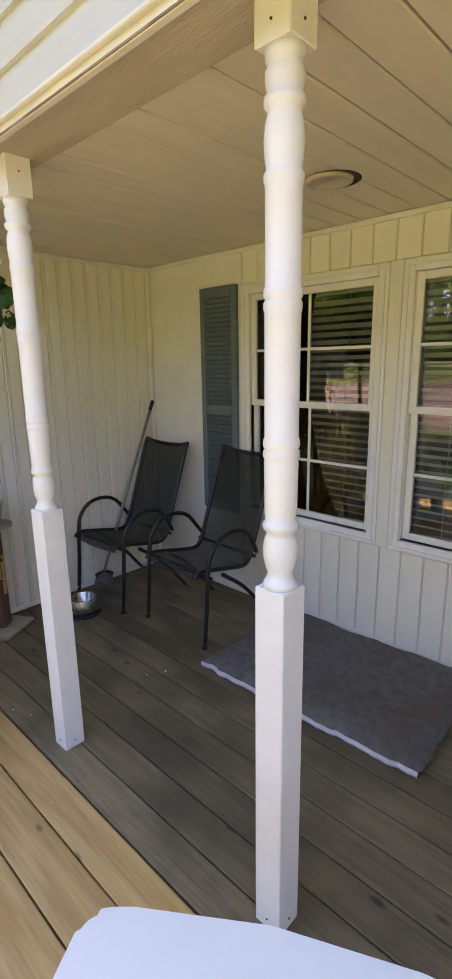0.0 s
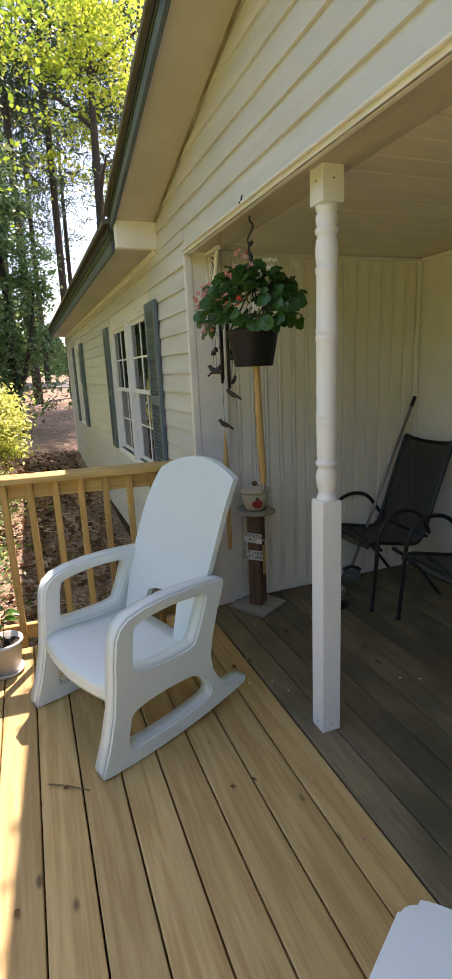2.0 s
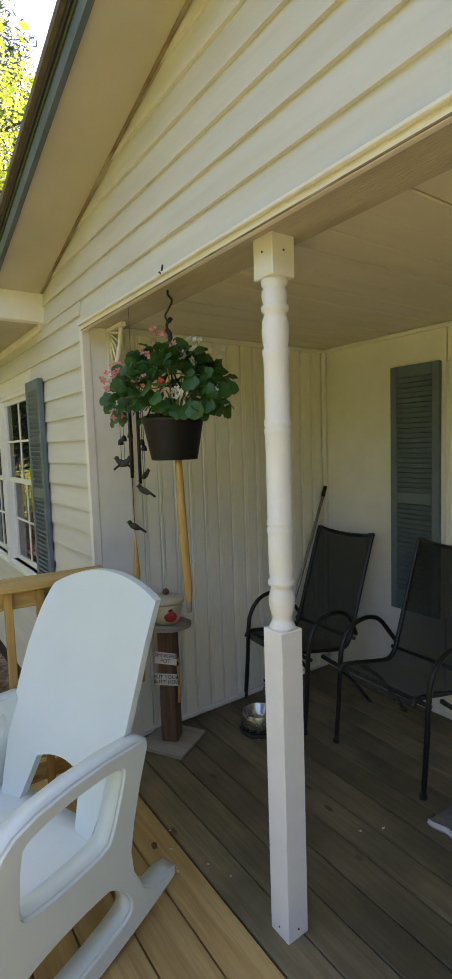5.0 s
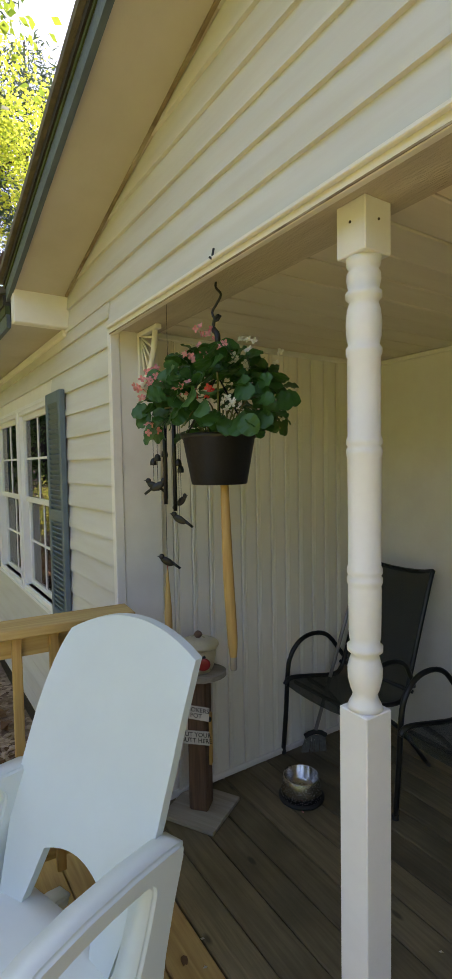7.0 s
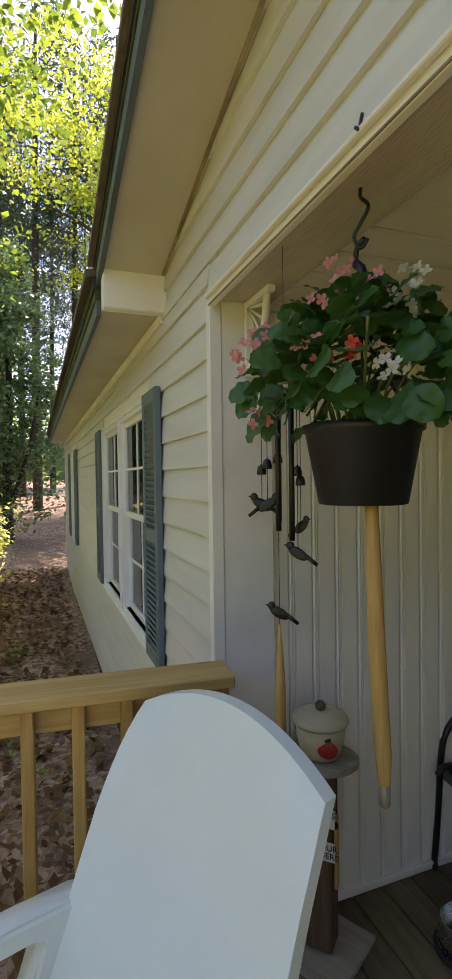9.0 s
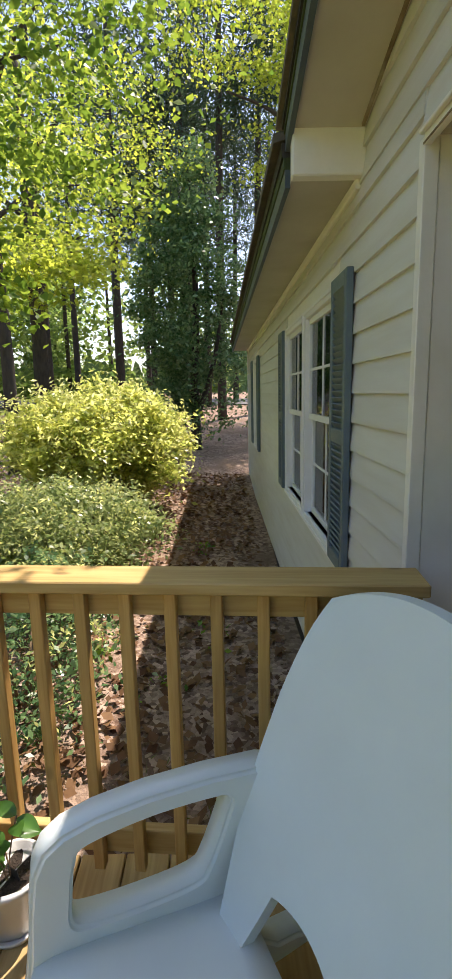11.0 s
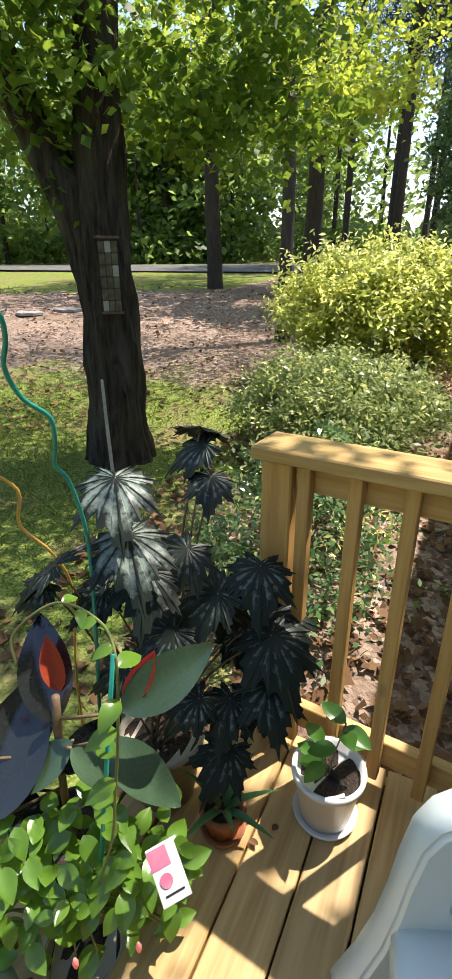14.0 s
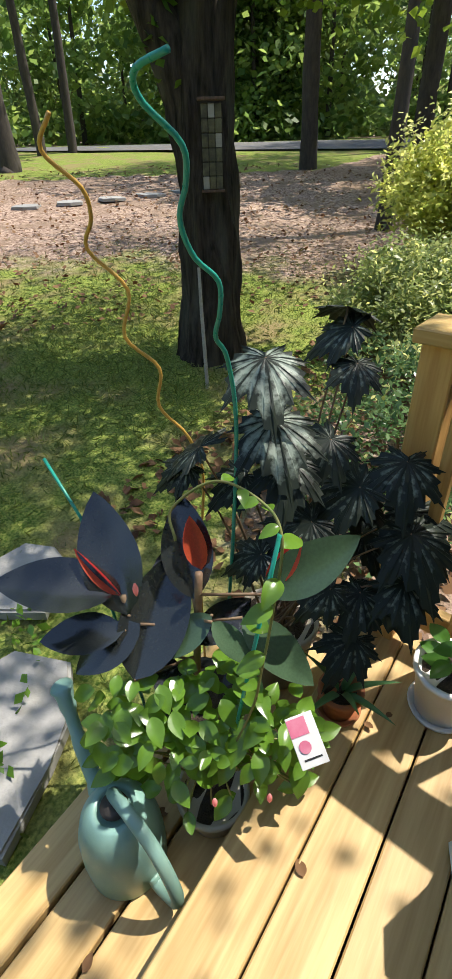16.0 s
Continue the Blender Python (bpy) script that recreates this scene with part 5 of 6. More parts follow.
def patio_chair(m):
    t = thing("patio_chair", "black metal patio chair with a dark mesh sling seat", "chair", m, group="patio chairs")
    rail = [(0.0, 0.425), (0.03, 0.452), (0.10, 0.448), (0.25, 0.418), (0.38, 0.395), (0.44, 0.415), (0.48, 0.49), (0.56, 0.72), (0.66, 1.00), (0.69, 1.065)]
    pr = curve_points([(0, y, z) for y, z in rail], 36)
    for s in (-1, 1):
        x = s * 0.232
        part("side_rail", tube([(x, p.y, p.z) for p in pr], 0.013, 8), M["blackmetal"], t, smooth=True)
        xa = s * 0.278
        arm = curve_points([(xa, 0.02, 0.0), (xa, 0.045, 0.25), (xa, 0.06, 0.46), (xa, 0.085, 0.56), (xa, 0.16, 0.635), (xa, 0.27, 0.655), (xa, 0.38, 0.62), (s * 0.262, 0.46, 0.52), (s * 0.246, 0.50, 0.46)], 34)
        part("front_leg", tube(arm, 0.0135, 8), M["blackmetal"], t, smooth=True)
        part("rear_leg", tube(curve_points([(s * 0.25, 0.20, 0.40), (s * 0.262, 0.38, 0.26), (s * 0.272, 0.60, 0.0)], 12), 0.0125, 8), M["blackmetal"], t, smooth=True)
        part("foot_cap", lathe([(0.017, 0.0), (0.017, 0.02)], 10), M["rubber"], t, m=pose(xa, 0.02, 0.0))
    for y, z in ((0.10, 0.418), (0.47, 0.455)):
        part("cross_bar", tube([(-0.262, y, z - 0.012), (0.262, y, z - 0.012)], 0.011, 8), M["blackmetal"], t, smooth=True)
    part("top_bar", tube(curve_points([(-0.232, 0.69, 1.062), (-0.1, 0.70, 1.035), (0.1, 0.70, 1.035), (0.232, 0.69, 1.062)], 10), 0.011, 8), M["blackmetal"], t, smooth=True)
    bm = bmesh.new()
    rows = []
    for p in pr:
        rows.append([bm.verts.new((-0.225 + 0.09 * k, p.y + 0.004, p.z - 0.016 * (1 - ((k - 2.5) / 2.5) ** 2))) for k in range(6)])
    for a, b in zip(rows, rows[1:]):
        for k in range(5):
            bm.faces.new((a[k], a[k + 1], b[k + 1], b[k]))
    part("sling", bm, M["mesh"], t, smooth=True)
    return t


pc = patio_chair(pose(0.245, 0.945, 0.003))
copy_thing(pc, pose(0.967, 1.015, 0.003, 0, 0, -2))

# ---- broom, bowl, rug, ceiling light ----
broom = thing("broom", "broom with a grey pole leaning in the porch corner", "broom")
part("pole", tube([(0.06, 1.13, 0.12), (-0.012, 1.69, 1.27)], 0.011, 10), M["greypole"], broom, smooth=True)
part("grip", tube([(-0.012, 1.69, 1.27), (-0.018, 1.725, 1.34)], 0.014, 10), M["rubber"], broom, smooth=True)
part("head", tube([(0.03, 1.075, 0.095), (0.045, 1.10, 0.112), (0.06, 1.13, 0.12), (0.075, 1.16, 0.112), (0.09, 1.185, 0.095)], 0.014, 8), M["rubber"], broom, smooth=True)
bb = bmesh.new()
for k in range(46):
    u = -1 + 2 * k / 45
    w = random.Random(k).uniform(-0.02, 0.02)
    tube([(0.06 + 0.028 * u, 1.13 + 0.05 * u, 0.10), (0.06 + 0.035 * u + w * 0.5, 1.12 + 0.065 * u, 0.004)], 0.003, 4, bb)
part("bristle_head", bb, M["bristle"], broom)

bowl = thing("pet_bowl", "stainless steel pet bowl with black rubber foot", "bowl", pose(0.315, 0.795, 0.003))
part("foot_ring", lathe([(0.112, 0.0), (0.114, 0.008), (0.106, 0.016), (0.09, 0.017)], 36), M["rubber"], bowl, smooth=True)
part("bowl_shell", lathe([(0.102, 0.017), (0.097, 0.06), (0.091, 0.108), (0.088, 0.113), (0.084, 0.108), (0.076, 0.048), (0.05, 0.036)], 36), M["steel"], bowl, smooth=True)

rug = thing("rug", "folded grey shag rug with pale printed underside", "rug", pose(1.95, 1.31, 0.003, 0, 0, 1))
bm = bmesh.new()
nx, ny = 44, 30
top, bot = {}, {}
for i in range(nx + 1):
    for j in range(ny + 1):
        u, v = -1 + 2 * i / nx, -1 + 2 * j / ny
        x = 0.60 * u + 0.02 * noise.noise((v * 2, 3, 0)) + 0.015 * noise.noise((v * 9, 7, 0))
        y = 0.40 * v + 0.03 * noise.noise((u * 2.5, 9, 0)) + 0.012 * noise.noise((u * 11, 5, 0))
        e = min(1.0, (1 - max(abs(u), abs(v))) * 9)
        z = 0.028 + 0.04 * e ** 0.5 + 0.012 * noise.noise((u * 2, v * 2, 1)) + 0.006 * noise.noise((u * 22, v * 16, 4))
        top[i, j] = bm.verts.new((x, y, z))
for i in range(nx):
    for j in range(ny):
        bm.faces.new((top[i, j], top[i + 1, j], top[i + 1, j + 1], top[i, j + 1]))
part("pile", bm, M["rug"], rug, smooth=True)
bm = bmesh.new()
for k in range(60):
    u0, u1 = -0.60 + 1.2 * k / 60, -0.60 + 1.2 * (k + 1) / 60
    f = lambda u: -0.405 + 0.03 * noise.noise((u / 0.6 * 2.5, 9, 0)) + 0.012 * noise.noise((u / 0.6 * 11, 5, 0))
    a = [bm.verts.new((u, f(u) + dy, z)) for u in (u0, u1) for dy, z in ((0.0, 0.032), (-0.008, 0.016), (0.002, 0.0))]
    bm.faces.new((a[0], a[1], a[4], a[3]))
    bm.faces.new((a[1], a[2], a[5], a[4]))
part("underside_edge", bm, M["cloth"], rug)
part("backing", box(-0.58, 0.58, -0.38, 0.38, 0.0, 0.026), M["cloth"], rug)

lamp = thing("ceiling_light", "unlit recessed ceiling light with a peeling trim ring", "light", pose(1.945, 1.11, 2.306))
part("trim_ring", lathe([(0.072, -0.008), (0.078, -0.014), (0.092, -0.010), (0.097, 0.0), (0.072, 0.0)], 36), M["beam"], lamp, smooth=True)
part("lens", lathe([(0.070, -0.004), (0.070, -0.002)], 30), M["oldwood"], lamp)
# flat dark ring drawn in as the shade beside the lifted trim
part("gap_shadow_ring", lathe([(0.099, -0.001), (0.110, -0.001), (0.110, 0.0)], 30), M["drip"], lamp, m=pose(0.012, 0.012, 0.0))

# ---- ashtray stand with crock ----
stand = thing("ashtray_stand", "brown wooden post on a grey board with hand-lettered signs", "stand", pose(0.115, 0.33, 0.003, 0, 0, 42))
part("base_board", box(-0.14, 0.14, -0.14, 0.14, 0.0, 0.02, 0.003), M["greyboard"], stand, m=pose(0, 0, 0, 0, 0, -12))
part("post", box(-0.047, 0.047, -0.047, 0.047, 0.02, 0.67, 0.008), M["oldwood"], stand)
sh_b = bmesh.new()
o = [(0.13 * math.cos(2 * math.pi * k / 28) * (1.0 + 0.05 * math.sin(3 * 2 * math.pi * k / 28)), 0.105 * math.sin(2 * math.pi * k / 28)) for k in range(28)]
lo = [sh_b.verts.new((x, y, 0.67)) for x, y in o]
hi = [sh_b.verts.new((x, y, 0.692)) for x, y in o]
sh_b.faces.new(hi)
sh_b.faces.new(lo[::-1])
for i in range(28):
    sh_b.faces.new((lo[i], lo[(i + 1) % 28], hi[(i + 1) % 28], hi[i]))
part("shelf", sh_b, M["greyboard"], stand)


def sign(z, lines, tilt):
    s = part("sign", box(-0.063, 0.063, -0.052, -0.0475, -0.033, 0.033, 0.001), M["signwhite"], stand, "white board with black hand lettering", m=pose(0, 0, z, 0, tilt, 0))
    for k, text in enumerate(lines):
        cu = bpy.data.curves.new("lettering", "FONT")
        cu.body, cu.size, cu.align_x, cu.extrude = text, 0.030, "CENTER", 0.0006
        cu.materials.append(M["ink"])
        o2 = new("lettering", cu)
        o2.parent = s
        o2.matrix_basis = pose(0, -0.0528, 0.006 - 0.028 * k, 90, 0, 0)


sign(0.505, ("SMOKERS", "POT"), 3)
sign(0.385, ("PUT YOUR", "BUTT HERE"), -2)
part("side_slat", box(0.050, 0.062, -0.02, 0.006, 0.24, 0.49, 0.002), M["palewood"], stand)
part("knob", lathe([(0.012, -0.006), (0.014, 0.0), (0.008, 0.006)], 12), M["ink"], stand, m=pose(0.054, -0.026, 0.468, 90, 0, 0))
crock = thing("crock", "cream lidded crock painted with a red apple", "crock", pose(0.115, 0.33, 0.696, 0, 0, 60))
part("pot", lathe([(0.060, 0.0), (0.072, 0.02), (0.084, 0.07), (0.088, 0.115), (0.082, 0.118)], 32), M["cream"], crock, smooth=True)
part("lid", lathe([(0.096, 0.118), (0.100, 0.126), (0.094, 0.138), (0.060, 0.153), (0.02, 0.158)], 32), M["cream"], crock, smooth=True)
part("lid_knob", lathe([(0.009, 0.156), (0.018, 0.166), (0.019, 0.178), (0.010, 0.188)], 14), M["oldwood"], crock, smooth=True)
ap = bmesh.new()
bmesh.ops.create_uvsphere(ap, u_segments=16, v_segments=10, radius=0.034)
for v in ap.verts:
    v.co.y *= 0.25
    v.co.z *= 0.9
part("painted_apple", ap, M["red"], crock, smooth=True, m=pose(0.022, -0.079, 0.055))
part("painted_leaf", box(-0.010, 0.012, -0.003, 0.003, 0.0, 0.012, 0.002), M["ink"], crock, m=pose(0.024, -0.083, 0.084, 0, -20, 0))
for pts, rad, lab in (([(0.80, 0.075, 1.02), (0.795, 0.075, 1.10), (0.785, 0.07, 1.30), (0.775, 0.07, 1.50), (0.77, 0.07, 1.615)], [0.012, 0.018, 0.0185, 0.016, 0.014], "peeled pale wooden stick hanging under the flower pot"),
                      ([(0.452, 0.012, 0.58), (0.445, 0.014, 0.80), (0.438, 0.016, 1.10), (0.434, 0.018, 1.275)], [0.012, 0.014, 0.015, 0.003], "pointed peeled stick hanging from the wind chime")):
    tagged(put("hanging_stick", finish(trunk_tube(pts, rad, 10, 0.1), "hanging_stick", M["palewood"], True)), lab, "stick")
tagged(put("stick_tip", finish(lathe([(0.010, 0.985), (0.0125, 0.99), (0.0125, 1.03), (0.010, 1.035)], 12), "stick_tip", M["greypole"], True), m=pose(0.80, 0.075, 0)), "grey cap on the end of a hanging stick", "stick cap")

# ---- corner bracket, hooks, chime, hanging basket ----
br = thing("corner_bracket", "white fretwork bracket under the porch beam corner", "bracket", pose(0.0, 0.12, 2.286))
part("upright", box(0.0, 0.016, -0.014, 0.014, -0.26, 0.0, 0.003), M["trim"], br)
part("top_bar", box(0.016, 0.20, -0.014, 0.014, -0.022, -0.001, 0.003), M["trim"], br)
part("arc", tube(curve_points([(0.012, 0, -0.235), (0.075, 0, -0.20), (0.135, 0, -0.125), (0.165, 0, -0.02)], 14), 0.013, 8), M["trim"], br, smooth=True)
for k in range(5):
    a = radians(12 + 17 * k)
    part("spoke", tube([(0.014, 0, -0.02), (0.014 + 0.14 * math.sin(a), 0, -0.02 - 0.16 * math.cos(a))], 0.006, 6), M["trim"], br, smooth=True)


def hook_s(x, y, z, name, label):
    pts = curve_points([(0, 0, 0.0), (0.0, 0, -0.02), (0.018, 0, -0.045), (0.0, 0, -0.075), (-0.016, 0, -0.10), (0.0, 0, -0.128), (0.016, 0, -0.112)], 24)
    tagged(put(name, finish(tube(pts, 0.0042, 8), name, M["blackmetal"], True), m=pose(x, y, z, 0, 0, 30)), label, "hook")


hook_s(0.74, 0.07, 2.288, "s_hook", "black metal s-hook under the porch beam")
tagged(put("cup_hook", finish(tube(curve_points([(0, 0, 0.0), (0, -0.004, -0.018), (0.006, -0.010, -0.034), (0, -0.016, -0.028)], 10), 0.0035, 6), "cup_hook", M["blackmetal"], True), m=pose(0.885, -0.028, 2.325)), "small black cup hook in the beam trim", "hook")

basket = thing("hanging_basket", "black hanging pot full of pink and white begonias", "hanging plant", pose(0.74, 0.07, 0))
part("hanger", tube(curve_points([(0.012, 0, 2.175), (-0.014, 0, 2.165), (-0.018, 0, 2.135), (0.004, 0, 2.11), (0.0, 0, 2.04), (0.0, 0, 1.97)], 20), [0.006] * 8 + [0.010] * 6 + [0.006] * 7, 8), M["potblack"], basket, smooth=True)
for k in range(3):
    a = 2.1 * k + 0.4
    part("hanger_arm", tube([(0, 0, 1.98), (0.124 * math.cos(a), 0.124 * math.sin(a), 1.765)], 0.0035, 6), M["potblack"], basket, smooth=True)
part("pot", lathe([(0.088, 1.612), (0.094, 1.614), (0.122, 1.765), (0.129, 1.768), (0.130, 1.782), (0.122, 1.782), (0.118, 1.76), (0.05, 1.755)], 32), M["potblack"], basket, smooth=True)


def leaf_mesh(name, L, W, material, curl=0.25, fold=0.15, tip=0.75, wave=0.0, n=8, blunt=0.8):
    """One leaf with a midrib fold, lying along +x from its stalk."""
    v, f = [], []
    for i in range(n + 1):
        u = i / n
        w = W * 0.5 * (math.sin(math.pi * u ** tip) ** blunt if 0 < u < 1 else 0.0)
        x = L * u
        z = -curl * L * u * u
        for q in (-1, -0.5, 0, 0.5, 1):
            v.append((x, q * w, z + fold * abs(q) * w + wave * W * math.sin(u * 17 + q * 2) * abs(q)))
    for i in range(n):
        for k in range(4):
            a = i * 5 + k
            f.append((a, a + 1, a + 6, a + 5))
    return mesh_of(name, v, f, material, True)


def aim(base, direction, up=(0, 0, 1)):
    """A pose at base whose x axis points along direction and whose z axis leans to up."""
    d = Vector(direction).normalized()
    u = Vector(up)
    u = u - d * u.dot(d)
    if u.length < 1e-4:
        u = Vector((1, 0, 0)) - d * d.x
    u.normalize()
    w = u.cross(d)
    m = Matrix((d, w, u)).transposed().to_4x4()
    m.translation = Vector(base)
    return m


beg_leaves = [leaf_mesh("leaf", 0.056, 0.060, M["leaf_begonia"], c, 0.14, 0.85, 0.05, 10, 0.45) for c in (0.1, 0.25, 0.4)]
R2 = random.Random(21)
for k in range(300):
    a, q = R2.uniform(0, 2 * math.pi), R2.uniform(0.0, 1.15) ** 0.6
    el = R2.uniform(-0.5, 1.35)
    d = Vector((math.cos(a) * math.cos(el), math.sin(a) * math.cos(el), math.sin(el)))
    r = Vector((d.x * 0.225, d.y * 0.225, d.z * 0.165)) * (0.45 + 0.55 * q)
    base = Vector((0, 0, 1.875)) + r
    if base.z < 1.785 and math.hypot(base.x, base.y) < 0.135:
        continue
    put("leaf", beg_leaves[k % 3], basket, m=aim(base, d + Vector((R2.uniform(-0.6, 0.6), R2.uniform(-0.6, 0.6), -0.15)), d * 1.3 + Vector((0.3, -0.4, 0.35))) @ Matrix.Scale(R2.uniform(0.7, 1.2), 4))
for k in range(16):
    a = k * 2.4
    part("stem", tube(curve_points([(0.05 * math.cos(a), 0.05 * math.sin(a), 1.755), (0.1 * math.cos(a), 0.1 * math.sin(a), 1.87), (0.21 * math.cos(a), 0.21 * math.sin(a), 1.88 + 0.09 * math.sin(k * 1.7))], 8), 0.003, 5), M["stem"], basket, smooth=True)


def flower(material):
    v, f = [], []
    for k in range(4):
        a = k * math.pi / 2
        c, s = math.cos(a), math.sin(a)
        b = len(v)
        for x, y, z in ((0, 0, 0), (0.008, -0.007, 0.003), (0.017, -0.005, 0.004), (0.018, 0.005, 0.004), (0.008, 0.007, 0.003)):
            v.append((x * c - y * s, x * s + y * c, z))
        f.append((b, b + 1, b + 2, b + 3, b + 4))
    return mesh_of("flower", v, f, material)


fl = {k: flower(M[k]) for k in ("pink", "petalwhite", "petalred")}
for kind, cx, cy, cz, n in (("pink", -0.11, -0.28, 1.92, 9), ("pink", -0.12, -0.22, 1.98, 9), ("pink", -0.06, -0.26, 1.96, 8), ("pink", -0.10, -0.25, 1.80, 4), ("pink", 0.10, -0.21, 1.92, 5), ("pink", 0.06, -0.14, 2.03, 7), ("pink", 0.12, -0.05, 2.05, 5), ("pink", -0.02, -0.04, 2.12, 6), ("pink", -0.22, -0.10, 1.93, 6), ("petalred", 0.19, -0.16, 1.89, 5),
                            ("petalwhite", 0.23, -0.08, 1.86, 6), ("petalwhite", 0.21, 0.09, 1.88, 5), ("petalwhite", 0.14, 0.05, 2.06, 6), ("petalwhite", 0.15, 0.0, 2.01, 5), ("petalwhite", 0.11, 0.21, 2.04, 4), ("petalwhite", 0.12, 0.24, 1.82, 3), ("petalwhite", -0.1, 0.2, 1.95, 4)):
    for k in range(n):
        put("flower", fl[kind], basket, m=aim((cx * 0.84 + R2.uniform(-0.03, 0.03), cy * 0.84 + R2.uniform(-0.03, 0.03), cz + R2.uniform(-0.025, 0.025)), (R2.uniform(-1, 1), R2.uniform(-1, 1), R2.uniform(-0.3, 1)), (0.5, -0.8, R2.uniform(0, 0.8))) @ Matrix.Scale(0.72, 4))


def bird_mesh():
    bm = bmesh.new()
    bmesh.ops.create_uvsphere(bm, u_segments=14, v_segments=8, radius=0.5)
    for v in bm.verts:
        x = v.co.x
        v.co = Vector((x * 0.055, v.co.y * 0.010, v.co.z * 0.028 + x * -0.012))
    hb = bmesh.new()
    bmesh.ops.create_uvsphere(hb, u_segments=10, v_segments=6, radius=0.0105)
    for v in hb.verts:
        v.co.y *= 0.5
        v.co += Vector((-0.024, 0, 0.014))
    join(bm, hb)
    join(bm, prism([(0.018, -0.006), (0.052, -0.020), (0.055, -0.012), (0.022, 0.004)], -0.002, 0.002))
    join(bm, prism([(-0.033, 0.016), (-0.041, 0.012), (-0.032, 0.010)], -0.0015, 0.0015))
    return finish(bm, "bird_figure", M["blackmetal"], True)


chime = thing("wind_chime", "black wind chime with tubes, bells and small bird shapes", "wind chime", pose(0.442, 0.035, 0))
part("top_disc", lathe([(0.045, 1.985), (0.045, 1.995)], 20), M["blackmetal"], chime)
part("hang_cord", tube([(0, 0, 1.99), (0, 0, 2.29)], 0.0009, 5), M["ink"], chime)
birdm = bird_mesh()
part("catcher_cord", tube([(-0.008, -0.017, 1.27), (-0.008, -0.017, 1.30)], 0.0015, 5), M["red"], chime)
for k, (a, z0) in enumerate(((0.3, 1.52), (1.9, 1.50), (3.4, 1.55), (5.0, 1.53))):
    part("chime_tube", tube([(0.025 * math.cos(a), 0.025 * math.sin(a), 1.93), (0.025 * math.cos(a), 0.025 * math.sin(a), z0)], 0.0075, 10), M["blackmetal"], chime, smooth=True)
for dx, dy, zb, zbird, rot in ((-0.03, -0.055, 1.69, 1.60, 20), (-0.005, -0.05, 1.705, 1.60, 200), (0.03, 0.03, 1.66, 1.54, 150), (0.03, 0.021, 1.685, 1.47, 10), (-0.008, -0.017, 1.72, 1.306, 25)):
    part("cord", tube([(dx, dy, 1.99), (dx, dy, zbird + 0.01)], 0.0012, 4), M["ink"], chime)
    part("bell", lathe([(0.013, zb - 0.01), (0.013, zb), (0.010, zb + 0.012), (0.003, zb + 0.018)], 14), M["blackmetal"], chime, smooth=True, m=pose(dx, dy, 0))
    put("bird_figure", birdm, chime, m=pose(dx, dy, zbird, 0, 14, rot + 42) @ Matrix.Scale(1.05, 4))

# ---- potted plants on the deck and step ----
def pot(name, label, x, y, z, r0, r1, h, material, soil_drop=0.025, saucer=None, rim=0.008):
    t = thing(name, label, "potted plant", pose(x, y, z))
    part("pot", lathe([(r0, 0.012 if saucer else 0.0), (r1, h - 0.02), (r1 + rim, h - 0.018), (r1 + rim, h), (r1 - 0.004, h), (r1 - 0.008, h - soil_drop), (r1 * 0.5, h - soil_drop - 0.002)], 36), material, t, smooth=True)
    sb = bmesh.new()
    bmesh.ops.create_circle(sb, cap_ends=True, radius=r1 - 0.007, segments=24)
    bmesh.ops.subdivide_edges(sb, edges=sb.edges[:], cuts=3, use_grid_fill=True)
    bmesh.ops.triangulate(sb, faces=sb.faces[:])
    for v in sb.verts:
        v.co.z = h - soil_drop + 0.012 * noise.noise((v.co.x * 40, v.co.y * 40, x))
    part("soil", sb, M["soil"], t)
    if saucer:
        part("saucer", lathe([(r0 + 0.012, 0.0), (r0 + 0.022, 0.022), (r0 + 0.016, 0.022), (r0, 0.010)], 32), material, t, smooth=True)
    return t


cam_pot = pot("potted_camellia", "young camellia cutting in a white glazed pot", 0.228, -1.280, 0.0, 0.074, 0.098, 0.195, M["potwhite"], 0.03, True)
cml = leaf_mesh("leaf", 0.085, 0.048, M["leaf_camellia"], 0.15, 0.25, 0.85)
for pts in ([(0, 0, 0.15), (0.01, 0.01, 0.25), (-0.02, 0.03, 0.36)], [(0.01, 0, 0.15), (0.03, -0.01, 0.24)], [(-0.01, 0, 0.15), (-0.04, -0.03, 0.23)]):
    part("stem", tube(curve_points(pts, 6), 0.0025, 6), M["stembrown"], cam_pot, smooth=True)
for b, d in (((-0.02, 0.03, 0.36), (-0.2, -0.8, 0.3)), ((-0.02, 0.03, 0.35), (0.4, 0.9, -0.1)), ((-0.01, 0.02, 0.31), (-0.3, 0.9, -0.2)), ((0.0, 0.015, 0.28), (0.3, -0.8, -0.2)), ((0.03, -0.01, 0.24), (0.8, -0.3, 0.1)), ((0.02, 0.0, 0.22), (0.1, -0.9, 0.0)), ((-0.04, -0.03, 0.23), (-0.5, -0.7, 0.1)), ((-0.02, -0.02, 0.2), (0.0, -0.9, 0.2)), ((-0.01, 0.03, 0.34), (0.6, 0.3, 0.3))):
    put("leaf", cml, cam_pot, m=aim(b, d, (0.4, 0, 1)))
part("label_stake", box(-0.02, 0.025, -0.001, 0.001, 0.15, 0.21), M["ink"], cam_pot, m=pose(-0.02, 0.03, 0, 10, 0, 60))

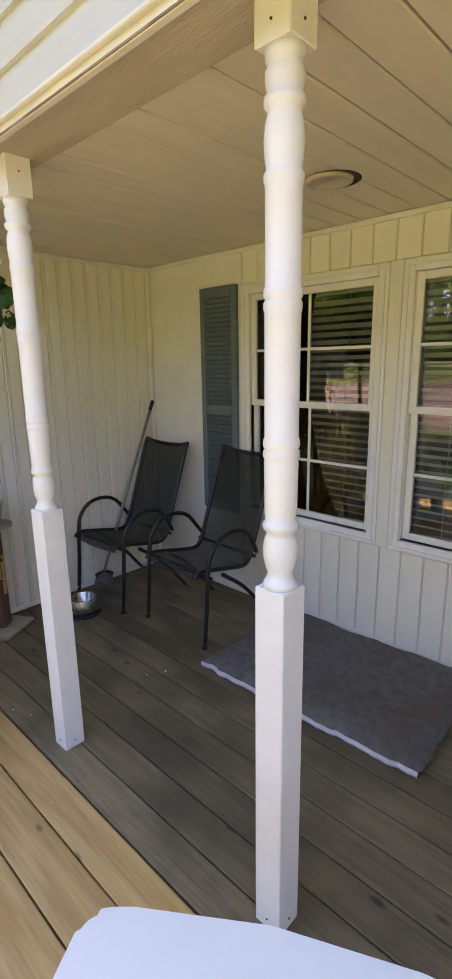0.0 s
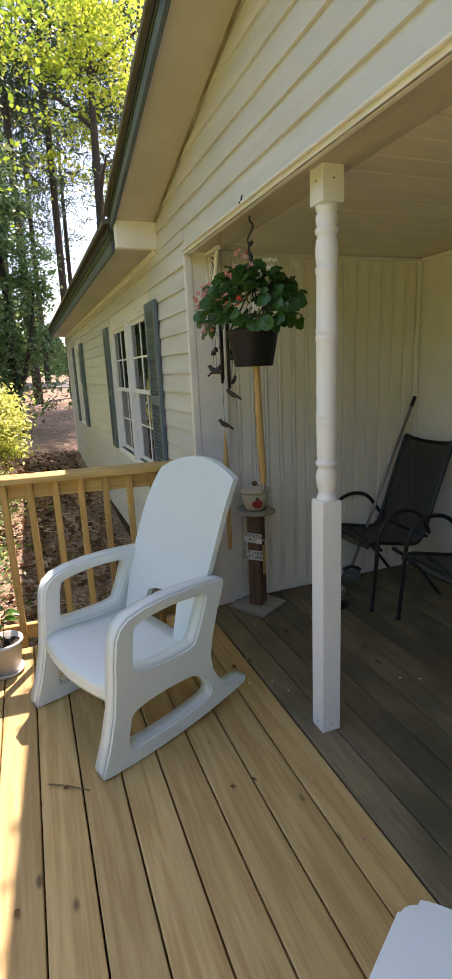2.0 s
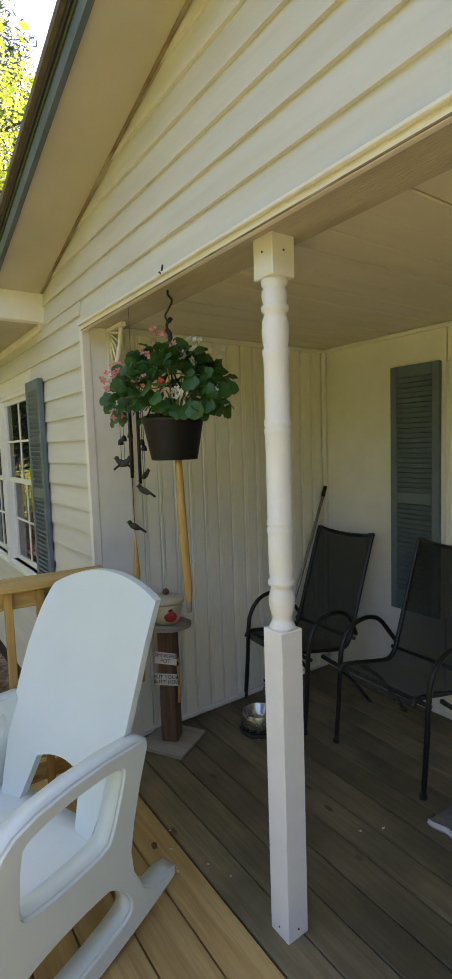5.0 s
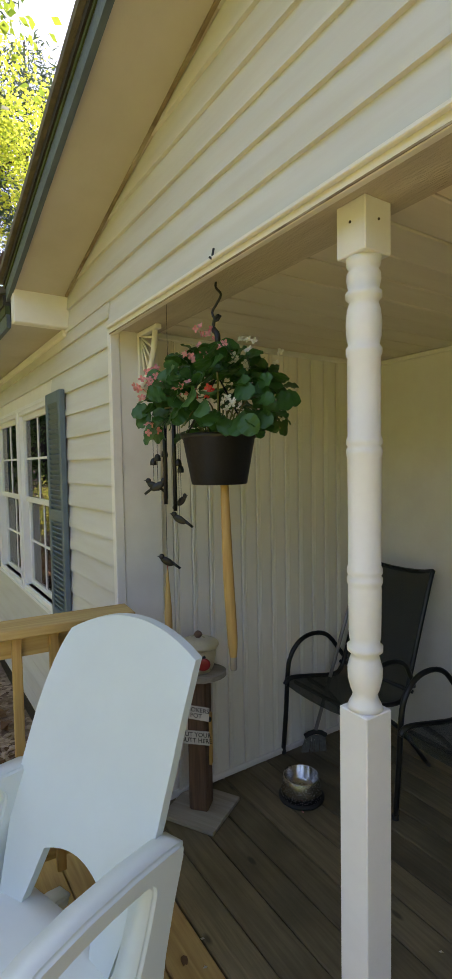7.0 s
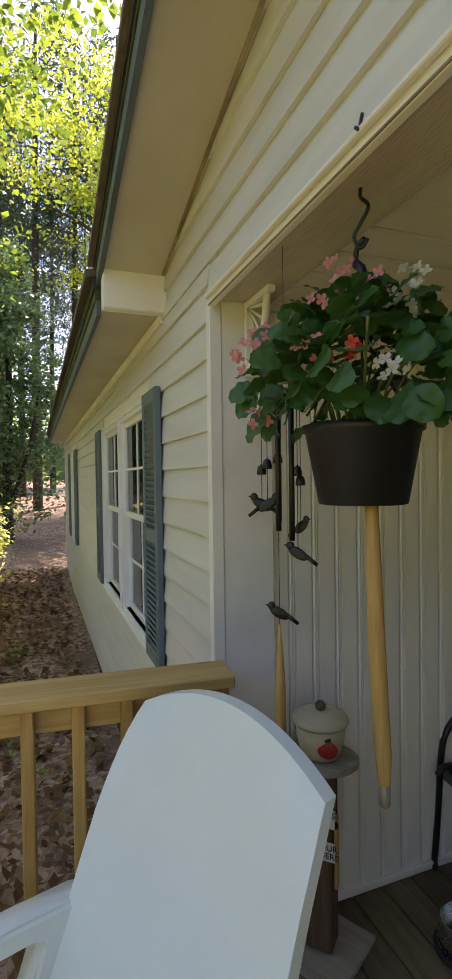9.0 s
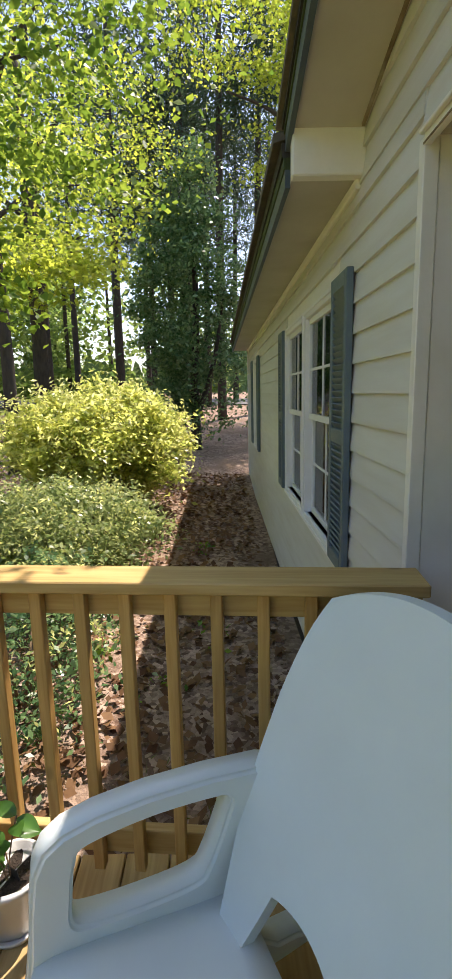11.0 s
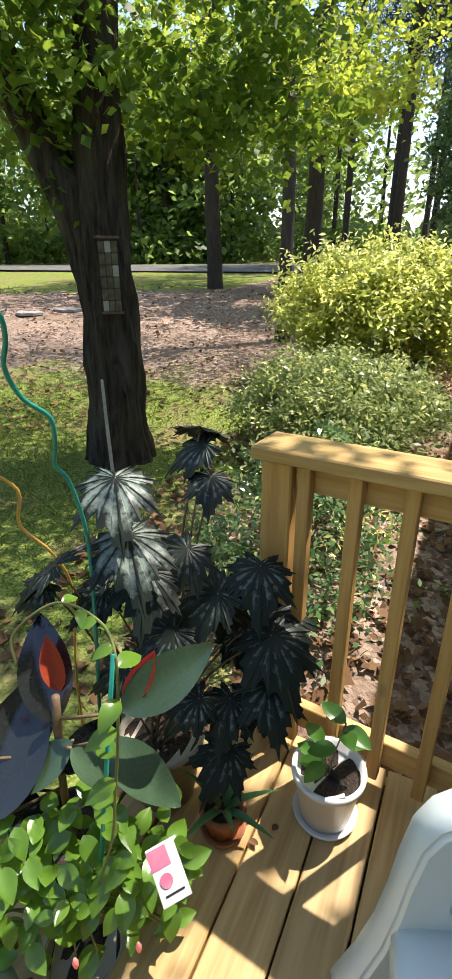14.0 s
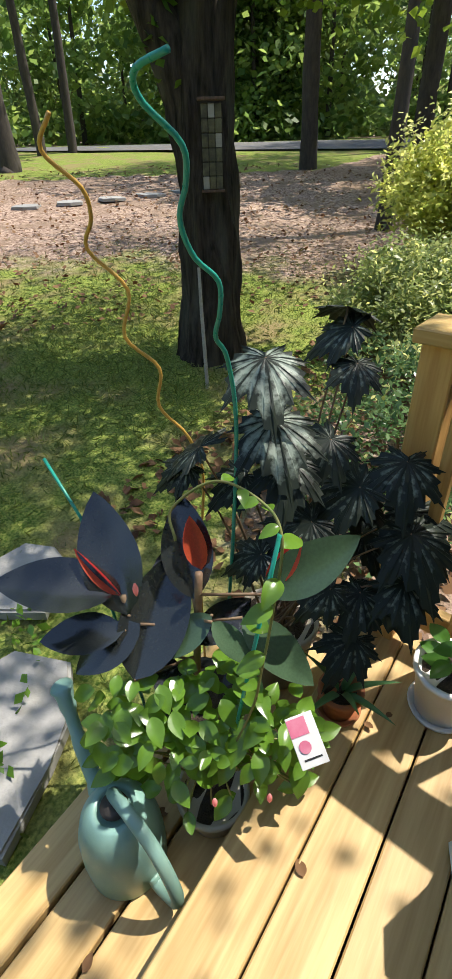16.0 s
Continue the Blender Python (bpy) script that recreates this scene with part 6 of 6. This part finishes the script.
aloe = pot("potted_aloe", "small aloe in a terracotta pot", 0.405, -1.532, 0.0, 0.045, 0.060, 0.11, M["terracotta"], 0.02, True)
alm = leaf_mesh("leaf", 0.17, 0.026, M["leaf_aloe"], 0.3, 0.5, 0.5)
for d in ((0.2, 0.8, 0.5), (0.5, 0.4, 0.9), (-0.5, 0.2, 1.0), (0.1, -0.5, 1.0), (0.8, -0.2, 0.6), (-0.3, 0.7, 0.8)):
    put("leaf", alm, aloe, m=aim((0.01 * d[0], 0.01 * d[1], 0.09), d))


def begonia_leaf(L, silver):
    """A palmate leaf with pointed lobes; silver lies along each lobe."""
    v, f, sv = [(0, 0, 0)], [], [0.0]
    lobes = [(-138, 0.48), (-88, 0.66), (-42, 0.92), (4, 1.12), (48, 0.86), (92, 0.62), (138, 0.46)]
    ring = []
    for k, (a, r) in enumerate(lobes):
        a0 = radians(a)
        nxt, r2 = (lobes[k + 1] if k < len(lobes) - 1 else (lobes[0][0] + 360, lobes[0][1]))
        notch = 0.45 * (r + r2) * (0.2 if k == len(lobes) - 1 else 0.84)
        for aa, rr, sv1 in ((a0 - 0.25, r * 0.64, 0.9), (a0 - 0.17, r * 0.72, 1.0), (a0 - 0.14, r * 0.83, 0.7), (a0 - 0.05, r * 0.84, 0.6), (a0, r, 0.0), (a0 + 0.05, r * 0.80, 0.6), (a0 + 0.15, r * 0.80, 0.7), (a0 + 0.18, r * 0.70, 1.0), (a0 + 0.26, r * 0.62, 0.9), ((a0 + radians(nxt)) / 2, notch, 0.3)):
            ring.append((aa, rr, sv1))
    for frac in (0.35, 0.7, 1.0):
        for aa, rr, sv1 in ring:
            d = rr * frac * L
            ridge = 0.05 * L * (0.6 - sv1) * frac
            v.append((math.cos(aa) * d, math.sin(aa) * d, ridge - 0.42 * d * d / L))
            sv.append(silver * sv1 * (1.0 if frac < 0.9 else 0.35))
    n = len(ring)
    for i in range(n):
        j = (i + 1) % n
        f.append((0, 1 + i, 1 + j))
        for q in (0, 1):
            f.append((1 + q * n + i, 1 + (q + 1) * n + i, 1 + (q + 1) * n + j, 1 + q * n + j))
    me = mesh_of("leaf", v, f, M["leaf_dark_begonia"], False)
    at = me.attributes.new("silver", "FLOAT", "POINT")
    at.data.foreach_set("value", sv)
    return me


bgn = pot("potted_begonia", "tall dark cane begonia with silvered lobed leaves", 0.26, -1.83, -0.17, 0.10, 0.135, 0.27, M["beigepot"])
bl = [begonia_leaf(0.165, 0.8), begonia_leaf(0.14, 0.9)]
bl_top = begonia_leaf(0.17, 1.5)
R3 = random.Random(5)
# leaf places over the pot: x, y, z, heading, scale
spots = [(-0.27, 0.03, 1.24, 200, 0.95), (-0.24, 0.06, 1.20, 290, 1.1), (0.08, -0.02, 1.20, 35, 1.05), (0.10, 0.02, 1.06, 40, 1.1), (0.22, -0.12, 1.00, 260, 1.0), (0.24, -0.14, 0.95, 310, 0.8), (0.08, 0.06, 0.95, 20, 1.0), (-0.20, 0.10, 1.12, 20, 0.9), (-0.02, 0.12, 0.98, 350, 1.0), (0.14, -0.04, 0.90, 330, 0.9), (-0.16, 0.32, 0.74, 60, 1.1), (-0.10, 0.30, 0.93, 20, 1.2), (-0.04, 0.36, 0.76, 40, 1.15),
         (0.02, 0.38, 0.65, 30, 1.1), (0.0, 0.22, 0.88, 300, 1.1), (-0.08, 0.16, 0.8, 90, 1.1), (0.1, 0.14, 0.80, 330, 1.0), (0.05, 0.28, 0.58, 10, 1.0), (-0.06, 0.3, 0.52, 60, 1.0), (0.12, 0.22, 0.62, 330, 0.9), (-0.1, -0.05, 0.9, 180, 1.0), (0.2, 0.05, 0.72, 300, 0.9), (-0.15, 0.2, 0.62, 100, 1.0), (0.0, 0.05, 0.66, 250, 1.0), (0.1, 0.3, 0.45, 350, 0.9)]
for k, (x, y, z, a, sc) in enumerate(spots):
    q = Vector((x, y, z))
    foot = Vector((0.04 * math.cos(k), 0.04 * math.sin(k), 0.24))
    mid = foot.lerp(q, 0.55) + Vector((0, 0, 0.06))
    part("stem", tube(curve_points([foot, mid, q], 8), [0.0045] * 5 + [0.003] * 4, 6), M["stembrown"], bgn, smooth=True)
    put("leaf", bl_top if k in (2, 3) else bl[k % 2], bgn, m=aim(q, (math.cos(radians(a)), math.sin(radians(a)), -0.35), (0.35, 0.25, 1)) @ Matrix.Scale(sc, 4))

rub = pot("potted_rubber_plant", "rubber plant with big glossy near-black leaves", 0.63, -1.885, -0.17, 0.085, 0.12, 0.25, M["potblack"])
part("stem", tube(curve_points([(0, 0, 0.22), (0.02, 0.02, 0.45), (0.0, 0.03, 0.75)], 8), 0.010, 8), M["stembrown"], rub, smooth=True)
part("stem", tube(curve_points([(0.03, -0.02, 0.22), (0.09, -0.10, 0.45), (0.11, -0.13, 0.68)], 8), 0.009, 8), M["stembrown"], rub, smooth=True)
rl = [leaf_mesh("leaf", 1.12, 0.55, M["leaf_rubber"], 0.12, 0.22, 0.85, 0.0, 12), leaf_mesh("leaf", 1.12, 0.50, M["leaf_rubber_green"], 0.10, 0.2, 0.85, 0.0, 12)]
O = Vector((0.63, -1.885, -0.17))
for b, t, g, up in (((0.745, -2.034, 0.513), (0.90, -2.25, 0.575), 0, (0.3, 0.2, 1)), ((0.754, -1.992, 0.466), (0.676, -2.143, 0.70), 0, (0.8, 0.6, 0.3)), ((0.642, -1.868, 0.495), (0.547, -1.966, 0.69), 0, (0.8, 0.6, 0.3)), ((0.823, -1.93, 0.33), (0.619, -1.939, 0.567), 0, (0.7, 0.4, 0.6)),
                    ((0.777, -1.987, 0.434), (0.90, -2.14, 0.43), 0, (0.3, 0.3, 1)), ((0.747, -1.959, 0.446), (0.89, -2.05, 0.36), 0, (0.5, 0.4, 1)), ((0.635, -1.817, 0.461), (0.76, -1.90, 0.38), 1, (0.4, 0.5, 1)), ((0.66, -1.80, 0.47), (0.66, -1.69, 0.40), 1, (0.4, 0.3, 1)), ((0.60, -1.75, 0.46), (0.60, -1.56, 0.36), 1, (0.5, 0.3, 1)),
                    ((0.588, -1.70, 0.56), (0.46, -1.55, 0.69), 1, (0.6, 0.5, 0.6)), ((0.70, -1.9, 0.40), (0.56, -2.02, 0.52), 0, (0.7, 0.5, 0.5)), ((0.66, -1.86, 0.35), (0.50, -1.80, 0.40), 0, (0.4, 0.5, 1)), ((0.70, -1.93, 0.30), (0.80, -1.84, 0.26), 0, (0.5, 0.5, 1))):
    b, t = Vector(b) - O, Vector(t) - O
    put("leaf", rl[g], rub, m=aim(b, t - b, up) @ Matrix.Scale((t - b).length, 4))
    root = Vector((0.09, -0.1, b.z - 0.05)) if b.y < -0.09 else Vector((0.01, 0.02, b.z - 0.05))
    part("leaf_stalk", tube([root, b], 0.004, 6), M["stembrown"], rub, smooth=True)
rs_m = leaf_mesh("red_sheath", 1.0, 0.22, M["leaf_red"], 0.0, 0.9, 0.8, 0.0, 8)
rs_w = leaf_mesh("red_sheath", 1.0, 0.42, M["leaf_red"], -0.1, 0.7, 0.8, 0.0, 8)
for b, t, w in (((0.74, -2.019, 0.506), (0.752, -2.154, 0.61), 0), ((0.60, -1.87, 0.56), (0.55, -1.935, 0.674), 1), ((0.565, -1.70, 0.575), (0.49, -1.66, 0.69), 1)):
    b, t = Vector(b) - O, Vector(t) - O
    put("red_sheath", rs_w if w else rs_m, rub, m=aim(b, t - b, (0.8, 0.5, 0.2)) @ Matrix.Scale((t - b).length, 4))

man = pot("potted_mandevilla", "bright green mandevilla vine with pink buds on a stake", 0.79, -1.728, -0.17, 0.07, 0.095, 0.13, M["beigepot"])
O = Vector((0.845, -1.775, -0.17))
part("stake", tube([(-0.03, 0.02, 0.16), (-0.10, 0.12, 1.02)], 0.005, 8), M["teal"], man, smooth=True)
vine = curve_points([Vector(p) - O for p in ((0.86, -1.74, 0.1), (0.80, -1.68, 0.35), (0.78, -1.665, 0.5), (0.76, -1.655, 0.66), (0.745, -1.65, 0.84), (0.70, -1.72, 0.87), (0.70, -1.83, 0.88), (0.76, -1.90, 0.82), (0.79, -1.87, 0.77))], 60)
part("vine_stem", tube(vine, 0.0032, 6), M["stem"], man, smooth=True)
vl = [leaf_mesh("leaf", 0.070, 0.042, M["leaf_vine"], c, 0.25, 0.85, 0.01, 8, 0.9) for c in (0.1, 0.3, 0.5)]
for k in range(8, 46, 3):
    p = vine[k]
    a = R3.uniform(0, 6.28)
    put("leaf", vl[k % 3], man, m=aim(p, (math.cos(a), math.sin(a), 0.1), (0.3, 0.3, 1)) @ Matrix.Scale(0.95 if k < 30 else 0.6, 4))
for k in range(235):
    a, q, s = R3.uniform(0, 6.28), R3.uniform(-1, 1), R3.uniform(-1, 1)
    hang = 0.19 * (k % 4 == 0) * R3.uniform(0.3, 1.0)
    deep = s * 0.105 * (1 - 0.45 * q * q)
    p = Vector((-0.01, -0.02, 0.42)) + Vector((-0.58, 0.82, 0)) * 0.27 * q + Vector((-0.82, -0.58, 0)) * deep + Vector((0, 0, 0.06 * s - hang + R3.uniform(-0.055, 0.045)))
    put("leaf", vl[k % 3], man, m=aim(p, (math.cos(a) + R3.uniform(-0.6, 0.6), math.sin(a) + R3.uniform(-0.6, 0.6), R3.uniform(-0.5, 0.3)), (0.35, 0.3, 1)) @ Matrix.Scale(R3.uniform(0.7, 1.15), 4))
    if k % 8 == 0:
        part("vine_stem", tube(curve_points([(0, 0, 0.16), p * 0.5 + Vector((0, 0, 0.18)), p], 8), 0.0025, 5), M["stem"], man, smooth=True)
bud = lathe([(0.002, -0.03), (0.006, -0.018), (0.007, -0.006), (0.003, 0.008)], 10)
budm = finish(bud, "bud", M["pink"], True)
for p in ((0.93, -1.70, 0.14), (0.84, -1.60, 0.12), (0.83, -1.97, 0.62)):
    put("bud", budm, man, m=Matrix.Translation(Vector(p) - O))
tg = part("plant_tag", box(-0.032, 0.032, -0.001, 0.001, -0.055, 0.055, 0.0008), M["tag"], man, "white plant tag with pink print", m=aim(Vector((0.782, -1.545, 0.335)) - O, (-0.62, 0.60, 0.25), (-0.35, -0.72, 0.5)))
part("tag_print", box(-0.031, 0.012, -0.0022, 0.0022, 0.012, 0.050), M["tagpink"], tg)
part("tag_flower", lathe([(0.014, -0.003), (0.014, 0.003)], 12), M["tagpink"], tg, m=pose(-0.008, 0, -0.012, 90, 0, 0))
part("tag_line", box(-0.02, 0.022, -0.002, 0.002, -0.040, -0.036), M["ink"], tg)

# watering can
can = thing("watering_can", "faded green plastic watering can with long spout", "watering can", pose(1.01, -1.86, -0.17, 0, 0, 0) @ Matrix.Scale(1.02, 4))
part("body", lathe([(0.098, 0.0), (0.104, 0.006), (0.107, 0.09), (0.103, 0.17), (0.090, 0.225), (0.062, 0.262), (0.046, 0.268), (0.044, 0.258), (0.02, 0.25)], 36), M["can"], can, smooth=True)
part("filler_mouth", lathe([(0.030, 0.262), (0.034, 0.272), (0.034, 0.276), (0.012, 0.276)], 24), M["drip"], can, smooth=True)
part("spout", tube(curve_points([(-0.03, -0.085, 0.08), (-0.055, -0.16, 0.16), (-0.09, -0.24, 0.25), (-0.125, -0.31, 0.33)], 14), [0.030] * 4 + [0.022] * 5 + [0.018] * 3 + [0.024] * 2 + [0.030], 14), M["can"], can, smooth=True)
part("spout_rose", lathe([(0.031, 0.0), (0.033, 0.004), (0.028, 0.008)], 20), M["can"], can, smooth=True, m=aim((-0.127, -0.315, 0.335), (0.3, -0.85, -0.2)) @ pose(0, 0, -0.004, 0, 0, 0))
part("handle", tube(curve_points([(-0.02, -0.03, 0.268), (0.0, 0.05, 0.30), (0.012, 0.13, 0.26), (0.02, 0.185, 0.16), (0.02, 0.19, 0.06), (0.012, 0.12, 0.03), (0.008, 0.10, 0.045)], 28), 0.017, 10, None, 0.75), M["can"], can, smooth=True)

# spiral plant stakes, their upper points placed to fit the camera's view
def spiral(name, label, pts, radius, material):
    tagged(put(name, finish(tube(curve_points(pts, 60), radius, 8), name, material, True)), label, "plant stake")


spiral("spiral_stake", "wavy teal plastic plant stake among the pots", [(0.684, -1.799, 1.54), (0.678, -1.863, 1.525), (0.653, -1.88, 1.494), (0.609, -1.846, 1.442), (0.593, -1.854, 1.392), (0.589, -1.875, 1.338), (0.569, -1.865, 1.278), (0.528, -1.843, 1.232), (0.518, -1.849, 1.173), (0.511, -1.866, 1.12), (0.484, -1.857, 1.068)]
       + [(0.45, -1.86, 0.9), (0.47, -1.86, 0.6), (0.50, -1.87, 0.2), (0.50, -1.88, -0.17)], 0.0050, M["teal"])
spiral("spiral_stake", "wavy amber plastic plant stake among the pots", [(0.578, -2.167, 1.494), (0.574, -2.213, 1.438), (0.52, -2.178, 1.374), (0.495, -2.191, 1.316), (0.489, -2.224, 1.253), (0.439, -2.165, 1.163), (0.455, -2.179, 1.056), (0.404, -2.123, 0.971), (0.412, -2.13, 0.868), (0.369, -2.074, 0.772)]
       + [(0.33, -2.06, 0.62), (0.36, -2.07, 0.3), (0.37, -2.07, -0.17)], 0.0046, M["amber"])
tagged(put("garden_stake", finish(tube([(0.70, -2.04, -0.17), (0.638, -2.257, 0.588), (0.618, -2.392, 0.727)], 0.005, 8), "garden_stake", M["teal"], True)), "thin teal plastic stake among the pots", "plant stake")

# ---- litter on the boards ----
dl = [leaf_mesh("fallen_leaf", 0.05, 0.03, M["deadleaf"], c, 0.3, 0.8, 0.05, 6) for c in (-0.4, 0.3)]
R4 = random.Random(11)
for x, y, z, s in ((0.67, -1.53, 0.006, 1.1), (0.35, -1.40, 0.006, 0.6), (0.40, -1.45, 0.006, 0.7), (0.85, -1.42, 0.006, 0.9), (1.5, -0.43, 0.006, 0.5), (1.5, -0.34, 0.006, 0.5), (0.62, -0.20, 0.006, 1.0), (0.72, -0.1, 0.006, 0.8), (2.3, 0.35, 0.006, 1.0), (1.68, -1.22, 0.006, 0.6), (1.24, -1.03, 0.006, 0.5),
                   (2.15, 0.62, 0.006, 1.4), (0.9, -1.86, -0.164, 1.0), (1.25, -1.78, -0.164, 0.8), (0.98, -0.42, 0.006, 0.5), (1.05, -0.75, 0.006, 0.4), (0.5, -0.3, 0.006, 0.7)):
    tagged(put("fallen_leaf", dl[R4.randrange(2)], m=pose(x, y, z, 0, 0, R4.uniform(0, 360)) @ Matrix.Scale(s, 4)), "small dry brown leaf lying on the boards", "leaf", group="leaves on the boards")
pt = mesh_of("petal", [(0, 0, 0), (0.008, -0.006, 0.003), (0.018, 0, 0.004), (0.008, 0.006, 0.003)], [(0, 1, 2, 3)], M["petalwhite"])
pk = mesh_of("petal", [(0, 0, 0), (0.008, -0.006, 0.003), (0.016, 0, 0.004), (0.008, 0.006, 0.003)], [(0, 1, 2, 3)], M["pink"])
for x, y, w in ((0.925, -0.09, 1), (1.05, 0.065, 1), (1.2, 0.63, 1), (1.256, 0.715, 1), (0.8, -0.05, 1), (1.605, -0.12, 0), (0.95, 0.02, 1), (0.42, 0.72, 0), (1.9, -0.1, 0), (0.7, -0.02, 1)):
    tagged(put("petal", pt if w else pk, m=pose(x, y, 0.006, 0, 0, R4.uniform(0, 360))), "fallen flower petal on the boards", "petal", group="petals on the boards")
tagged(put("twig", finish(tube([(1.20, -1.10, 0.008), (1.24, -1.03, 0.009), (1.30, -0.95, 0.008)], 0.003, 6), "twig", M["stembrown"])), "thin brown twig lying on the deck", "twig")
